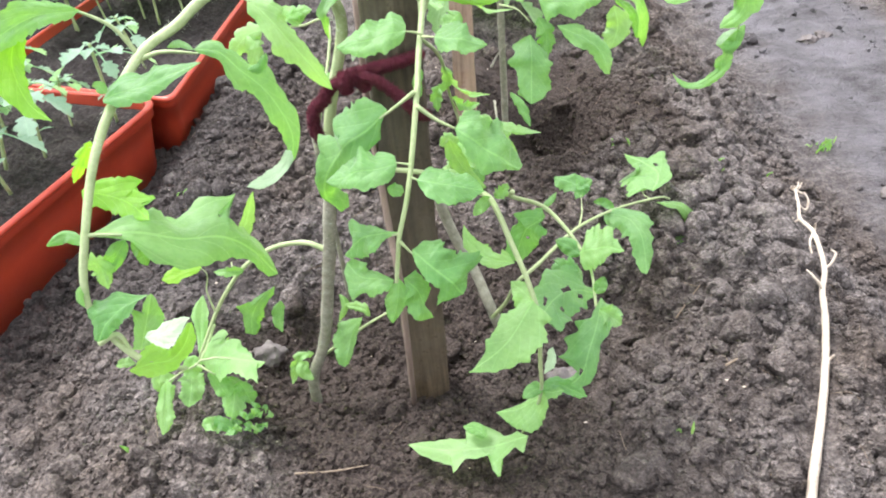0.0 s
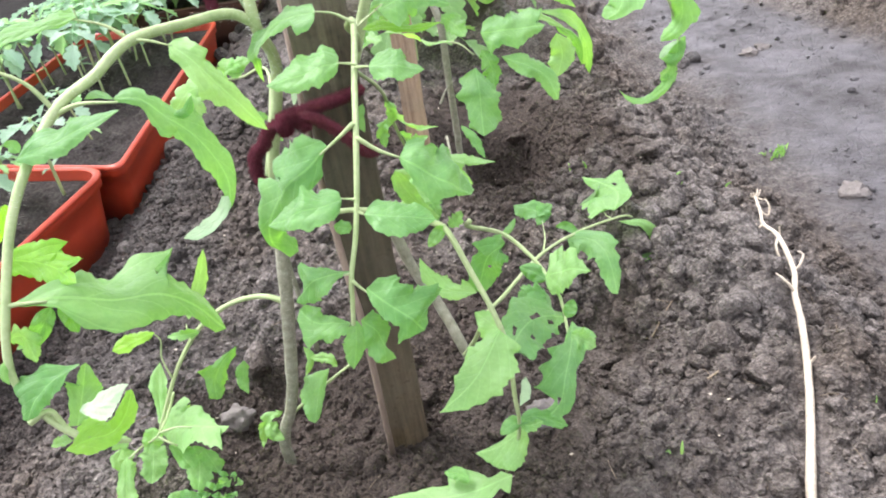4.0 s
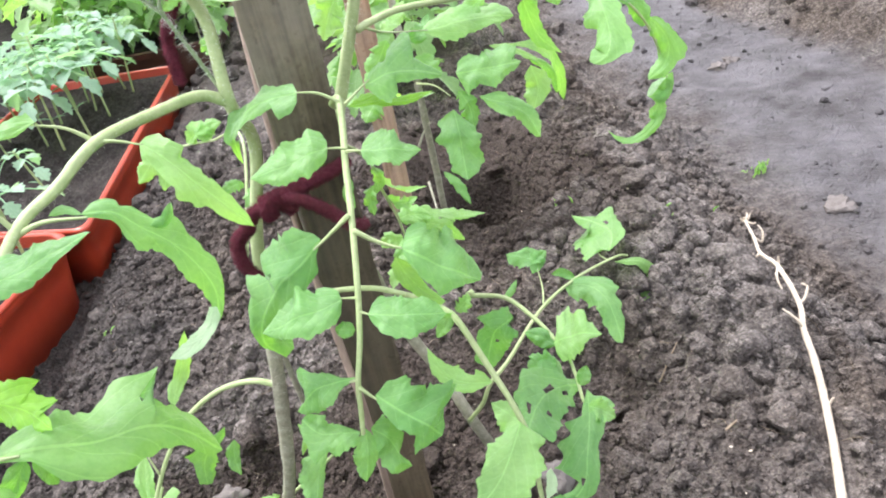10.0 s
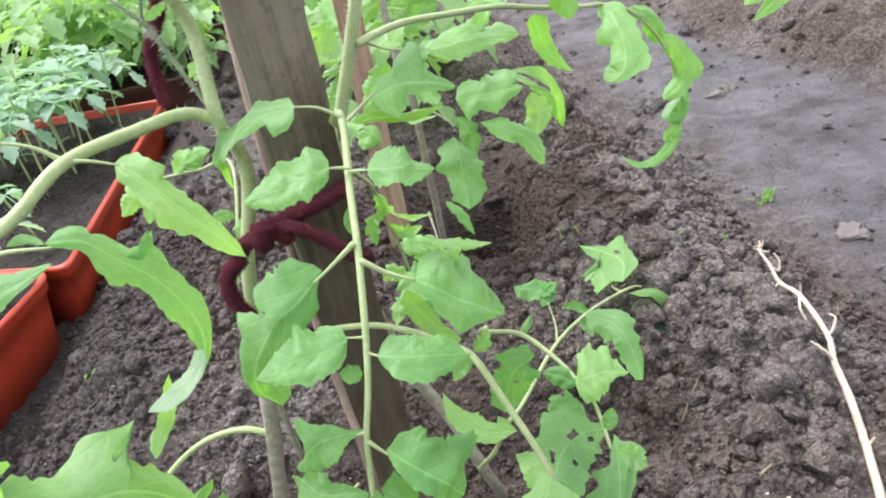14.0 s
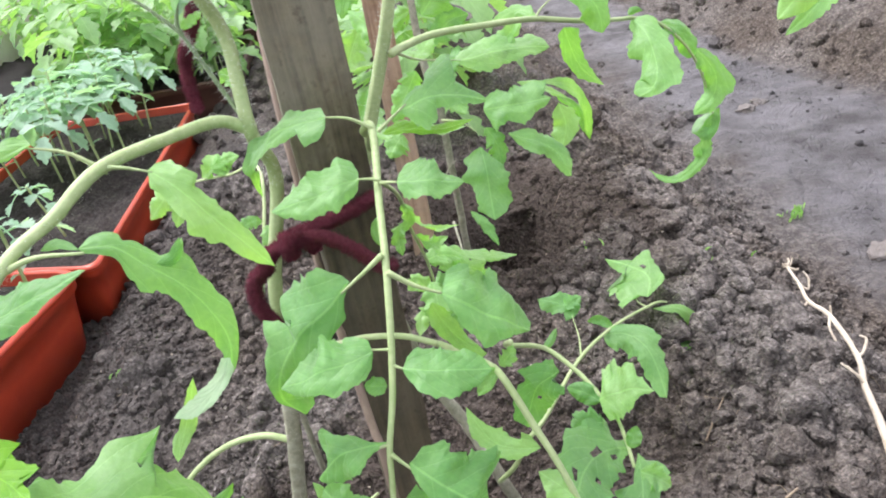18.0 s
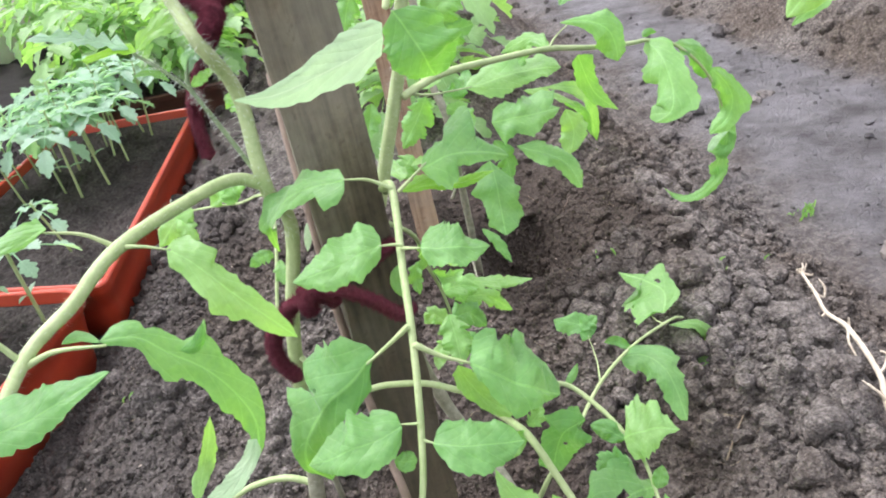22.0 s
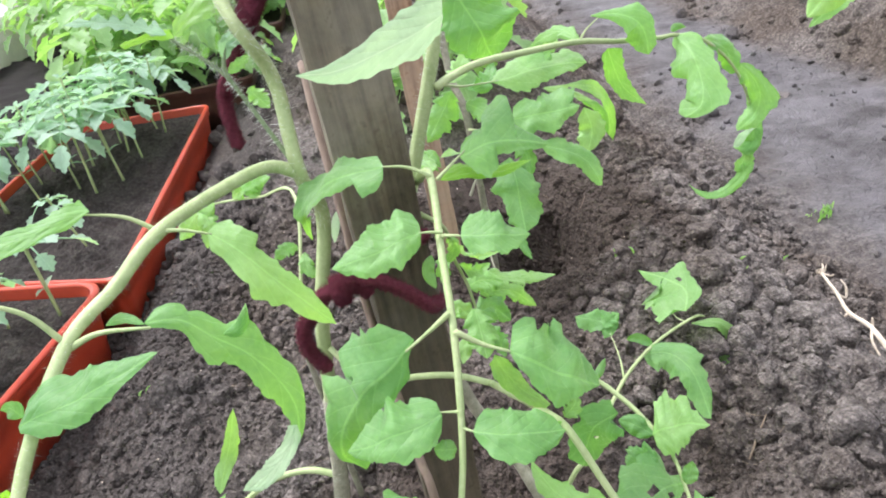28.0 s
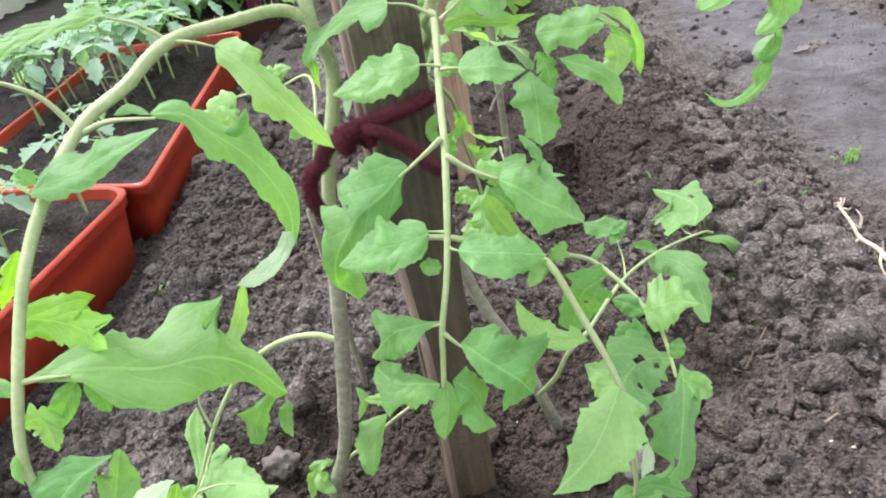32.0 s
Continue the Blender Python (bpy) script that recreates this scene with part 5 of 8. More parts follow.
stalk("leaflet_stalk", hanging, STEM, [(-0.0207, 0.4596, 0.4727), (-0.0306, 0.4615, 0.4793), (-0.0413, 0.4615, 0.4823)], 0.0011, 0.0004, 6, 5)
leaf(hanging, [(-0.0411, 0.4615, 0.4822), (-0.0517, 0.4652, 0.4812), (-0.0636, 0.4720, 0.4766), (-0.0755, 0.4808, 0.4686), (-0.0849, 0.4887, 0.4574), (-0.0871, 0.4944, 0.4462), (-0.0878, 0.5002, 0.4339)], 0.0337, (0.13, -0.49, 0.86), "lobed", LEAF, -0.10, 0.06, 73, "blue-green lobed leaflet", (((0.0, 6.4), (0.07, 12.2), (0.12, 13.9), (0.15, 9.9), (0.16, 4.8), (0.24, 5.8), (0.33, 6.4), (0.5, 6.1), (0.79, 2.8), (0.92, 1.5)), ((0.04, 7.5), (0.18, 9.7), (0.42, 19.8), (0.51, 18.0), (0.71, 18.8), (0.73, 9.2), (0.78, 3.0), (0.9, 2.1))))
stalk("leaflet_stalk", hanging, STEM, [(-0.0185, 0.4589, 0.4711), (-0.0124, 0.4609, 0.4746), (-0.0031, 0.4648, 0.4794)], 0.0011, 0.0004, 6, 5)
leaf(hanging, [(-0.0059, 0.4646, 0.4770), (0.0047, 0.4634, 0.4802), (0.0178, 0.4635, 0.4802), (0.0353, 0.4642, 0.4733)], 0.0453, (-0.05, -0.56, 0.83), "lobed", LEAF, -0.20, 0.06, 74, "", (((0.04, 5.9), (0.12, 10.0), (0.32, 11.6), (0.4, 21.5), (0.52, 30.2), (0.61, 29.8), (0.66, 21.5), (0.61, 12.4), (0.78, 7.5), (0.98, 2.5)), ((0.04, 5.5), (0.11, 11.3), (0.24, 15.1), (0.38, 11.3), (0.36, 6.1), (0.59, 5.6), (0.86, 3.6), (0.99, 1.1))))
stalk("leaflet_stalk", hanging, STEM, [(-0.0223, 0.4338, 0.4575), (-0.0268, 0.4334, 0.4591), (-0.0323, 0.4327, 0.4605)], 0.0010, 0.0004, 6, 5)
leaf(hanging, [(-0.0313, 0.4328, 0.4605), (-0.0415, 0.4279, 0.4615), (-0.0557, 0.4256, 0.4588), (-0.0723, 0.4287, 0.4555)], 0.0272, (0.11, -0.51, 0.85), "oval", LEAF, -0.15, 0.06, 77, "", (((0.07, 4.6), (0.24, 8.6), (0.4, 11.8), (0.46, 8.3), (0.54, 9.0), (0.62, 9.0), (0.73, 6.9), (0.89, 3.5), (0.99, 0.4)), ((-0.05, 4.5), (-0.05, 10.6), (0.05, 15.4), (0.24, 15.2), (0.41, 14.6), (0.61, 12.5), (0.77, 9.8), (0.88, 5.0), (0.99, 1.0))))
stalk("leaflet_stalk", hanging, STEM, [(-0.0226, 0.4332, 0.4563), (-0.0187, 0.4294, 0.4574), (-0.0145, 0.4264, 0.4578)], 0.0010, 0.0004, 6, 5)
leaf(hanging, [(-0.0150, 0.4265, 0.4581), (-0.0062, 0.4214, 0.4585), (0.0040, 0.4207, 0.4562), (0.0143, 0.4243, 0.4519)], 0.0223, (-0.01, -0.50, 0.86), "oval", LEAF, -0.10, 0.06, 78, "", (((-0.07, 6.8), (-0.04, 13.0), (0.23, 13.9), (0.59, 12.0), (0.85, 5.9), (0.99, 0.8)), ((0.08, 4.7), (0.17, 7.4), (0.38, 8.4), (0.6, 8.3), (0.78, 5.0), (0.97, 0.6))))
leaf(hanging, [(-0.0169, 0.4693, 0.4658), (-0.0035, 0.4737, 0.4637), (0.0140, 0.4780, 0.4586), (0.0304, 0.4838, 0.4582)], 0.0121, (0.00, -0.50, 0.85), "lobed", LIT_YELLOW_LEAF, -0.10, 0.06, 79, "", (((0.23, 9.1), (0.43, 4.9), (0.62, 4.2), (0.88, 2.8)), ((0.14, 2.5), (0.39, 3.0), (0.61, 2.7), (0.83, 1.7))))
stalk("leaflet_stalk", hanging, STEM, [(-0.0281, 0.4027, 0.4366), (-0.0366, 0.4036, 0.4302), (-0.0494, 0.4052, 0.4209)], 0.0015, 0.0006, 6, 5)
leaf(hanging, [(-0.0450, 0.4064, 0.4252), (-0.0580, 0.4043, 0.4141), (-0.0729, 0.4044, 0.4034), (-0.0855, 0.4045, 0.3882), (-0.0895, 0.4046, 0.3717), (-0.0822, 0.4064, 0.3579)], 0.0479, (0.22, -0.45, 0.87), "lobed", LEAF, -0.22, 0.06, 80, "", (((0.09, 2.8), (0.17, 8.5), (0.27, 10.1), (0.43, 9.8), (1.02, 16.9), (1.07, 10.6)), ((0.01, 5.4), (0.07, 16.8), (0.27, 27.0), (0.39, 31.0), (0.43, 29.5), (0.43, 18.9), (0.38, 9.7), (0.46, 14.6), (0.54, 23.0), (0.57, 12.9), (0.68, 7.4), (0.78, 3.5), (0.9, 0.2))))
stalk("leaflet_stalk", hanging, STEM, [(-0.0273, 0.3975, 0.4306), (-0.0174, 0.3959, 0.4224), (-0.0067, 0.3935, 0.4171)], 0.0015, 0.0006, 6, 5)
leaf(hanging, [(-0.0070, 0.3936, 0.4170), (0.0025, 0.3885, 0.4122), (0.0140, 0.3867, 0.4034), (0.0288, 0.3916, 0.3885)], 0.0491, (-0.03, -0.37, 0.93), "lobed", LEAF, -0.22, 0.06, 84, "", (((-0.03, 7.0), (-0.07, 14.8), (0.0, 22.5), (0.07, 22.2), (0.15, 17.4), (0.41, 25.7), (1.12, 36.3), (1.12, 27.8), (1.2, 22.8), (1.16, 17.5), (1.14, 9.4)), ((0.14, 5.2), (0.32, 8.4), (0.46, 11.3), (0.55, 12.8), (0.65, 8.2), (0.82, 4.3))))
leaf(hanging, [(-0.0116, 0.4172, 0.3977), (-0.0083, 0.4164, 0.3873), (-0.0019, 0.4144, 0.3758), (0.0095, 0.4116, 0.3655)], 0.0109, (-0.02, -0.54, 0.84), "lobed", PALE_LEAF, 0.10, 0.06, 87, "", (((0.15, 4.4), (0.38, 4.9), (0.66, 4.0), (0.91, 1.1)), ((0.08, 4.0), (0.26, 6.0), (0.49, 5.1), (0.73, 5.0), (0.97, 3.0))))
stalk("leaflet_stalk", hanging, STEM, [(-0.0335, 0.3801, 0.4038), (-0.0371, 0.3804, 0.4045), (-0.0420, 0.3808, 0.4056)], 0.0009, 0.0003, 6, 5)
leaf(hanging, [(-0.0404, 0.3794, 0.4050), (-0.0504, 0.3750, 0.4061), (-0.0622, 0.3734, 0.4048), (-0.0739, 0.3770, 0.3998), (-0.0821, 0.3803, 0.3964)], 0.0275, (0.12, -0.38, 0.92), "oval", LEAF, -0.15, 0.06, 88, "", (((0.07, 5.3), (0.19, 9.7), (0.29, 11.5), (0.46, 11.0), (0.63, 7.9), (0.88, 3.6)), ((-0.03, 6.8), (0.05, 14.1), (0.3, 15.9), (0.73, 16.0), (0.85, 10.3), (0.96, 4.7))))
leaf(hanging, [(-0.0377, 0.3734, 0.3907), (-0.0422, 0.3719, 0.3929), (-0.0468, 0.3726, 0.3941)], 0.0091, (0.08, -0.45, 0.89), "oval", LEAF, 0.05, 0.06, 89, "", (((0.24, 3.5), (0.43, 4.4), (0.62, 4.3), (0.87, 2.3)), ((0.04, 3.3), (0.21, 4.7), (0.72, 3.9), (0.95, 1.7))))
stalk("leaflet_stalk", hanging, STEM, [(-0.0333, 0.3762, 0.3982), (-0.0306, 0.3747, 0.3973), (-0.0270, 0.3726, 0.3972)], 0.0009, 0.0003, 6, 5)
leaf(hanging, [(-0.0296, 0.3729, 0.3980), (-0.0184, 0.3674, 0.3981), (-0.0063, 0.3670, 0.3951), (0.0075, 0.3701, 0.3896)], 0.0250, (0.00, -0.36, 0.93), "oval", LEAF, -0.15, 0.06, 90, "", (((0.0, 6.4), (0.08, 12.3), (0.45, 13.8), (0.77, 11.4), (0.95, 6.4), (0.98, 0.7)), ((0.08, 4.1), (0.22, 8.7), (0.36, 11.0), (0.53, 11.2), (0.72, 8.0), (0.92, 2.7))))
stalk("leaflet_stalk", hanging, STEM, [(-0.0418, 0.3587, 0.3718), (-0.0456, 0.3585, 0.3718), (-0.0507, 0.3598, 0.3705)], 0.0011, 0.0004, 6, 5)
leaf(hanging, [(-0.0426, 0.3591, 0.3729), (-0.0517, 0.3600, 0.3722), (-0.0618, 0.3640, 0.3677), (-0.0695, 0.3658, 0.3614), (-0.0765, 0.3667, 0.3535)], 0.0302, (0.05, -0.44, 0.90), "lobed", LEAF, -0.22, 0.06, 91, "", (((0.14, 2.9), (0.23, 5.2), (0.33, 9.6), (0.62, 10.9), (0.93, 4.9), (0.99, 1.7)), ((0.17, 1.8), (0.42, 7.6), (0.6, 10.8), (0.7, 16.0), (0.83, 19.3), (0.85, 15.6), (0.78, 6.0), (0.8, 0.4), (0.97, 0.8))))
stalk("leaflet_stalk", hanging, STEM, [(-0.0418, 0.3562, 0.3685), (-0.0382, 0.3539, 0.3651), (-0.0329, 0.3508, 0.3606)], 0.0012, 0.0004, 6, 5)
leaf(hanging, [(-0.0352, 0.3532, 0.3646), (-0.0264, 0.3457, 0.3593), (-0.0170, 0.3407, 0.3526), (-0.0084, 0.3405, 0.3403)], 0.0419, (0.02, -0.44, 0.90), "lobed", LEAF, -0.20, 0.06, 93, "", (((0.01, 2.0), (0.0, 8.4), (0.12, 16.3), (0.2, 17.2), (0.3, 13.7), (0.58, 19.3), (0.96, 27.6), (1.02, 26.5), (0.88, 15.8), (0.95, 10.9), (1.02, 5.0)), ((0.09, 2.9), (0.26, 5.6), (0.47, 8.2), (0.65, 7.1), (0.8, 14.3), (0.86, 8.4), (0.95, 3.1))))
leaf(hanging, [(-0.0447, 0.3513, 0.3459), (-0.0464, 0.3437, 0.3355), (-0.0505, 0.3397, 0.3220)], 0.0140, (0.11, -0.68, 0.72), "lobed", LEAF, -0.22, 0.06, 95, "", (((0.18, 4.9), (0.46, 6.2), (0.78, 2.6)), ((0.2, 5.1), (0.56, 7.8), (0.9, 4.0))))
leaf(hanging, [(-0.0477, 0.3508, 0.3451), (-0.0585, 0.3541, 0.3447), (-0.0685, 0.3575, 0.3445), (-0.0759, 0.3649, 0.3492)], 0.0229, (0.10, -0.42, 0.90), "lobed", LEAF, -0.15, 0.06, 96, "", (((0.05, 6.3), (0.33, 10.2), (0.53, 8.3), (0.6, 13.5), (0.68, 8.8), (0.91, 4.0)), ((0.26, 3.9), (0.82, 9.4), (1.01, 4.6))))
leaf(hanging, [(-0.0418, 0.3510, 0.3459), (-0.0342, 0.3471, 0.3391), (-0.0312, 0.3439, 0.3303), (-0.0268, 0.3416, 0.3230)], 0.0191, (0.07, -0.41, 0.91), "lobed", LEAF, -0.15, 0.06, 97, "", (((0.07, 9.5), (0.45, 7.7), (0.67, 0.2), (0.9, 1.0)), ((0.28, 7.7), (0.68, 9.6), (0.82, 9.0), (0.93, 4.3))))
# leaf crossing in front of the stake to the right
crossing = stalk("leaf_stalk", plant, STEM, [(-0.1010, 0.5160, 0.3520), (-0.0808, 0.4952, 0.3354), (-0.0538, 0.4907, 0.3357), (-0.0312, 0.4851, 0.3342), (-0.0118, 0.4774, 0.3286)], 0.0020, 0.0020, 8, 6)
stalk("leaflet_stalk", crossing, STEM, [(-0.0118, 0.4774, 0.3286), (-0.0004, 0.4374, 0.3485), (0.0076, 0.4063, 0.3640), (0.0130, 0.3930, 0.3650), (0.0220, 0.3797, 0.3450), (0.0312, 0.3643, 0.3238), (0.0363, 0.3546, 0.3023), (0.0359, 0.3472, 0.2757), (0.0374, 0.3536, 0.2425), (0.0354, 0.3832, 0.1821), (0.0285, 0.4048, 0.1364)], 0.0021, 0.0011, 8, 6)
leaf(crossing, [(0.0126, 0.3962, 0.3676), (0.0076, 0.3941, 0.3653), (0.0003, 0.3896, 0.3598)], 0.0082, (-0.02, -0.83, 0.55), "oval", PALE_LEAF, 0.10, 0.12, 98)
leaf(crossing, [(0.0139, 0.4046, 0.3620), (0.0194, 0.4070, 0.3650), (0.0225, 0.4098, 0.3683)], 0.0097, (-0.04, -0.84, 0.54), "lobed", PALE_LEAF, 0.10, 0.12, 99)
leaf(crossing, [(0.0235, 0.3763, 0.3321), (0.0096, 0.3779, 0.3350), (0.0009, 0.3847, 0.3377), (-0.0062, 0.3961, 0.3489)], 0.0137, (0.01, -0.52, 0.85), "lobed", PALE_LEAF, 0.20, 0.06, 100, "", (((0.09, 2.2), (0.33, 6.4), (0.51, 5.3), (0.68, 6.1), (0.88, 3.3)), ((0.08, 4.7), (0.21, 7.3), (0.2, 4.0), (0.53, 7.3), (0.69, 3.7), (0.85, 1.4))))
leaf(crossing, [(0.0493, 0.4386, 0.3214), (0.0382, 0.4474, 0.3062), (0.0323, 0.4490, 0.2909), (0.0288, 0.4479, 0.2769)], 0.0257, (-0.06, -0.60, 0.80), "lobed", LEAF, -0.10, 0.06, 101, "", (((0.17, 2.2), (0.04, 7.1), (0.08, 11.6), (0.23, 12.0), (0.65, 11.3), (0.87, 7.8), (0.97, 3.6)), ((0.08, 8.9), (0.33, 11.9), (0.42, 13.7), (0.44, 8.0), (0.55, 10.0), (0.78, 10.1), (0.96, 8.4))), ((0.3, 0.2, 0.03), (0.55, -0.3, 0.025)))
leaf(crossing, [(0.0325, 0.3570, 0.3174), (0.0223, 0.3431, 0.3096), (0.0105, 0.3304, 0.3042), (-0.0081, 0.3188, 0.2996)], 0.0328, (-0.01, -0.37, 0.93), "lance", PALE_LEAF, -0.12, 0.06, 102, "large pale green toothed leaflet", (((0.03, 8.6), (0.07, 15.1), (0.18, 13.1), (0.24, 17.8), (0.32, 19.1), (0.43, 17.0), (0.53, 16.0), (0.64, 10.8), (0.82, 7.5)), ((0.08, 6.3), (0.19, 9.8), (0.28, 13.7), (0.46, 10.9), (0.63, 10.5), (0.77, 4.5), (0.94, 0.2))))
leaf(crossing, [(0.0331, 0.3583, 0.3157), (0.0274, 0.3653, 0.3181), (0.0206, 0.3735, 0.3202)], 0.0163, (-0.04, -0.48, 0.88), "lobed", PALE_LEAF, 0.00, 0.06, 103, "", (((0.03, 4.2), (0.32, 9.8), (0.68, 5.6)), ((0.31, 3.9), (0.58, 6.5), (0.86, 3.4))))
leaf(crossing, [(0.0442, 0.3524, 0.2822), (0.0423, 0.3475, 0.2757), (0.0380, 0.3426, 0.2694)], 0.0066, (0.09, -0.55, 0.83), "oval", UNDER_LEAF, 0.00, 0.06, 104, "", (((0.28, 3.0), (0.66, 3.9)), ((0.14, 2.7), (0.67, 2.3))))
leaf(crossing, [(0.0363, 0.3536, 0.2426), (0.0481, 0.3592, 0.2409), (0.0689, 0.3576, 0.2288)], 0.0119, (-0.07, -0.44, 0.89), "lobed", LEAF, 0.10, 0.12, 105)
leaf(crossing, [(0.0401, 0.3547, 0.2438), (0.0326, 0.3536, 0.2429), (0.0248, 0.3503, 0.2390)], 0.0097, (-0.05, -0.52, 0.86), "oval", LEAF, 0.10, 0.12, 106)
leaf(crossing, [(0.0381, 0.3536, 0.2425), (0.0436, 0.3525, 0.2405), (0.0522, 0.3535, 0.2413)], 0.0104, (-0.06, -0.44, 0.90), "lobed", PALE_LEAF, 0.10, 0.12, 107)
leaf(crossing, [(0.0427, 0.3661, 0.2254), (0.0340, 0.3687, 0.2145), (0.0221, 0.3690, 0.2062), (0.0074, 0.3713, 0.2017)], 0.0228, (0.05, -0.32, 0.95), "lobed", PALE_LEAF, -0.10, 0.06, 108, "", (((0.11, 8.1), (0.24, 13.9), (0.53, 18.5), (0.7, 12.5), (0.87, 5.3)), ((-0.23, 0.2), (0.11, 4.3), (0.41, 3.8), (0.75, 2.4))))
leaf(crossing, [(0.0318, 0.3965, 0.1416), (0.0075, 0.4019, 0.1256), (-0.0250, 0.4049, 0.1171), (-0.0660, 0.4119, 0.1195)], 0.0514, (0.05, -0.19, 0.98), "lobed", PALE_LEAF, -0.05, 0.06, 109, "pale underside of a leaflet touching the soil", (((0.03, 7.5), (0.05, 12.4), (0.12, 5.7), (0.17, 8.1), (0.25, 11.8), (0.27, 26.7), (0.34, 19.2), (0.35, 6.0), (0.43, 8.6), (0.53, 8.2), (0.62, 17.8), (0.64, 11.3), (0.77, 9.6), (0.91, 6.2)), ((0.11, 7.7), (0.24, 8.6), (0.33, 17.3), (0.42, 24.3), (0.55, 24.7), (0.52, 13.5), (0.64, 10.8), (0.75, 8.4), (0.91, 4.5))))
leaf(crossing, [(0.0146, 0.4040, 0.1280), (0.0069, 0.3958, 0.1176), (0.0067, 0.3862, 0.1048)], 0.0110, (0.01, -0.38, 0.93), "oval", PALE_LEAF, 0.10, 0.12, 110)
leaf(crossing, [(-0.0012, 0.4055, 0.1310), (-0.0076, 0.4129, 0.1330), (-0.0191, 0.4176, 0.1318)], 0.0120, (0.03, -0.40, 0.91), "oval", PALE_LEAF, 0.10, 0.12, 111)
sprig = stalk("leaflet_stalk", crossing, STEM, [(0.0300, 0.4780, 0.3180), (0.0301, 0.4933, 0.3040), (0.0561, 0.5138, 0.2794), (0.0724, 0.4993, 0.2672), (0.0819, 0.4810, 0.2589), (0.0880, 0.4623, 0.2502), (0.0873, 0.4346, 0.2384)], 0.0020, 0.0012, 8, 6)
leaf(sprig, [(0.0803, 0.4749, 0.2595), (0.0900, 0.4699, 0.2669), (0.1002, 0.4658, 0.2704), (0.1118, 0.4621, 0.2688)], 0.0450, (-0.11, -0.38, 0.92), "lobed", PALE_LEAF, -0.15, 0.06, 112, "", (((0.07, 9.2), (0.11, 18.7), (0.26, 22.5), (0.23, 29.1), (0.4, 21.1), (0.52, 17.6), (0.68, 16.5), (0.72, 10.9), (0.82, 9.3), (0.92, 2.9)), ((0.03, 7.0), (0.09, 15.9), (0.33, 15.8), (0.62, 9.9), (0.79, 3.5), (0.91, 2.4))))
leaf(sprig, [(0.0818, 0.4765, 0.2562), (0.0727, 0.4842, 0.2605), (0.0636, 0.4894, 0.2630)], 0.0151, (-0.13, -0.79, 0.60), "oval", LEAF, 0.10, 0.12, 113)
leaf(sprig, [(0.0561, 0.5138, 0.2794), (0.0620, 0.5182, 0.2798), (0.0687, 0.5248, 0.2848)], 0.0064, (-0.10, -0.83, 0.55), "tiny", LEAF, 0.10, 0.12, 114)
leaf(sprig, [(0.0877, 0.4475, 0.2421), (0.0679, 0.4341, 0.2568), (0.0528, 0.4193, 0.2613), (0.0401, 0.3954, 0.2646)], 0.0490, (-0.06, -0.40, 0.91), "lobed", LEAF, -0.10, 0.06, 115, "", (((0.06, 4.8), (0.17, 7.6), (0.22, 14.3), (0.56, 16.8), (0.78, 19.0), (1.01, 15.2), (0.95, 8.6), (0.98, 4.0)), ((-0.1, 5.8), (0.11, 9.2), (-0.07, 24.9), (0.17, 30.0), (0.28, 21.4), (0.4, 24.7), (0.5, 18.4), (0.57, 18.4), (0.68, 10.8))), ((0.42, 0.1, 0.06), (0.62, -0.45, 0.035), (0.7, 0.35, 0.05), (0.25, -0.3, 0.035)))
leaf(sprig, [(0.0778, 0.4590, 0.2548), (0.0673, 0.4603, 0.2574), (0.0558, 0.4539, 0.2580)], 0.0200, (-0.10, -0.64, 0.77), "lobed", LEAF, 0.00, 0.12, 116)
leaf(sprig, [(0.0888, 0.4448, 0.2434), (0.0926, 0.4486, 0.2482), (0.0960, 0.4524, 0.2531)], 0.0102, (-0.16, -0.75, 0.64), "oval", LEAF, 0.10, 0.12, 117)
leaf(sprig, [(0.0916, 0.4391, 0.2441), (0.0837, 0.4108, 0.2442), (0.0747, 0.3898, 0.2393), (0.0693, 0.3786, 0.2318), (0.0598, 0.3719, 0.2265), (0.0431, 0.3690, 0.2294)], 0.0375, (0.03, -0.43, 0.90), "lobed", LEAF, -0.15, 0.06, 118, "", (((0.06, 5.1), (0.03, 11.4), (0.13, 18.1), (0.17, 11.8), (0.34, 8.6), (0.47, 6.2), (0.64, 8.1), (0.73, 9.0), (0.78, 5.6), (0.78, 10.8), (0.81, 11.5), (0.86, 5.8)), ((0.16, 3.8), (0.24, 4.9), (0.29, 16.1), (0.39, 12.6), (0.48, 17.7), (0.53, 13.8), (0.65, 19.4), (0.7, 11.6), (0.72, 3.3), (0.86, 4.8))), ((0.3, 0.4, 0.035), (0.52, -0.4, 0.03), (0.7, 0.1, 0.025)))
leaf(sprig, [(0.0868, 0.4226, 0.2474), (0.0947, 0.4196, 0.2429), (0.1025, 0.4159, 0.2373)], 0.0176, (-0.15, -0.58, 0.80), "lobed", PALE_LEAF, 0.10, 0.12, 119)
far_sprig = stalk("leaflet_stalk", plant, STEM, [(0.0123, 0.5345, 0.1435), (0.0242, 0.5091, 0.1838), (0.0334, 0.5002, 0.2130), (0.0514, 0.5127, 0.2199), (0.0953, 0.5802, 0.2066), (0.1450, 0.6410, 0.1839), (0.2013, 0.6897, 0.1613), (0.2162, 0.6973, 0.1537)], 0.0020, 0.0012, 8, 6)
stalk("leaflet_stalk", far_sprig, STEM, [(0.0988, 0.5859, 0.2055), (0.1075, 0.6228, 0.1958), (0.1128, 0.6624, 0.1898)], 0.0010, 0.0003, 6, 5)
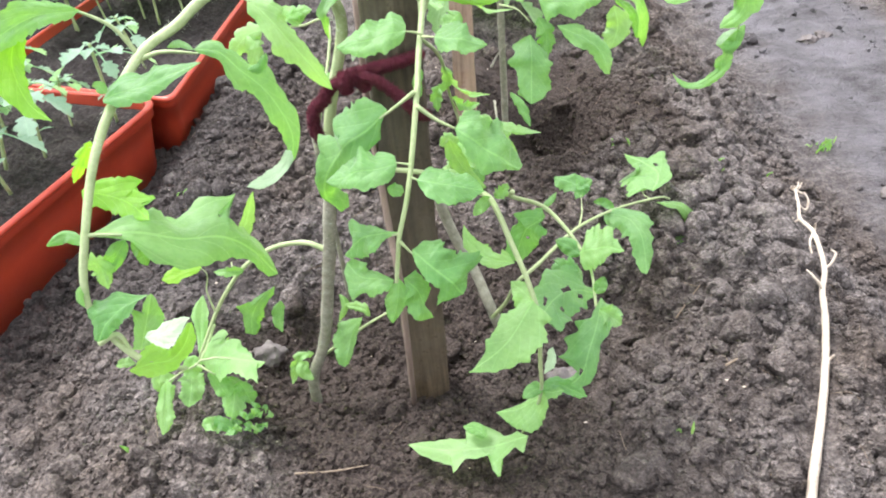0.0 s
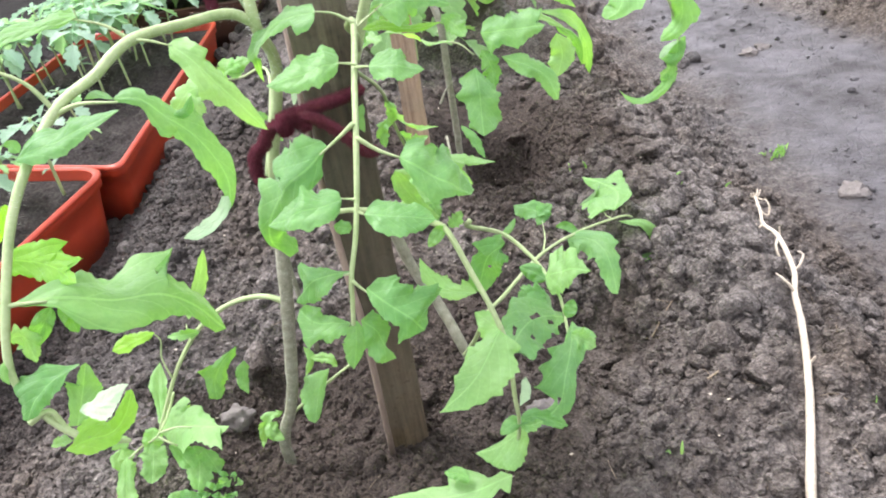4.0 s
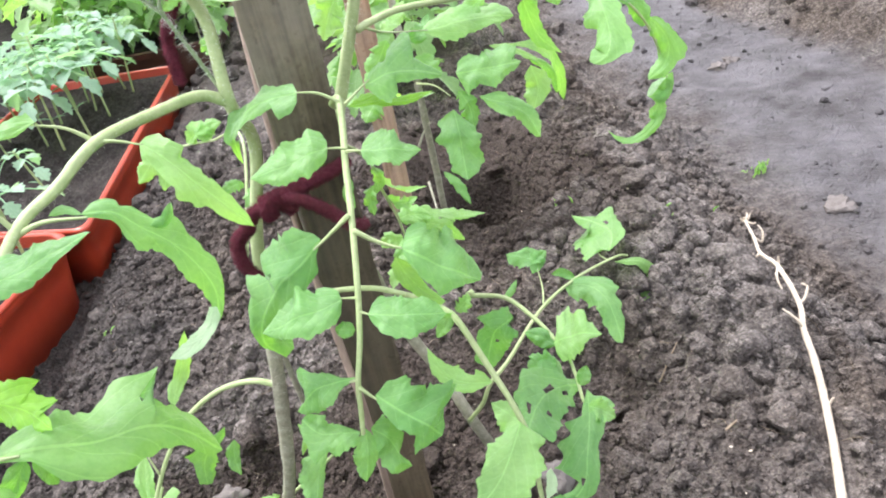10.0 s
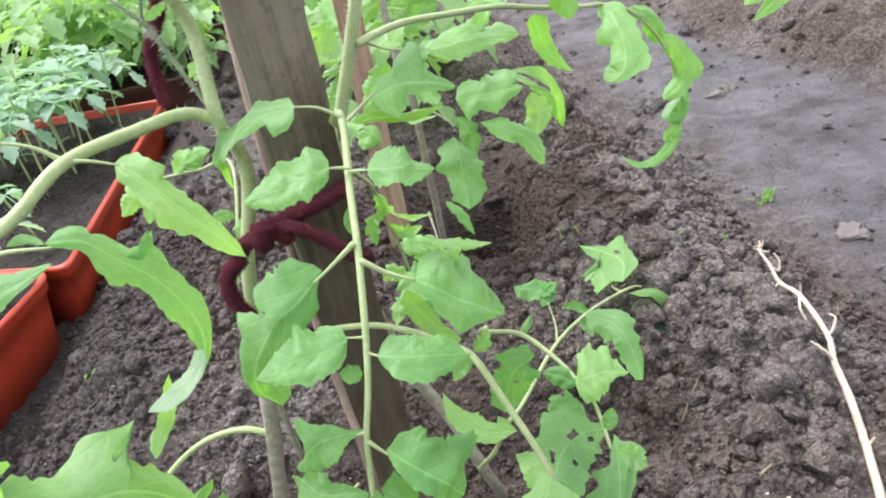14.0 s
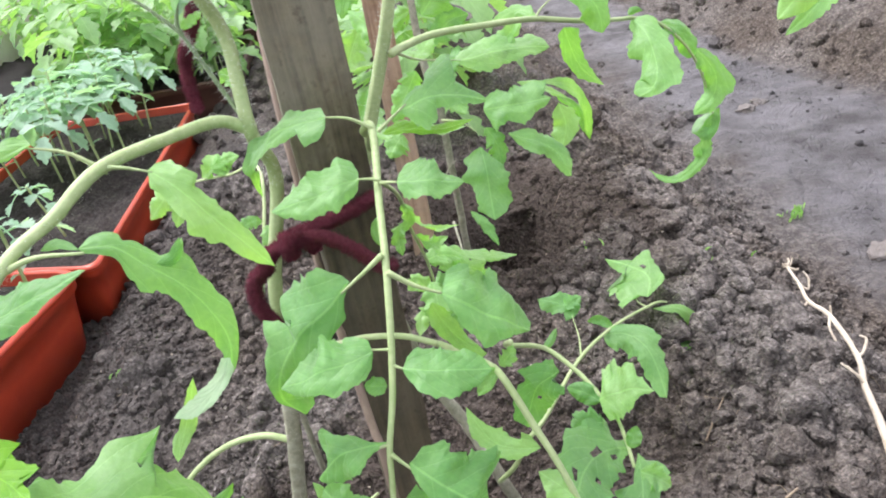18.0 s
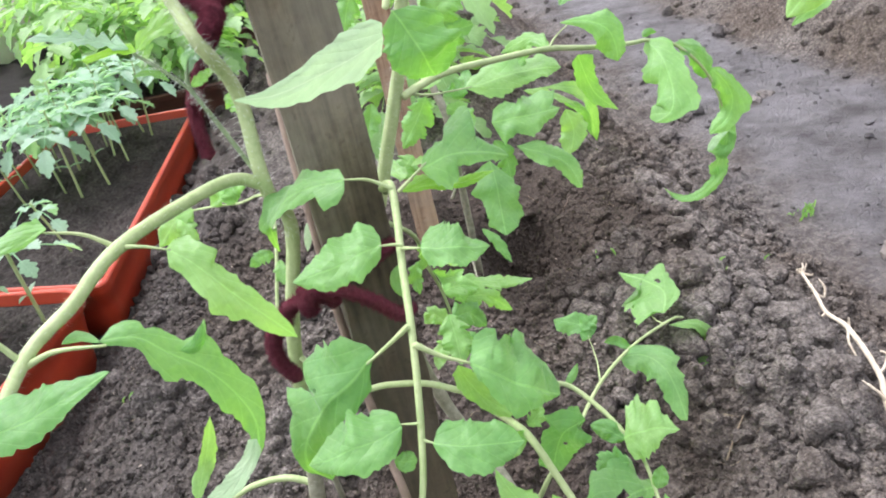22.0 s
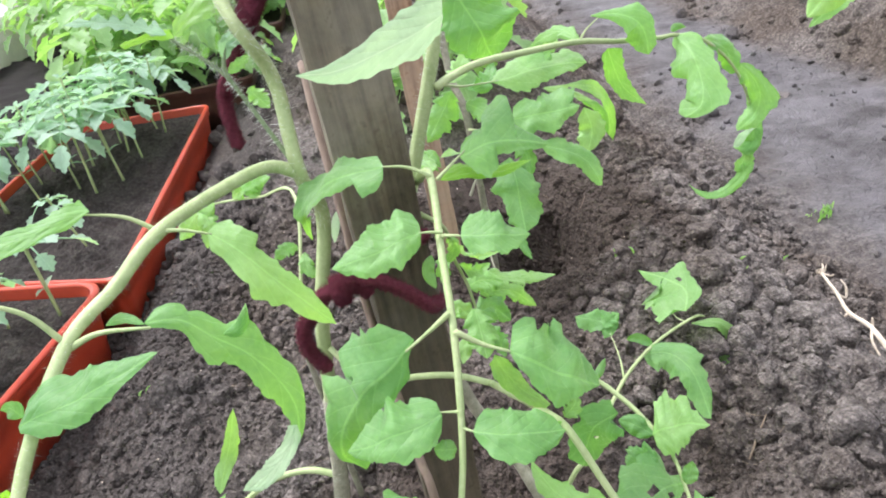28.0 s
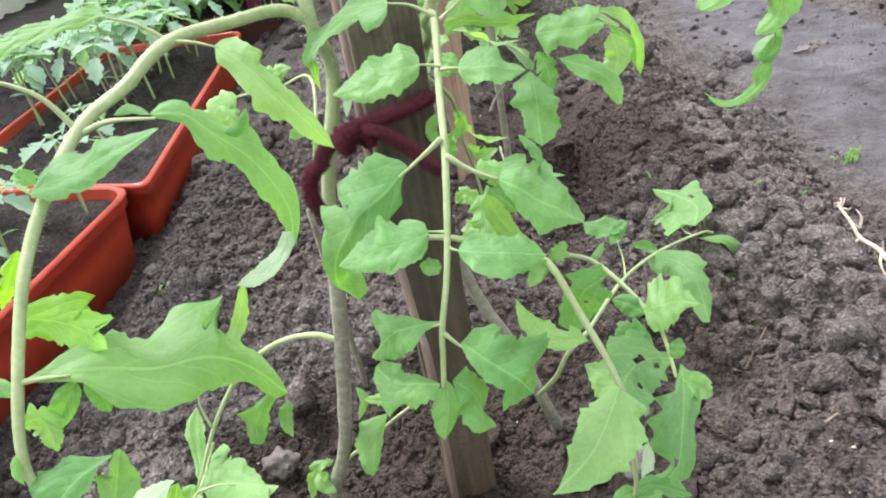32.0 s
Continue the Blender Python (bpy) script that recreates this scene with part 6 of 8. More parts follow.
leaf(far_sprig, [(0.1143, 0.6613, 0.1876), (0.1140, 0.6703, 0.1934), (0.1038, 0.6781, 0.1957), (0.0879, 0.6839, 0.2003)], 0.0238, (-0.07, -0.44, 0.89), "lobed", LEAF, -0.10, 0.06, 120, "", (((-0.02, 7.0), (0.57, 10.5), (0.89, 10.9)), ((0.19, 7.7), (0.35, 12.3), (0.53, 12.9), (0.78, 6.3))))
leaf(far_sprig, [(0.1088, 0.6676, 0.1937), (0.1184, 0.6737, 0.1960), (0.1263, 0.6761, 0.1987)], 0.0186, (-0.12, -0.57, 0.81), "lobed", LEAF, 0.10, 0.12, 121)
stalk("leaflet_stalk", far_sprig, STEM, [(0.1897, 0.6806, 0.1667), (0.1863, 0.6916, 0.1649), (0.1860, 0.7038, 0.1645)], 0.0008, 0.0003, 6, 5)
leaf(far_sprig, [(0.1959, 0.6930, 0.1682), (0.2059, 0.7147, 0.1742), (0.1999, 0.7406, 0.1729), (0.1827, 0.7795, 0.1656)], 0.0632, (-0.17, -0.50, 0.85), "lobed", PALE_LEAF, -0.10, 0.06, 122, "", (((0.0, 9.7), (-0.03, 18.1), (-0.17, 24.6), (0.66, 36.6), (0.52, 17.3), (0.63, 11.1), (0.82, 8.1)), ((0.16, 9.2), (0.24, 14.1), (0.4, 16.5), (0.64, 26.6), (0.64, 9.2), (0.79, 2.9))), ((0.45, 0.3, 0.035), (0.6, -0.2, 0.02)))
leaf(far_sprig, [(0.1438, 0.6403, 0.1831), (0.1338, 0.6494, 0.1875), (0.1243, 0.6536, 0.1855)], 0.0087, (-0.18, -0.82, 0.55), "oval", LEAF, 0.10, 0.12, 125)
leaf(far_sprig, [(0.1303, 0.6299, 0.1862), (0.1500, 0.6234, 0.1862), (0.1603, 0.6063, 0.1827), (0.1631, 0.5891, 0.1709), (0.1630, 0.5699, 0.1549)], 0.0331, (-0.13, -0.39, 0.91), "lance", LEAF, -0.22, 0.06, 126, "", (((0.05, 5.1), (0.15, 10.1), (0.27, 16.7), (0.35, 16.3), (0.47, 16.7), (0.51, 9.9), (0.6, 11.9), (0.66, 8.4), (0.75, 7.6), (0.92, 3.2)), ((0.03, 8.6), (0.12, 16.4), (0.17, 13.7), (0.44, 15.9), (0.48, 12.2), (0.62, 11.5), (0.73, 11.0), (0.87, 9.6), (0.98, 5.2))))
leaf(far_sprig, [(0.1988, 0.6875, 0.1573), (0.2258, 0.6891, 0.1490), (0.2385, 0.6840, 0.1339), (0.2345, 0.6750, 0.1219), (0.2195, 0.6673, 0.1129)], 0.0150, (-0.41, -0.27, 0.87), "oval", PALE_LEAF, -0.20, 0.06, 127, "", (((0.3, 5.8), (0.49, 5.6), (0.65, 4.6), (0.84, 5.1)), ((0.18, 5.2), (0.49, 7.0), (0.72, 8.0), (0.91, 9.2))))
# second stem, right of the stake, with an arching leaf
stalk("stem", plant, GREY_STEM, [(0.0360, 0.5720, 0.0400), (0.0143, 0.5463, 0.1340), (-0.0018, 0.5685, 0.1732), (-0.0205, 0.5832, 0.2107), (-0.0360, 0.5900, 0.2700), (-0.0460, 0.5880, 0.3300), (-0.0430, 0.5780, 0.3900), (-0.0328, 0.5584, 0.4185)], 0.0050, 0.0047, rough=0.05, label="grey lower stem behind the stake")
stalk("stem", plant, STEM, [(-0.0329, 0.5583, 0.4182), (-0.0228, 0.5633, 0.4427), (-0.0084, 0.5701, 0.4769), (0.0020, 0.5733, 0.5045), (0.0108, 0.5803, 0.5397), (0.0215, 0.5797, 0.5818)], 0.0044, 0.0037, 9, 8, 0.02)
hairs(plant, [(-0.0329, 0.5583, 0.4182), (-0.0228, 0.5633, 0.4427), (-0.0084, 0.5701, 0.4769), (0.0020, 0.5733, 0.5045), (0.0108, 0.5803, 0.5397), (0.0215, 0.5797, 0.5818)], 0.0043, 0.0037, 420, 0.0036, 5, None, 0.00008)
arch = stalk("leaf_stalk", plant, STEM, [(-0.0027, 0.5656, 0.4788), (0.0061, 0.5742, 0.4795), (0.0272, 0.5895, 0.4795), (0.0615, 0.6052, 0.4747), (0.0990, 0.6252, 0.4673), (0.1343, 0.6429, 0.4553), (0.1684, 0.6615, 0.4455), (0.1865, 0.6711, 0.4410), (0.2096, 0.6721, 0.4303), (0.2342, 0.6746, 0.4003), (0.2544, 0.6838, 0.3510), (0.2549, 0.6887, 0.3165)], 0.0026, 0.0008, 8, 6, 0.02, "arching leaf stalk")
stalk("leaflet_stalk", arch, STEM, [(0.0997, 0.6251, 0.4671), (0.1065, 0.6303, 0.4724), (0.1175, 0.6365, 0.4770)], 0.0010, 0.0003, 6, 5)
leaf(arch, [(0.1128, 0.6383, 0.4787), (0.1290, 0.6324, 0.4777), (0.1406, 0.6257, 0.4708), (0.1441, 0.6219, 0.4604), (0.1445, 0.6200, 0.4494)], 0.0257, (-0.34, -0.56, 0.76), "lobed", LEAF, -0.22, 0.06, 128, "", (((0.18, 3.4), (0.35, 6.0), (0.49, 13.1), (0.68, 8.1), (0.89, 5.7)), ((0.18, 3.6), (0.37, 6.3), (0.75, 12.6), (0.93, 9.3))))
leaf(arch, [(0.1010, 0.6301, 0.4656), (0.0941, 0.6489, 0.4701), (0.0748, 0.6654, 0.4598)], 0.0130, (-0.11, -0.71, 0.69), "lobed", PALE_LEAF, 0.10, 0.12, 130)
leaf(arch, [(0.1236, 0.6412, 0.4530), (0.1289, 0.6452, 0.4346), (0.1373, 0.6475, 0.4171), (0.1524, 0.6501, 0.4023)], 0.0197, (0.06, -0.88, 0.48), "lobed", PALE_LEAF, 0.00, 0.06, 131, "", (((0.13, 11.6), (0.38, 7.9), (0.77, 4.8)), ((0.03, 6.6), (0.37, 8.1), (0.65, 6.5))))
leaf(arch, [(0.1818, 0.6728, 0.4445), (0.1878, 0.6741, 0.4467), (0.1936, 0.6733, 0.4448)], 0.0057, (-0.36, -0.89, 0.28), "tiny", LEAF, 0.10, 0.12, 134)
leaf(arch, [(0.1843, 0.6716, 0.4415), (0.1882, 0.6544, 0.4336), (0.1874, 0.6380, 0.4223), (0.1846, 0.6257, 0.4109), (0.1794, 0.6214, 0.4024), (0.1704, 0.6252, 0.3964)], 0.0373, (-0.45, -0.57, 0.69), "lobed", LEAF, -0.22, 0.06, 135, "", (((0.08, 9.4), (0.2, 11.7), (0.33, 12.7), (0.49, 13.7), (0.64, 15.2), (0.71, 18.1), (0.78, 17.3), (0.8, 12.1), (0.87, 6.3)), ((0.04, 5.0), (0.16, 8.6), (0.27, 15.8), (0.41, 19.2), (0.49, 10.0), (0.62, 10.9), (0.98, 14.2), (1.04, 5.6))))
leaf(arch, [(0.2073, 0.6732, 0.4335), (0.2202, 0.6751, 0.4259), (0.2293, 0.6757, 0.4133), (0.2323, 0.6748, 0.4000)], 0.0225, (-0.11, -0.58, 0.81), "oval", LEAF, -0.22, 0.06, 136, "", (((0.29, 10.6), (0.46, 12.4), (0.63, 13.3), (0.75, 10.0), (0.99, 3.9)), ((0.18, 6.9), (0.51, 9.2), (0.88, 7.0), (0.99, 3.0))))
leaf(arch, [(0.2370, 0.6776, 0.4057), (0.2485, 0.6772, 0.3924), (0.2535, 0.6748, 0.3776), (0.2482, 0.6723, 0.3640), (0.2339, 0.6726, 0.3524)], 0.0270, (-0.16, -0.60, 0.78), "lobed", LEAF, -0.22, 0.06, 137, "", (((0.13, 7.0), (0.29, 8.7), (0.42, 10.5), (0.53, 14.7), (0.59, 14.7), (0.65, 9.2), (0.72, 8.5), (0.85, 7.0)), ((0.06, 6.2), (0.16, 12.3), (0.31, 7.5), (0.53, 9.4), (0.82, 8.8), (0.97, 4.1))))
leaf(arch, [(0.2602, 0.6834, 0.3499), (0.2554, 0.6829, 0.3399), (0.2486, 0.6827, 0.3339), (0.2370, 0.6852, 0.3322)], 0.0182, (-0.35, -0.66, 0.66), "lobed", LEAF, -0.20, 0.06, 138, "", (((0.28, 4.4), (0.58, 8.7), (0.71, 9.3)), ((0.15, 5.5), (0.34, 8.9), (0.84, 7.6))))
leaf(arch, [(0.2427, 0.6803, 0.3180), (0.2429, 0.6780, 0.3103), (0.2345, 0.6772, 0.3022), (0.2234, 0.6783, 0.2966), (0.2116, 0.6821, 0.2955), (0.2013, 0.6922, 0.3034)], 0.0169, (-0.16, -0.62, 0.77), "oval", LEAF, 0.00, 0.06, 139, "curled leaf tip hanging as a hook", (((0.05, 11.0), (0.13, 5.2), (0.3, 5.1), (0.48, 5.3), (0.65, 3.6), (0.81, 2.8)), ((0.04, 5.9), (0.24, 4.5), (0.37, 4.2), (0.56, 3.2), (0.75, 2.7), (0.9, 0.2))))
leaf(arch, [(0.2536, 0.6843, 0.3459), (0.2526, 0.6827, 0.3354), (0.2481, 0.6824, 0.3273), (0.2434, 0.6817, 0.3172), (0.2406, 0.6808, 0.3087)], 0.0164, (-0.16, -0.62, 0.77), "lobed", PALE_LEAF, 0.10, 0.06, 310, "twisted narrow part of the leaf", (((0.03, 7.3), (0.28, 5.7), (0.53, 4.4), (0.62, 8.8), (0.88, 3.8)), ((0.16, 7.6), (0.47, 6.7), (0.64, 1.8), (0.81, 6.3), (0.95, 4.2))))
leaf(arch, [(0.2530, 0.6812, 0.3466), (0.2444, 0.6823, 0.3419), (0.2358, 0.6818, 0.3335)], 0.0072, (-0.16, -0.62, 0.77), "lobed", UNDER_LEAF, 0.00, 0.06, 311, "pale turned-over leaf edge", (((0.18, 1.2), (0.55, 3.6), (0.88, 3.2)), ((0.19, 2.7), (0.53, 3.6), (0.88, 2.0))))
leaf(plant, [(0.0468, 0.6846, 0.4340), (0.0740, 0.7013, 0.4292), (0.1046, 0.7190, 0.4246), (0.1348, 0.7342, 0.4151)], 0.0382, (-0.10, -0.60, 0.79), "lobed", PALE_LEAF, -0.20, 0.06, 140, "", (((0.18, 13.9), (0.43, 22.7), (0.53, 18.2), (0.68, 19.0), (0.95, 21.9), (1.02, 11.6)), ((0.09, 8.3), (0.28, 15.5), (0.41, 12.3), (0.53, 10.5), (0.8, 8.6))))
stalk("leaflet_stalk", plant, STEM, [(-0.0002, 0.5711, 0.4783), (0.0169, 0.6176, 0.4583), (0.0522, 0.6850, 0.4337)], 0.0011, 0.0004, 6, 5)
leaf(plant, [(0.0186, 0.7129, 0.4248), (0.0075, 0.7149, 0.4074), (-0.0086, 0.7147, 0.3861)], 0.0263, (-0.03, -0.90, 0.43), "lobed", LEAF, 0.10, 0.12, 141)
shoot = stalk("leaf_stalk", plant, STEM, [(-0.0300, 0.5300, 0.4200), (-0.0167, 0.5504, 0.3950), (-0.0131, 0.5844, 0.3513), (-0.0068, 0.6004, 0.3161), (-0.0032, 0.6052, 0.2812)], 0.0015, 0.0010, 6, 6, 0.02, "thin yellow-green shoot")
leaf(shoot, [(-0.0161, 0.5641, 0.3778), (-0.0088, 0.5772, 0.3590), (0.0046, 0.5922, 0.3434), (0.0215, 0.6013, 0.3379)], 0.0094, (0.06, -0.49, 0.87), "lobed", PALE_LEAF, 0.30, 0.20, 142)
leaf(shoot, [(-0.0109, 0.5825, 0.3474), (-0.0014, 0.5877, 0.3349), (0.0120, 0.5981, 0.3325)], 0.0125, (0.04, -0.60, 0.80), "lobed", PALE_LEAF, 0.20, 0.20, 143)
leaf(shoot, [(-0.0163, 0.5691, 0.3655), (-0.0225, 0.5652, 0.3583), (-0.0226, 0.5591, 0.3465)], 0.0118, (0.06, -0.68, 0.73), "lobed", LEAF, 0.20, 0.20, 144)
leaf(shoot, [(-0.0072, 0.5933, 0.2803), (-0.0176, 0.5811, 0.2791), (-0.0237, 0.5708, 0.2704)], 0.0153, (0.03, -0.67, 0.74), "lobed", PALE_LEAF, 0.10, 0.20, 145)
leaf(shoot, [(-0.0052, 0.5932, 0.2799), (0.0058, 0.5895, 0.2720), (0.0087, 0.5785, 0.2613)], 0.0171, (-0.01, -0.67, 0.74), "lobed", LEAF, 0.10, 0.20, 146)
leaf(plant, [(-0.0083, 0.5793, 0.4291), (0.0074, 0.6169, 0.4134), (0.0253, 0.6514, 0.3917), (0.0510, 0.6905, 0.3786)], 0.0097, (0.05, -0.51, 0.86), "lance", PALE_LEAF, 0.30, 0.20, 147)
leaf(plant, [(-0.0132, 0.5764, 0.4236), (-0.0178, 0.5971, 0.4206), (-0.0184, 0.6193, 0.4200)], 0.0118, (0.07, -0.71, 0.70), "lobed", PALE_LEAF, 0.20, 0.20, 148)
leaf(plant, [(0.0152, 0.6968, 0.4374), (0.0270, 0.7197, 0.4374), (0.0415, 0.7470, 0.4458)], 0.0192, (-0.02, -0.83, 0.56), "lobed", PALE_LEAF, 0.20, 0.20, 149)
leaf(plant, [(0.0345, 0.7313, 0.4156), (0.0507, 0.7432, 0.4157), (0.0623, 0.7600, 0.4258)], 0.0176, (-0.05, -0.82, 0.57), "lobed", LEAF, 0.20, 0.20, 150)
leaf(plant, [(0.0692, 0.7127, 0.4208), (0.0798, 0.7162, 0.4268), (0.0999, 0.7310, 0.4325), (0.1169, 0.7481, 0.4426)], 0.0194, (-0.11, -0.76, 0.64), "lobed", PALE_LEAF, 0.20, 0.20, 151)
leaf(shoot, [(-0.0077, 0.6189, 0.3085), (0.0193, 0.6355, 0.2951), (0.0428, 0.6504, 0.2785), (0.0720, 0.6661, 0.2632)], 0.0175, (-0.00, -0.52, 0.85), "lobed", PALE_LEAF, 0.10, 0.12, 152)
leaf(shoot, [(0.0007, 0.6138, 0.2979), (0.0253, 0.6258, 0.2866), (0.0457, 0.6308, 0.2620)], 0.0187, (-0.02, -0.64, 0.77), "lobed", PALE_LEAF, 0.10, 0.12, 153)
leaf(shoot, [(-0.0066, 0.6088, 0.3106), (0.0071, 0.6183, 0.3063), (0.0220, 0.6248, 0.2960)], 0.0238, (0.01, -0.66, 0.75), "lobed", PALE_LEAF, 0.10, 0.12, 154)
leaf(shoot, [(-0.0060, 0.5968, 0.2981), (-0.0056, 0.5809, 0.2890), (-0.0062, 0.5632, 0.2763)], 0.0272, (-0.01, -0.74, 0.67), "lobed", PALE_LEAF, 0.10, 0.12, 155)
leaf(shoot, [(-0.0047, 0.5990, 0.2912), (0.0090, 0.6083, 0.2866), (0.0205, 0.6067, 0.2716)], 0.0238, (0.01, -0.63, 0.78), "lobed", LEAF, 0.10, 0.12, 156)
leaf(shoot, [(-0.0096, 0.5973, 0.2884), (-0.0161, 0.6017, 0.2973), (-0.0256, 0.5994, 0.2935)], 0.0156, (0.05, -0.64, 0.77), "lobed", PALE_LEAF, 0.10, 0.12, 157)
leaf(shoot, [(-0.0160, 0.5567, 0.3853), (-0.0128, 0.5619, 0.3732), (-0.0196, 0.5658, 0.3594)], 0.0102, (0.02, -0.76, 0.65), "lobed", PALE_LEAF, 0.10, 0.12, 158)
leaf(shoot, [(-0.0285, 0.5005, 0.4082), (-0.0322, 0.4965, 0.4005), (-0.0304, 0.4920, 0.3917)], 0.0074, (0.07, -0.74, 0.67), "oval", LEAF, 0.10, 0.12, 159)
# hairy side shoot on the left stem
side = stalk("side_shoot", plant, SHOOT, [(-0.0874, 0.5095, 0.4776), (-0.0956, 0.5150, 0.4975), (-0.1021, 0.5193, 0.5128), (-0.1068, 0.5220, 0.5228), (-0.1134, 0.5236, 0.5308), (-0.1203, 0.5259, 0.5378), (-0.1273, 0.5277, 0.5440)], 0.0013, 0.0008, 7, 6, 0.02, "green side shoot with white hairs")
hairs(side, [(-0.0874, 0.5095, 0.4776), (-0.0956, 0.5150, 0.4975), (-0.1021, 0.5193, 0.5128), (-0.1068, 0.5220, 0.5228), (-0.1134, 0.5236, 0.5308), (-0.1203, 0.5259, 0.5378), (-0.1273, 0.5277, 0.5440)], 0.0013, 0.0008, 420, 0.0046, 6, None, 0.00007)
stalk("side_shoot", side, SHOOT, [(-0.1055, 0.5210, 0.5208), (-0.1065, 0.5226, 0.5261), (-0.1046, 0.5248, 0.5325), (-0.1018, 0.5263, 0.5373)], 0.0014, 0.0007)
leaf(side, [(-0.1280, 0.5254, 0.5472), (-0.1362, 0.5273, 0.5516), (-0.1468, 0.5289, 0.5554), (-0.1603, 0.5302, 0.5590), (-0.1734, 0.5306, 0.5608)], 0.0111, (0.30, -0.72, 0.62), "lance", BLUE_LEAF, 0.10, 0.06, 160, "", (((0.13, 3.5), (0.21, 1.5), (0.29, 4.4), (0.38, 1.9), (0.47, 4.4), (0.56, 1.4), (0.67, 3.7), (0.75, 1.6), (0.89, 1.7)), ((0.17, 5.9), (0.19, 1.5), (0.28, 6.2), (0.32, 1.6), (0.41, 6.7), (0.44, 1.6), (0.54, 5.8), (0.58, 1.7), (0.68, 5.2), (0.75, 1.3), (0.86, 3.5))))
leaf(side, [(-0.1251, 0.5257, 0.5451), (-0.1332, 0.5265, 0.5472), (-0.1418, 0.5262, 0.5473), (-0.1511, 0.5257, 0.5471)], 0.0073, (0.30, -0.72, 0.62), "lobed", LIT_YELLOW_LEAF, 0.10, 0.06, 161, "", (((0.2, 2.2), (0.43, 1.4), (0.69, 1.9), (0.92, 2.5)), ((0.11, 4.8), (0.33, 3.2), (0.58, 2.1), (0.86, 1.5))))
leaf(side, [(-0.1263, 0.5292, 0.5446), (-0.1192, 0.5319, 0.5494), (-0.1105, 0.5342, 0.5531), (-0.0994, 0.5360, 0.5559)], 0.0128, (0.30, -0.72, 0.62), "lobed", PALE_LEAF, 0.10, 0.06, 162, "", (((0.21, 4.7), (0.37, 3.6), (0.53, 6.0), (0.72, 6.6), (0.96, 6.1)), ((0.13, 3.2), (0.31, 2.7), (0.6, 5.6), (0.92, 6.2))))
leaf(side, [(-0.1142, 0.5215, 0.5289), (-0.1199, 0.5236, 0.5334), (-0.1253, 0.5242, 0.5349), (-0.1306, 0.5238, 0.5347)], 0.0044, (0.30, -0.72, 0.62), "lobed", LEAF, 0.10, 0.06, 163, "", (((0.3, 1.6), (0.63, 1.7), (0.88, 1.2)), ((0.32, 2.7), (0.57, 1.6), (0.81, 1.0))))
leaf(side, [(-0.1232, 0.5271, 0.5404), (-0.1206, 0.5291, 0.5440), (-0.1169, 0.5304, 0.5464)], 0.0045, (0.32, -0.84, 0.43), "tiny", LEAF, 0.10, 0.12, 165)
leaf(side, [(-0.1154, 0.5242, 0.5320), (-0.1134, 0.5262, 0.5357), (-0.1143, 0.5281, 0.5395)], 0.0053, (0.30, -0.84, 0.46), "lobed", LEAF, 0.10, 0.12, 166)
leaf(side, [(-0.1048, 0.5235, 0.5299), (-0.1028, 0.5253, 0.5354), (-0.0966, 0.5263, 0.5391), (-0.0879, 0.5269, 0.5395)], 0.0085, (0.26, -0.85, 0.45), "lance", BLUE_LEAF, 0.40, 0.20, 167)
leaf(side, [(-0.1050, 0.5206, 0.5243), (-0.0996, 0.5209, 0.5266), (-0.0923, 0.5218, 0.5301)], 0.0069, (0.27, -0.84, 0.48), "lobed", LEAF, 0.20, 0.20, 168)
leaf(side, [(-0.1048, 0.5249, 0.5325), (-0.1055, 0.5273, 0.5373), (-0.1055, 0.5300, 0.5424)], 0.0053, (0.28, -0.85, 0.45), "lobed", PALE_LEAF, 0.30, 0.20, 169)
leaf(side, [(-0.1035, 0.5254, 0.5335), (-0.0997, 0.5275, 0.5372), (-0.0997, 0.5301, 0.5423)], 0.0048, (0.27, -0.85, 0.45), "lobed", LEAF, 0.30, 0.20, 170)
# leaf hanging close to the camera from above
upper = stalk("leaf_stalk", plant, STEM, [(0.0183, 0.5469, 0.5838), (0.0058, 0.4557, 0.5819), (-0.0028, 0.3925, 0.5797), (-0.0081, 0.3728, 0.5703)], 0.0018, 0.0011, 6, 6)
leaf(upper, [(-0.0109, 0.3669, 0.5635), (-0.0216, 0.3625, 0.5609), (-0.0333, 0.3558, 0.5596), (-0.0444, 0.3509, 0.5592), (-0.0539, 0.3495, 0.5608)], 0.0136, (0.19, -0.98, 0.01), "oval", UNDER_LEAF, -0.10, 0.03, 171, "pale veined underside of a near leaflet", (((0.05, 4.1), (0.22, 6.6), (0.45, 6.0), (0.68, 4.7), (0.87, 2.4)), ((-0.04, 3.8), (0.01, 5.8), (0.17, 7.0), (0.44, 5.6), (0.7, 3.0), (0.86, 1.5))))
leaf(upper, [(-0.0063, 0.3752, 0.5682), (-0.0029, 0.3707, 0.5614), (-0.0004, 0.3693, 0.5545), (0.0020, 0.3726, 0.5472)], 0.0229, (0.07, -0.87, 0.49), "oval", LEAF, -0.10, 0.04, 172, "", (((0.08, 7.4), (0.33, 11.4), (0.93, 13.0), (1.11, 9.4), (1.12, 4.5)), ((0.1, 5.3), (0.33, 9.4), (0.6, 9.9), (0.82, 5.9))))
leaf(plant, [(-0.1667, 0.5449, 0.5929), (-0.1580, 0.5391, 0.5810), (-0.1422, 0.5355, 0.5728)], 0.0167, (0.46, -0.67, 0.59), "oval", LEAF, 0.10, 0.12, 174)
# second plant behind
far_plant = thing("tomato_plant", "green tomato plant with curled leaves behind the stake", "tomato plant")
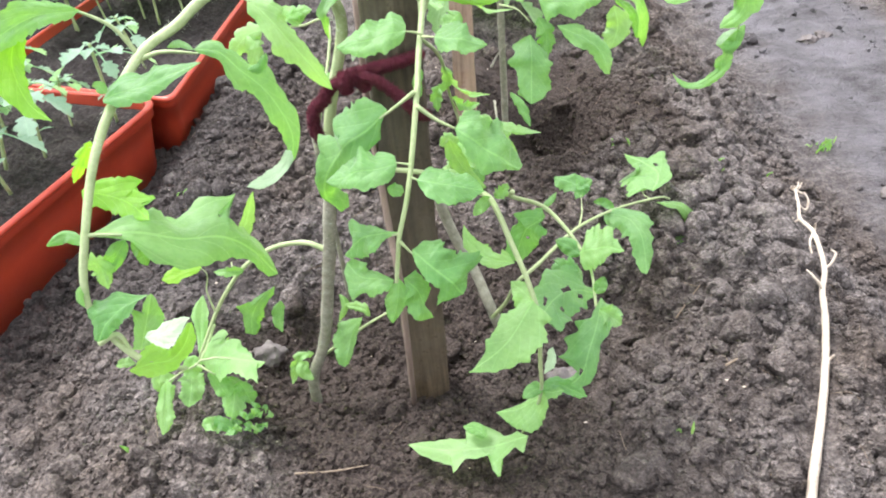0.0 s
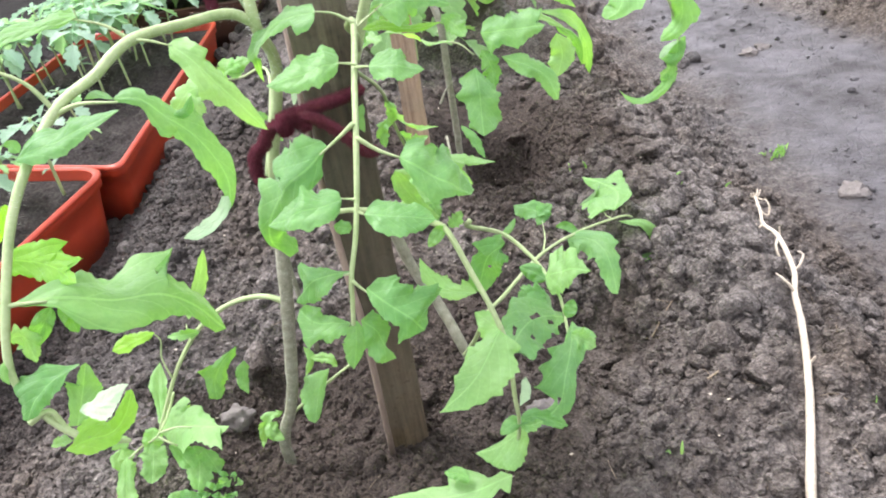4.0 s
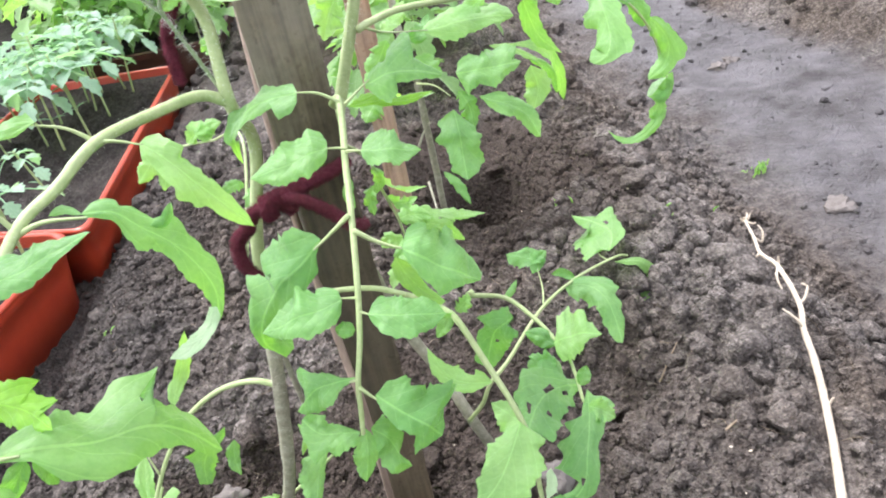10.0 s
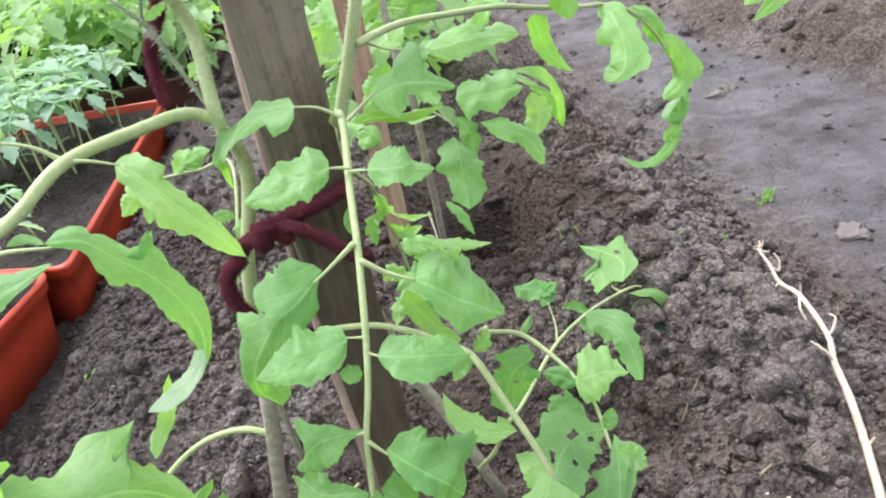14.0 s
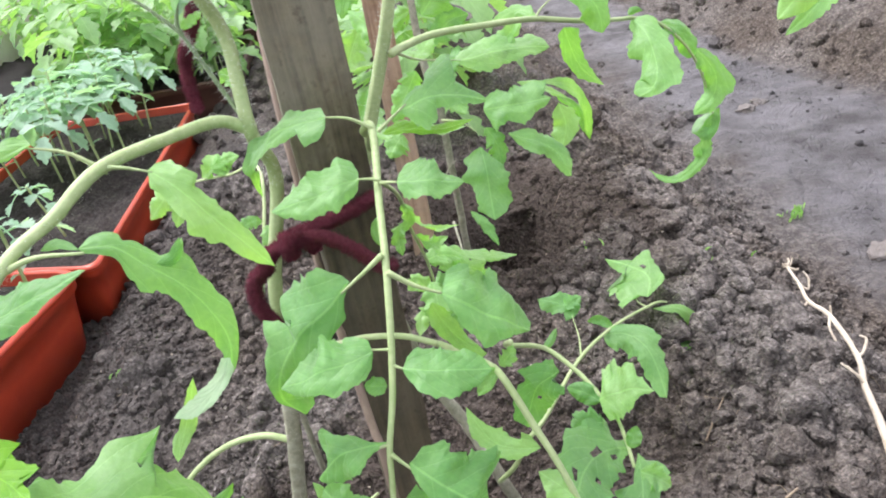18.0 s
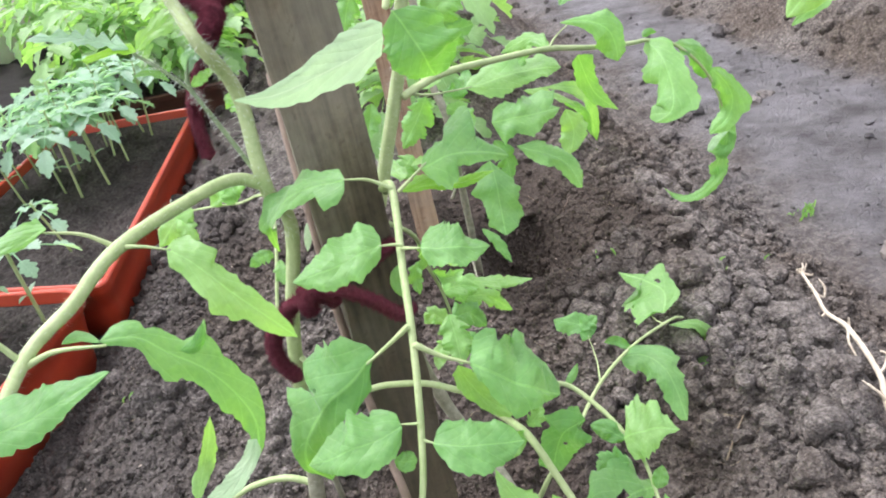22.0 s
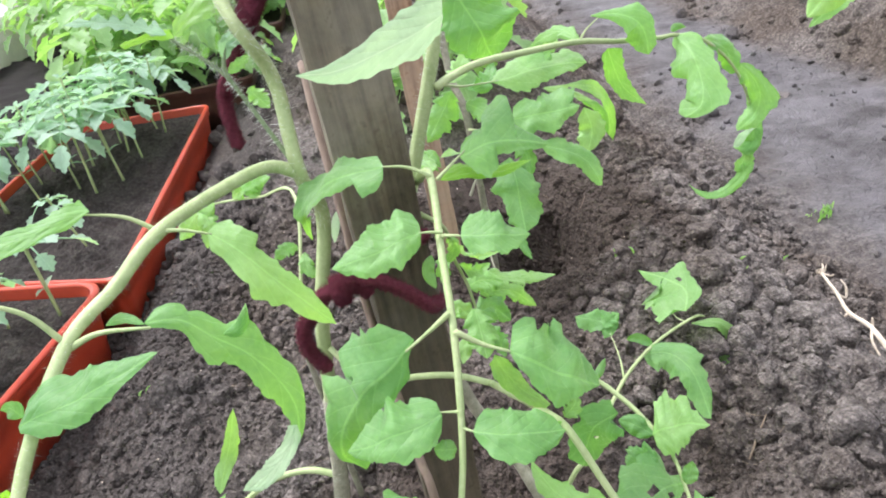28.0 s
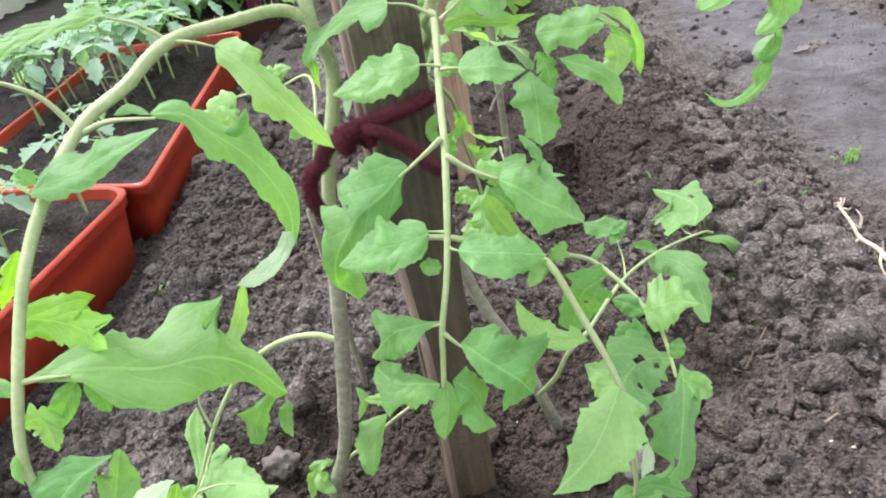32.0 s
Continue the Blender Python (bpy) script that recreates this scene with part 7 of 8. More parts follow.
stalk("stem", far_plant, GREY_STEM, [(0.0560, 0.9800, 0.0200), (0.0550, 0.9720, 0.1500), (0.0530, 0.9620, 0.2400), (0.0515, 0.9555, 0.3144), (0.0437, 0.9708, 0.3561), (0.0443, 0.9998, 0.4349), (0.0523, 1.0303, 0.5161)], 0.0048, 0.0044, rough=0.04)
stalk("leaflet_stalk", far_plant, GREY_STEM, [(0.0361, 0.9253, 0.2235), (0.0462, 0.9330, 0.2378), (0.0583, 0.9338, 0.2495)], 0.0020, 0.0006, 6, 5)
stalk("leaflet_stalk", far_plant, GREY_STEM, [(0.0357, 0.8517, 0.2113), (0.0370, 0.8200, 0.1931), (0.0374, 0.7809, 0.1605)], 0.0016, 0.0006, 6, 5)
stalk("leaflet_stalk", far_plant, STEM, [(0.0507, 0.9464, 0.2967), (0.0697, 0.9201, 0.2988), (0.0844, 0.9039, 0.2880)], 0.0015, 0.0005, 6, 5)
leaf(far_plant, [(0.0834, 0.8865, 0.2776), (0.0826, 0.8628, 0.2562), (0.0806, 0.8469, 0.2352), (0.0786, 0.8271, 0.2150)], 0.0529, (-0.06, -0.63, 0.77), "lobed", LEAF, -0.10, 0.06, 175, "", (((0.14, 8.9), (0.28, 17.3), (0.46, 24.9), (0.58, 19.8), (0.71, 24.3), (0.91, 16.0)), ((0.05, 12.4), (0.08, 20.4), (0.24, 20.8), (0.41, 28.0), (0.53, 16.7), (0.67, 16.1), (0.84, 15.0))))
leaf(far_plant, [(0.0966, 0.9152, 0.3092), (0.1334, 0.9128, 0.3088), (0.1778, 0.9260, 0.3029)], 0.0618, (-0.11, -0.63, 0.77), "lobed", LEAF, -0.10, 0.06, 176, "", (((0.06, 16.8), (0.23, 26.7), (0.39, 17.9), (0.71, 34.7), (1.08, 23.8), (0.85, 10.4)), ((0.13, 27.1), (0.28, 19.1), (0.47, 27.0), (0.67, 14.4), (0.92, 5.8))))
leaf(far_plant, [(0.0949, 0.9061, 0.2916), (0.1034, 0.8968, 0.2728), (0.1035, 0.8845, 0.2488)], 0.0257, (-0.11, -0.81, 0.58), "lobed", LEAF, 0.10, 0.12, 177)
leaf(far_plant, [(0.1166, 0.8920, 0.2846), (0.1451, 0.8859, 0.2707), (0.1670, 0.8789, 0.2553), (0.1775, 0.8656, 0.2285)], 0.0331, (-0.10, -0.53, 0.84), "lance", LEAF, -0.10, 0.06, 178, "", (((0.19, 13.2), (0.47, 15.8), (0.64, 13.2), (0.83, 9.9)), ((0.16, 9.0), (0.38, 17.3), (0.51, 11.5), (0.79, 11.3), (0.97, 4.9))))
leaf(far_plant, [(0.2183, 1.0558, 0.2462), (0.2235, 1.0470, 0.2163), (0.2128, 1.0377, 0.1888)], 0.0400, (-0.20, -0.81, 0.56), "oval", PALE_LEAF, -0.10, 0.06, 179, "", (((0.22, 14.9), (0.46, 20.3), (0.84, 9.5)), ((0.17, 13.6), (0.75, 19.7), (0.97, 8.0))))
leaf(far_plant, [(0.1928, 1.0615, 0.2811), (0.2580, 1.1378, 0.2377), (0.2902, 1.1891, 0.1823), (0.3043, 1.2232, 0.1057)], 0.0314, (0.09, -0.81, 0.58), "oval", PALE_LEAF, 0.10, 0.06, 180, "", (((0.28, 8.9), (0.57, 15.0), (0.78, 12.7), (0.92, 9.1)), ((0.17, 4.8), (0.36, 13.5), (0.68, 16.4), (0.92, 5.3))))
leaf(far_plant, [(0.1573, 1.0140, 0.3005), (0.1947, 1.0276, 0.2805), (0.2282, 1.0492, 0.2544)], 0.0157, (-0.09, -0.59, 0.80), "oval", PALE_LEAF, 0.10, 0.12, 181)
leaf(far_plant, [(0.2269, 1.0991, 0.2423), (0.2638, 1.1372, 0.2043), (0.2765, 1.1476, 0.1576)], 0.0146, (-0.20, -0.76, 0.62), "oval", LEAF, 0.10, 0.12, 182)
leaf(far_plant, [(0.0517, 0.8020, 0.2447), (0.0634, 0.7902, 0.2318), (0.0723, 0.7752, 0.2129)], 0.0127, (-0.03, -0.62, 0.78), "lobed", LEAF, 0.10, 0.12, 183)
leaf(far_plant, [(0.0530, 0.9551, 0.3246), (0.0676, 0.9511, 0.3158), (0.0790, 0.9334, 0.3022)], 0.0303, (-0.06, -0.85, 0.52), "lobed", LEAF, 0.10, 0.12, 184)
leaf(far_plant, [(0.0522, 0.9824, 0.3781), (0.0830, 0.9924, 0.3956), (0.1073, 0.9954, 0.3996)], 0.0363, (-0.06, -0.85, 0.52), "lobed", LEAF, 0.10, 0.12, 185)
leaf(far_plant, [(0.0516, 0.9874, 0.4100), (0.0802, 1.0005, 0.4335), (0.1093, 1.0075, 0.4452)], 0.0478, (-0.06, -0.87, 0.48), "lobed", LEAF, 0.10, 0.12, 186)
leaf(far_plant, [(0.0443, 0.9998, 0.4349), (0.0293, 1.0098, 0.4554), (0.0008, 1.0281, 0.4712)], 0.0478, (0.00, -0.89, 0.46), "lobed", PALE_LEAF, 0.10, 0.12, 187)
leaf(far_plant, [(0.0411, 1.0012, 0.4158), (-0.0006, 1.0150, 0.4017), (-0.0294, 1.0464, 0.4214)], 0.0434, (0.04, -0.86, 0.51), "lobed", LEAF, 0.10, 0.12, 188)
leaf(far_plant, [(-0.0202, 1.0564, 0.3962), (-0.0361, 1.0445, 0.3741), (-0.0493, 1.0308, 0.3482)], 0.0389, (0.06, -0.90, 0.44), "lobed", PALE_LEAF, 0.10, 0.12, 189)
leaf(far_plant, [(-0.0128, 1.0883, 0.4582), (-0.0287, 1.0764, 0.4360), (-0.0399, 1.0626, 0.4097)], 0.0389, (0.05, -0.93, 0.37), "lobed", LEAF, 0.10, 0.12, 190)
leaf(far_plant, [(-0.0288, 1.0021, 0.3345), (-0.0370, 0.9916, 0.3144), (-0.0485, 0.9812, 0.2950)], 0.0254, (0.06, -0.86, 0.51), "lobed", LEAF, 0.10, 0.12, 191)
leaf(far_plant, [(0.1816, 0.8045, 0.5046), (0.1782, 0.7830, 0.4848), (0.1636, 0.7700, 0.4713), (0.1455, 0.7574, 0.4589)], 0.0324, (-0.25, -0.88, 0.40), "lobed", LEAF, 0.10, 0.12, 192)
leaf(far_plant, [(0.1509, 0.8363, 0.5031), (0.1547, 0.8279, 0.4863), (0.1563, 0.8201, 0.4709)], 0.0234, (-0.22, -0.91, 0.36), "lobed", LEAF, 0.10, 0.12, 193)
leaf(far_plant, [(0.0001, 0.8040, 0.3405), (-0.0100, 0.7997, 0.3327), (-0.0178, 0.7946, 0.3233)], 0.0303, (0.06, -0.71, 0.71), "lobed", PALE_LEAF, 0.10, 0.12, 194)
leaf(far_plant, [(0.8920, 1.4475, 0.2903), (0.8603, 1.4392, 0.2326), (0.8181, 1.4368, 0.1847), (0.7742, 1.4568, 0.1358)], 0.0517, (-0.46, -0.77, 0.43), "lance", LEAF, 0.10, 0.12, 195)
leaf(far_plant, [(0.5978, 1.0562, 0.3844), (0.5829, 1.0616, 0.3528), (0.5597, 1.0671, 0.3214), (0.5339, 1.0727, 0.2905)], 0.0576, (-0.49, -0.74, 0.46), "oval", PALE_LEAF, 0.10, 0.12, 196)
# low leaves left of the stake
left_plant = thing("tomato_plant", "small yellow-green tomato shoot beside the planter boxes", "tomato plant")
stalk("leaf_stalk", left_plant, STEM, [(-0.1400, 0.6200, 0.2900), (-0.1236, 0.7026, 0.3707), (-0.1637, 0.7602, 0.3544), (-0.2159, 0.8156, 0.3346), (-0.2397, 0.8318, 0.3239)], 0.0015, 0.0010)
stalk("stem", left_plant, GREY_STEM, [(-0.1450, 0.6600, 0.0400), (-0.1430, 0.6400, 0.1800), (-0.1400, 0.6200, 0.3000)], 0.0031, 0.0023)
leaf(left_plant, [(-0.1636, 0.7604, 0.3548), (-0.1741, 0.7743, 0.3607), (-0.1914, 0.7797, 0.3504)], 0.0270, (0.29, -0.69, 0.67), "lobed", PALE_LEAF, 0.10, 0.12, 197)
leaf(left_plant, [(-0.1773, 0.7642, 0.3631), (-0.1633, 0.7668, 0.3673), (-0.1500, 0.7676, 0.3679)], 0.0190, (0.28, -0.69, 0.67), "lobed", PALE_LEAF, 0.10, 0.12, 198)
leaf(left_plant, [(-0.2186, 0.8158, 0.3352), (-0.2401, 0.8215, 0.3259), (-0.2652, 0.8202, 0.3030)], 0.0315, (0.34, -0.72, 0.61), "lobed", PALE_LEAF, 0.10, 0.12, 199)
leaf(left_plant, [(-0.2362, 0.8239, 0.3302), (-0.2284, 0.8066, 0.3179), (-0.2357, 0.7968, 0.2990)], 0.0207, (0.33, -0.71, 0.62), "lobed", PALE_LEAF, 0.10, 0.12, 200)
leaf(left_plant, [(-0.1569, 0.8433, 0.4286), (-0.1485, 0.8377, 0.4171), (-0.1417, 0.8335, 0.4083)], 0.0222, (0.26, -0.76, 0.60), "lobed", PALE_LEAF, 0.10, 0.12, 201)
leaf(left_plant, [(-0.1279, 0.6673, 0.3458), (-0.1351, 0.6580, 0.3501), (-0.1438, 0.6468, 0.3509)], 0.0148, (0.26, -0.64, 0.73), "lobed", LEAF, 0.10, 0.12, 202)
leaf(left_plant, [(-0.1208, 0.6473, 0.3502), (-0.1195, 0.6326, 0.3433), (-0.1125, 0.6292, 0.3361)], 0.0119, (0.23, -0.68, 0.69), "lobed", PALE_LEAF, 0.10, 0.12, 203)
leaf(left_plant, [(-0.0837, 0.6052, 0.3972), (-0.0872, 0.6001, 0.3873), (-0.0899, 0.5958, 0.3790)], 0.0062, (0.15, -0.84, 0.52), "oval", UNDER_LEAF, 0.10, 0.12, 204)


# ---- ties ----
def tie(label, cords):
    """A chenille tie: its band, knot and ends, each a cord with a short pile."""
    t = thing("fabric_tie", label, "plant tie")
    for name, points, r, what, seed in cords:
        cord = stalk(name, t, TIE, points, r, r * 0.92, 12, 16, 0.09, what, seed)
        fuzz = hairs(cord, points, r, r * 0.92, 3400, 0.0024, seed, TIE, 0.00013)
        fuzz.name, fuzz["label"] = "fuzz", "short maroon pile of the cord"


tie("maroon chenille tie knotted round tomato stem and stake", (
    ("loop", [(-0.0966, 0.4921, 0.3964), (-0.0905, 0.4910, 0.4050), (-0.0777, 0.4881, 0.4093), (-0.0633, 0.4843, 0.4118), (-0.0477, 0.4889, 0.3978), (-0.0351, 0.4964, 0.3785), (-0.0290, 0.5310, 0.3578)], 0.0039, "maroon chenille tie wound round stem and stake", 1),
    ("knot", [(-0.0790, 0.4830, 0.4038), (-0.0789, 0.4817, 0.4101), (-0.0729, 0.4842, 0.4124), (-0.0650, 0.4859, 0.4040)], 0.0041, "maroon chenille knot on the tomato stem", 2),
    ("loose_end", [(-0.0952, 0.4923, 0.3967), (-0.1059, 0.4925, 0.3869), (-0.1074, 0.4908, 0.3727), (-0.1003, 0.4892, 0.3580)], 0.0039, "loose hanging end of a maroon chenille tie", 3),
    ("band", [(-0.0845, 0.4913, 0.4097), (-0.0644, 0.4899, 0.4147), (-0.0461, 0.5023, 0.4132), (-0.0291, 0.5206, 0.4113)], 0.0039, "maroon chenille band across the wooden stake", 4),
))
tie("upper maroon chenille tie knotted round stem and stake", (
    ("knot", [(-0.1004, 0.5360, 0.5708), (-0.0886, 0.5224, 0.5609), (-0.0815, 0.5128, 0.5570), (-0.0868, 0.5058, 0.5502), (-0.0918, 0.5079, 0.5482)], 0.0047, "maroon chenille knot on the upper stem", 5),
    ("band", [(-0.0829, 0.5199, 0.5601), (-0.0678, 0.5269, 0.5617), (-0.0454, 0.5275, 0.5612), (-0.0243, 0.5336, 0.5606), (-0.0168, 0.5760, 0.5552)], 0.0040, "maroon chenille tie round the upper stake", 6),
    ("short_end", [(-0.0799, 0.5133, 0.5579), (-0.0863, 0.5082, 0.5483), (-0.0910, 0.5110, 0.5432)], 0.0045, "short maroon end of the upper tie", 7),
    ("loose_end", [(-0.0982, 0.5472, 0.5359), (-0.1105, 0.5766, 0.5175), (-0.1273, 0.6033, 0.4943), (-0.1298, 0.6000, 0.4772), (-0.1285, 0.5943, 0.4617)], 0.0040, "long hanging end of a maroon chenille tie", 8),
))
# thin reddish lath leaning on the stake
lath = thing("thin_lath", "thin reddish-brown lath leaning against the stake", "lath")
stalk("rod", lath, LATH, [(-0.0700, 0.5120, 0.0500), (-0.0628, 0.4852, 0.2334), (-0.0660, 0.4953, 0.2720), (-0.0741, 0.5323, 0.3636), (-0.0750, 0.5538, 0.4168), (-0.0767, 0.5763, 0.4611), (-0.0776, 0.6021, 0.5007)], 0.0029, 0.0025, 6, 6)


# ---- seedlings ----
def merge(parts):
    verts, faces, uvs = [], [], []
    for v, f, u in parts:
        k = len(verts)
        verts += list(v)
        uvs += list(u)
        faces += [tuple(i + k for i in q) for q in f]
    return verts, faces, uvs


def small_blade(base, along, normal, length, width, rng, rows=13):
    """One toothed seedling leaflet."""
    along, normal = along / np.linalg.norm(along), normal / np.linalg.norm(normal)
    side = np.cross(along, normal)
    verts, uvs = [], []
    droop = rng.uniform(0.1, 0.4)
    for r in range(rows):
        s = r / (rows - 1)
        w = width / 2 * (s**0.6 * (1 - s) ** 0.75) * 2.1 * (1 - 0.55 * (1 - (s * 3.3 + 0.3) % 1.0) ** 2)
        c = base + along * length * s + normal * (-droop * length * s * s)
        for v in (-1, -0.5, 0, 0.5, 1):
            verts.append(c + side * w * v + normal * (abs(v) * w * 0.35) + along * (abs(v) * w * 0.3))
            uvs.append((0.5 + 0.5 * v, s))
    faces = [(r * 5 + j, r * 5 + j + 1, r * 5 + j + 6, r * 5 + j + 5) for r in range(rows - 1) for j in range(4)]
    return verts, faces, uvs


def compound_leaf(base, heading, length, rng, up=0.35, pairs=2, broad=0.62):
    """Stalk and paired leaflets of a young tomato leaf."""
    out = np.array([math.cos(heading), math.sin(heading), 0.0])
    p = [base + out * length * s + np.array([0, 0, length * (up * s - (up + 0.34) * s * s)]) for s in (0, 0.35, 0.7, 1.0)]
    v, f = tube_data(p, 0.0011, 0.0007, 5, 3)
    items = [(v, f, [(0.5, 0.5)] * len(v))]
    c = spline(p, 4)
    turn = np.array([-out[1], out[0], 0])
    for k in range(pairs):
        at = c[int((0.35 + 0.5 * k / pairs) * (len(c) - 1))]
        size = length * (0.52 + 0.14 * k) * rng.uniform(0.8, 1.1)
        for sgn in (-1, 1):
            d = turn * sgn + out * 0.55 + np.array([0, 0, rng.uniform(-0.15, 0.1)])
            items.append(small_blade(at, d, np.array([0.1 * rng.normal(), 0.1 * rng.normal(), 1.0]), size, size * broad, rng))
    items.append(small_blade(c[-2], c[-1] - c[-3], np.array([0, 0, 1.0]) + out * 0.4, length * 0.66, length * (0.54 if pairs > 1 else 0.72), rng))
    return merge(items)


def seedling(height, leaves, mat, seed, label, lean=0.08, pairs=2):
    rng = np.random.default_rng(seed)
    s = thing("tomato_seedling", label, "seedling", "tomato seedlings in the boxes")
    l = rng.uniform(-lean, lean, 2)
    p = [np.array([l[0] * h * 1.0, l[1] * h, h]) for h in np.array([-0.01, 0.35, 0.7, 1.0]) * height]
    stalk("stem", s, STEM, p, 0.0029 * (height / 0.2) ** 0.5, 0.0018, 6, 4)
    c = spline(p, 6)
    a = rng.uniform(0, 6.28)
    for k in range(leaves):
        first = 0.80 if height < 0.3 else 0.35
        f = first + (1 - first) * (k + 0.5) / leaves
        at = c[min(int(f * (len(c) - 1)), len(c) - 1)]
        size = min(height, 0.23) * rng.uniform(0.40, 0.52) * (1.0 if k < leaves - 1 else 0.75) * (1.6 if height > 0.3 else 1.0)
        v, fc, uv = compound_leaf(at, a + k * 2.4, size, rng, up=0.12 + 0.30 * k / leaves, pairs=pairs, broad=0.80 if pairs > 1 else 1.25)
        mesh_object("leaf", v, fc, mat, s, uvs=uv)
    top = np.array(c[-1])
    tip = merge([small_blade(top - (0, 0, 0.002), np.array([math.cos(b), math.sin(b), 0.5]), np.array([-math.cos(b), -math.sin(b), 1.6]), min(height, 0.2) * 0.12, min(height, 0.2) * 0.08, rng) for b in (a, a + 2.1, a + 4.2)])
    mesh_object("leaf", *tip[:2], mat, s, uvs=tip[2])
    low = np.array(c[int(0.36 * len(c))])
    for b in (a + 0.8, a + 3.9):
        v, fc, uv = small_blade(low, np.array([math.cos(b), math.sin(b), 0.5]), np.array([-0.5 * math.cos(b), -0.5 * math.sin(b), 1.0]), min(0.03, height * 0.2), min(0.012, height * 0.09), rng)
        mesh_object("seed_leaf", v, fc, mat, s, uvs=uv)
    return s


rng = np.random.default_rng(21)
kinds = [seedling(0.19, 4, BLUE_LEAF, 100 + k, "blue-green tomato seedling growing in a planter box") for k in range(5)]
small = [seedling(0.085, 3, BLUE_LEAF, 120 + k, "small green tomato seedling in a planter box", 0.2, 1) for k in range(3)]
yellow = [seedling(0.40, 9, FAR_LEAF, 140 + k, "tall yellow-green seedling standing behind the boxes") for k in range(4)]


def plant_out(kinds, spots, z, lo, hi):
    """Sets the first copies themselves, then copies, on the given spots."""
    for k, (x, y) in enumerate(spots):
        s = rng.uniform(lo, hi)
        m = Matrix.Translation((x, y, z)) @ Matrix.Rotation(rng.uniform(0, 6.28), 4, "Z") @ Matrix.Rotation(rng.uniform(-0.12, 0.12), 4, "X") @ Matrix.Scale(s, 4)
        if k < len(kinds):
            kinds[k].matrix_world = m
        else:
            copy_thing(kinds[k % len(kinds)], m)


def grid_spots(x0, x1, y0, y1, nx, ny, jitter):
    return [(x0 + (x1 - x0) * (i + 0.5) / nx + rng.uniform(-jitter, jitter), y0 + (y1 - y0) * (j + 0.5) / ny + rng.uniform(-jitter, jitter)) for j in range(ny) for i in range(nx)]


plant_out(kinds, [(-0.793, 1.516), (-0.742, 1.546), (-0.667, 1.561), (-0.621, 1.516), (-0.673, 1.682), (-0.577, 1.551), (-0.564, 1.663), (-0.765, 1.703), (-0.642, 1.795), (-0.569, 1.842), (-0.8, 1.52), (-0.77, 1.64), (-0.72, 1.7), (-0.66, 1.76), (-0.62, 1.84), (-0.76, 1.8), (-0.7, 1.85), (-0.54, 1.8), (-0.6, 1.7)], 0.120, 0.80, 1.0)
plant_out(small, [(-0.616, 1.056), (-0.704, 1.103), (-0.615, 0.958), (-0.568, 1.269), (-0.545, 1.06), (-0.66, 0.93), (-0.62, 0.86), (-0.72, 1.05), (-0.75, 0.9), (-0.70, 0.78), (-0.66, 0.70), (-0.80, 1.0), (-0.738, 1.16)], 0.124, 0.95, 1.5)
planter("planter_box", [(-0.345, 2.46), (-0.80, 2.50), (-0.79, 2.02), (-0.345, 1.98)], 0.150, 0.03, BROWN_PLASTIC, "dark brown plastic planter box with tall seedlings")
plant_out(yellow, grid_spots(-0.76, -0.38, 2.05, 2.42, 4, 4, 0.03), 0.12, 0.5, 0.85)
planter("planter_box", [(-0.30, 3.10), (-0.95, 3.15), (-0.95, 2.60), (-0.30, 2.56)], 0.150, 0.03, BROWN_PLASTIC, "dark brown plastic planter box by the end wall")
more = [copy_thing(k, Matrix.Identity(4)) for k in yellow]
plant_out(more, [(-1.08, 3.2), (-1.15, 3.42), (-1.05, 2.95), (-1.25, 3.5), (-1.32, 3.3), (-1.18, 3.1), (-1.38, 3.55)] + grid_spots(-0.98, -0.2, 2.65, 3.35, 7, 4, 0.05), 0.10, 0.7, 1.2)
bush = [copy_thing(k, Matrix.Identity(4)) for k in yellow]
for b in bush:
    b["label"] = "tomato plant standing in the bed further back"
plant_out(bush, [(0.02, 1.42), (0.12, 1.55), (-0.03, 1.85), (0.10, 2.15), (-0.02, 2.6), (0.1, 3.0), (1.42, 2.05), (1.45, 2.9)], 0.09, 0.7, 1.0)


# ---- things lying on the soil ----
def rest(x, y, h=0.0):
    return (x, y, float(ground_height(np.array([x]), np.array([y]))[0]) + h)


stick = thing("dry_stalk", "bleached dry plant stalk lying on the bed's edge", "dry stalk")
main = [tuple(q) for q in ALONG]
stalk("shaft", stick, DRY, main, 0.0041, 0.0016, 9, 6, 0.05)
for points in (((0.339, 0.583, 0.138), (0.345, 0.585, 0.140), (0.351, 0.591, 0.148), (0.348, 0.596, 0.149)), ((0.326, 0.554, 0.134), (0.322, 0.559, 0.142), (0.318, 0.567, 0.145), (0.315, 0.571, 0.147)), ((0.359, 0.653, 0.128), (0.361, 0.656, 0.131), (0.360, 0.656, 0.138)), ((0.361, 0.690, 0.120), (0.354, 0.688, 0.118), (0.351, 0.688, 0.124)), ((0.385, 0.746, 0.100), (0.393, 0.742, 0.094), (0.397, 0.749, 0.103), (0.395, 0.756, 0.108)), ((0.297, 0.472, 0.125), (0.302, 0.474, 0.127), (0.304, 0.474, 0.131)), ((0.359, 0.653, 0.128), (0.350, 0.639, 0.126), (0.347, 0.623, 0.122)), ((0.415, 0.819, 0.072), (0.410, 0.819, 0.073), (0.409, 0.819, 0.078)), ((0.415, 0.819, 0.072), (0.421, 0.826, 0.074), (0.422, 0.830, 0.076)), ((0.415, 0.819, 0.072), (0.421, 0.811, 0.071), (0.424, 0.810, 0.073))):
    stalk("twig", stick, DRY, points, 0.0016, 0.0008, 6, 4, 0.15)
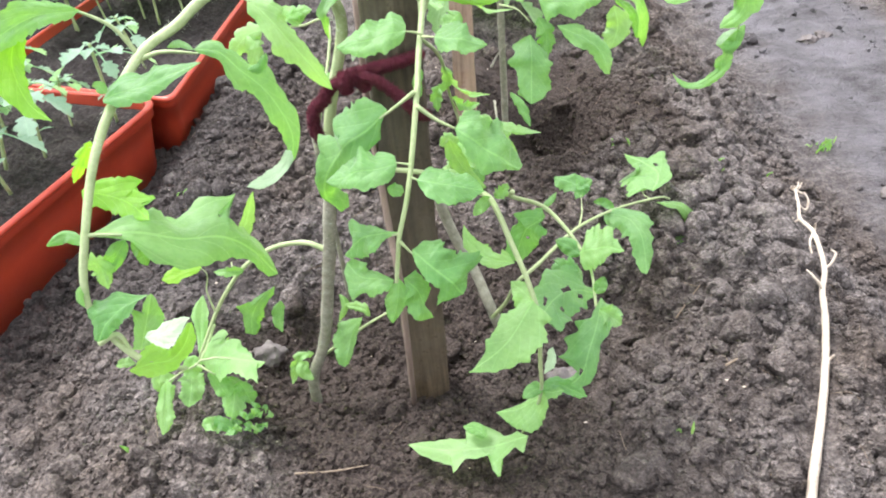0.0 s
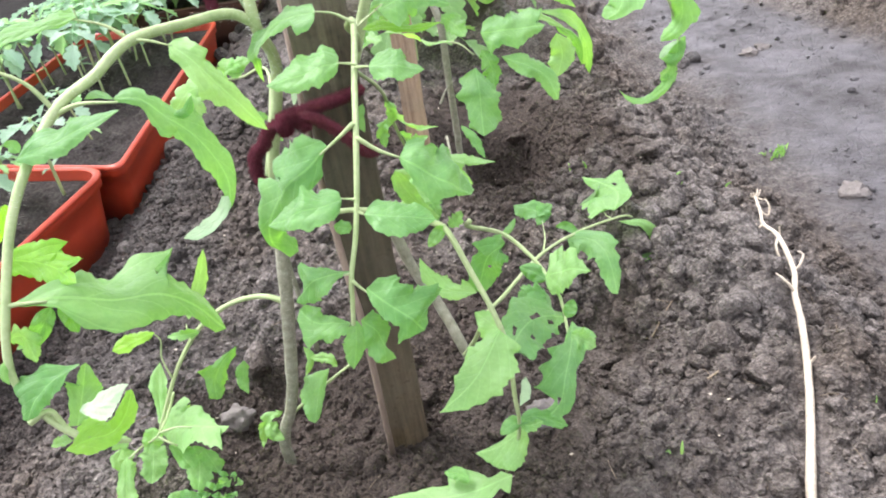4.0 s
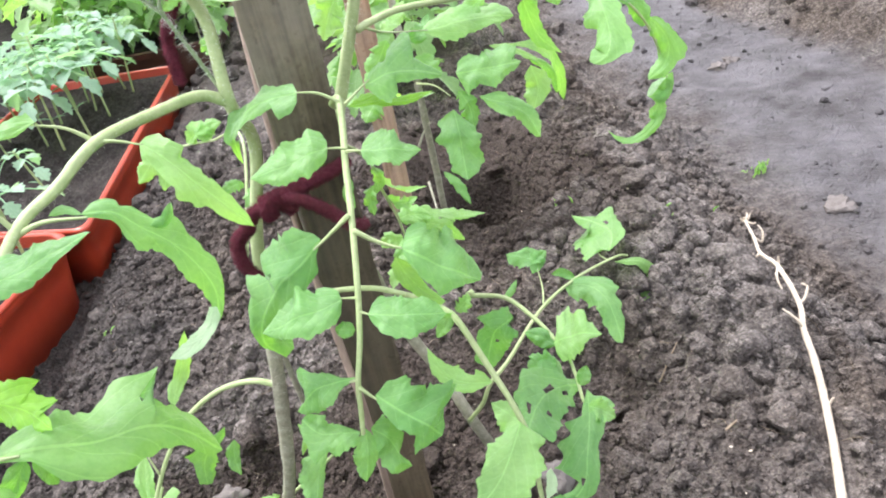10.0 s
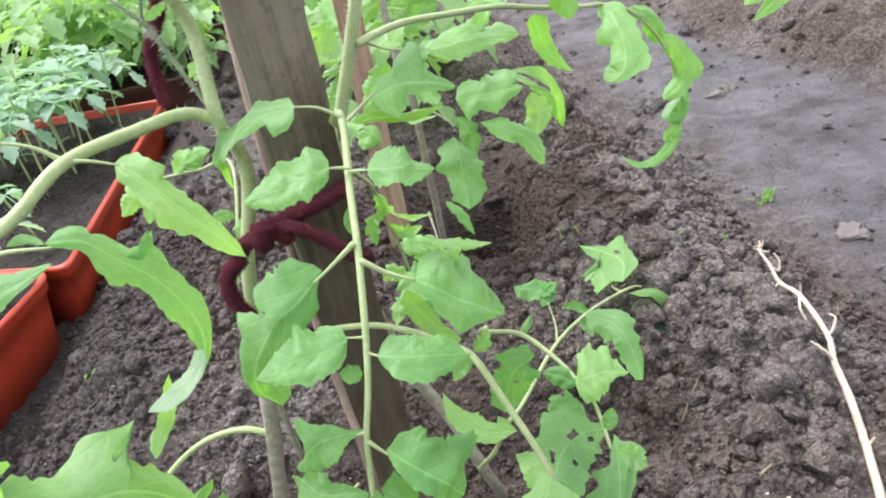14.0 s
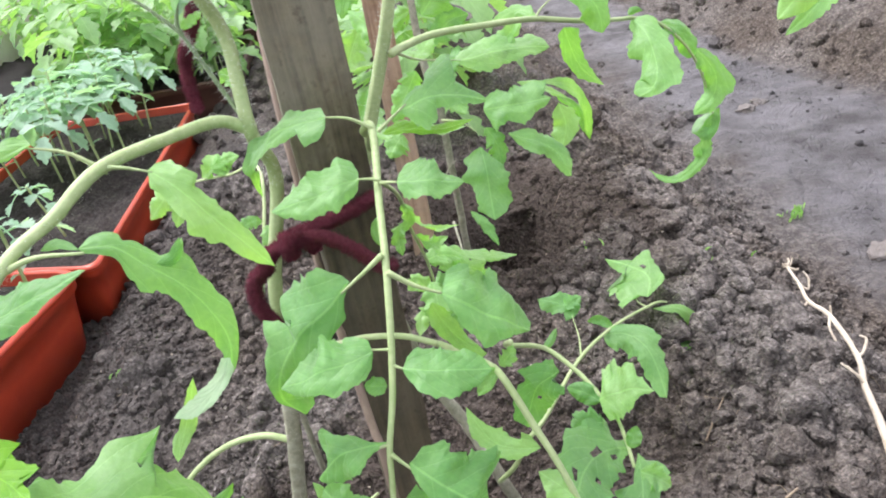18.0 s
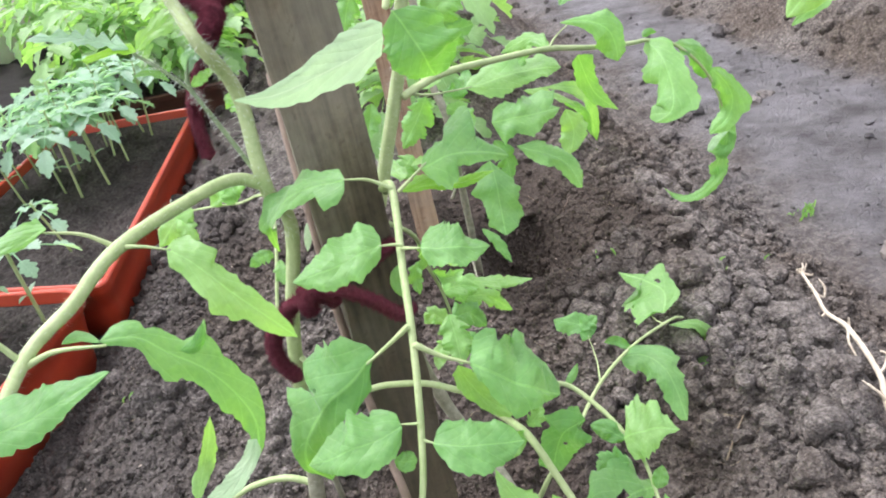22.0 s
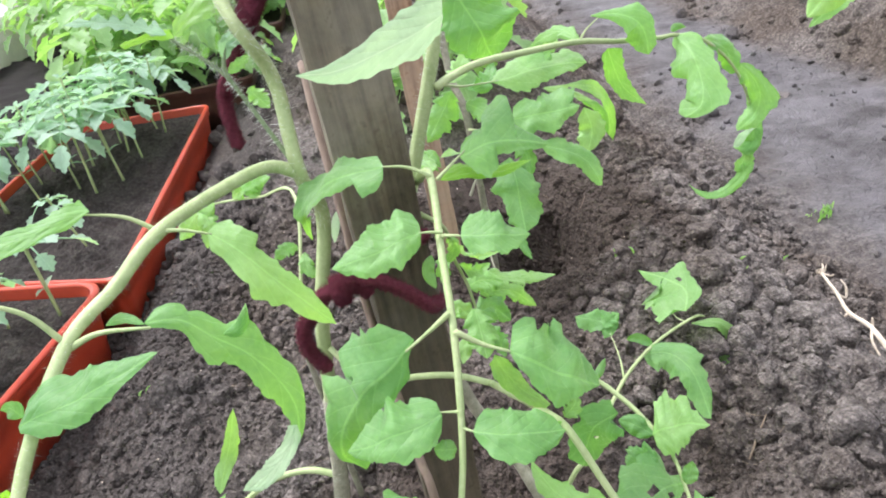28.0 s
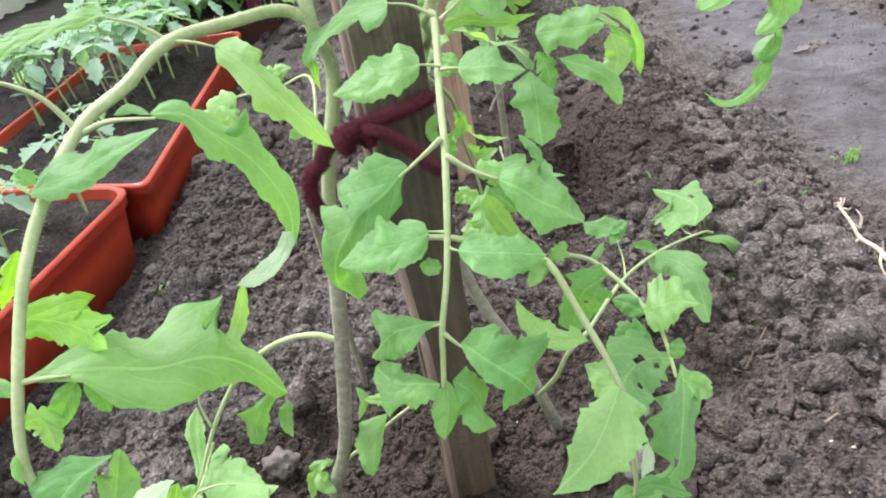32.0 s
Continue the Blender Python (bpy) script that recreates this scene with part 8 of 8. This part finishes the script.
for k in range(7):
    q = main[-1] if k < 5 else main[-2]
    v = np.array(q) + rng.normal(size=3) * (0.006, 0.006, 0.003) + (0, 0, 0.004)
    stalk("twig", stick, DRY, [q, (np.array(q) + v) / 2 + rng.normal(size=3) * 0.0012, v], 0.0012, 0.0006, 5, 3, 0.15)


def stone(x, y, r, squash, label, seed, sink=0.3):
    rg = np.random.default_rng(seed)
    bm = bmesh.new()
    bmesh.ops.create_icosphere(bm, subdivisions=4, radius=1.0)
    knobs = [(q / np.linalg.norm(q), rg.uniform(0.15, 0.4)) for q in rg.normal(size=(30, 3))]
    cuts = [(rg.normal(size=3), rg.uniform(0.55, 0.85)) for _ in range(8)]
    for v in bm.verts:
        d = np.array(v.co)
        for q, h in cuts:
            q = q / np.linalg.norm(q)
            d = d - max(0, d @ q - h) * q * 0.95
        n = np.array(v.co)
        d = d * (1 + 0.4 * max(max(0.0, 1 - (math.acos(min(1, n @ q)) / w) ** 2) * w * 2.5 for q, w in knobs) + 0.02 * rg.normal())
        v.co = Vector(d * (r, r * 0.9, r * squash))
    me = bpy.data.meshes.new("stone")
    bm.to_mesh(me)
    bm.free()
    me.polygons.foreach_set("use_smooth", [True] * len(me.polygons))
    me.materials.append(STONE)
    ob = new("stone", me)
    ob.location = rest(x, y, r * squash * (1 - 2 * sink) * 0.6)
    return tagged(ob, label, "stone")


stone(-0.228, 0.583, 0.0165, 0.95, "round grey-brown stone half sunk in the soil", 1, 0.1)
stone(0.075, 0.487, 0.017, 0.8, "small grey stone under the drooping leaves", 2)
stone(1.02, 1.85, 0.035, 0.7, "brownish stone at the path's edge", 3)
stone(0.60, 0.90, 0.020, 0.5, "rough clod stone on the trodden path", 4)
stone(0.70, 1.45, 0.020, 0.5, "dark pebble on the trodden path", 5)
stone(0.73, 1.47, 0.016, 0.5, "dark pebble on the trodden path", 6)

for k, (x, y, n) in enumerate(((0.55, 1.03, 16), (0.565, 1.045, 14), (0.30, 0.785, 3), (0.37, 0.99, 3), (0.345, 0.42, 3), (0.155, 0.405, 2), (0.40, 0.88, 3), (0.47, 1.25, 3), (-0.30, 0.42, 3), (-0.40, 0.86, 2), (0.335, 0.74, 2), (0.20, 0.88, 2))):
    w = thing("weed_sprout", "tiny green weed sprout in the soil", "weed", "weed sprouts")
    for j in range(n):
        b = rest(x + rng.uniform(-0.014, 0.014), y + rng.uniform(-0.008, 0.008), -0.001)
        t = np.array(b) + (rng.uniform(-0.012, 0.012), rng.uniform(-0.006, 0.006), rng.uniform(0.006, 0.016))
        leaf(w, [b, (np.array(b) + t) / 2 + (0, 0, 0.003), t], 0.0032, (0.1, -0.6, 0.8), "tiny", PALE_LEAF, seed=900 + k * 9 + j)

straw = thing("straw_bits", "thin dry rootlets and straw bits on the soil", "straw", kind="stuff")
bits_v, bits_f = [], []
for k in range(170):
    x, y = rng.uniform(-0.45, 0.45), rng.uniform(0.33, 1.25)
    a, l = rng.uniform(0, 6.28), rng.uniform(0.008, 0.035)
    p = [rest(x + math.cos(a) * l * s, y + math.sin(a) * l * s, 0.0025) for s in (-0.5, 0, 0.5)]
    v, f = tube_data(p, 0.0004, 0.0002, 4, 3)
    f = [tuple(i + len(bits_v) for i in q) for q in f]
    bits_v += v
    bits_f += f
mesh_object("bits", bits_v, bits_f, CHIP, straw)
flake_v, flake_f = [], []
for k in range(150):
    x, y = rng.uniform(-0.45, 0.46), rng.uniform(0.33, 1.25)
    b, r = np.array(rest(x, y, 0.0018)), rng.uniform(0.0010, 0.0024)
    i = len(flake_v)
    flake_v += [b + np.array((math.cos(a) * r, math.sin(a) * r * 0.6, rng.uniform(0, 0.0012))) for a in rng.uniform(0, 6.28, 1) + np.array((0, 1.4, 3.0, 4.6))] + [b - (0, 0, 0.001)]
    flake_f += [(i, i + 1, i + 2, i + 3)] + [(i + q, i + 4, i + (q + 1) % 4) for q in range(4)]
mesh_object("flakes", flake_v, flake_f, DRY, straw, False)
for k, (a, b) in enumerate((((0.198, 0.572), (0.228, 0.60)), ((-0.16, 0.395), (-0.10, 0.402)), ((0.21, 0.47), (0.24, 0.478)))):
    tw = thing("dry_twig", "thin brown twig lying on the soil", "twig")
    mid = ((a[0] + b[0]) / 2, (a[1] + b[1]) / 2)
    stalk("twig", tw, CHIP, [rest(*a, 0.004), rest(*mid, 0.006), rest(*b, 0.005)], 0.0011, 0.0005, 6, 5, 0.1)

line = thing("white_twine", "taut white twine stretched along the far bed", "twine")
stalk("cord", line, TWINE, [(1.33, -1.5, 0.19), (1.33, 0.5, 0.185), (1.33, 1.9, 0.185), (1.33, 3.5, 0.19)], 0.004, 0.004, 7, 6)
for y in (-1.5, 3.5):
    part("peg", box_bmesh((0.02, 0.02, 0.22), (1.33, y, 0.12), 0.003), STAKE_PALE, line)
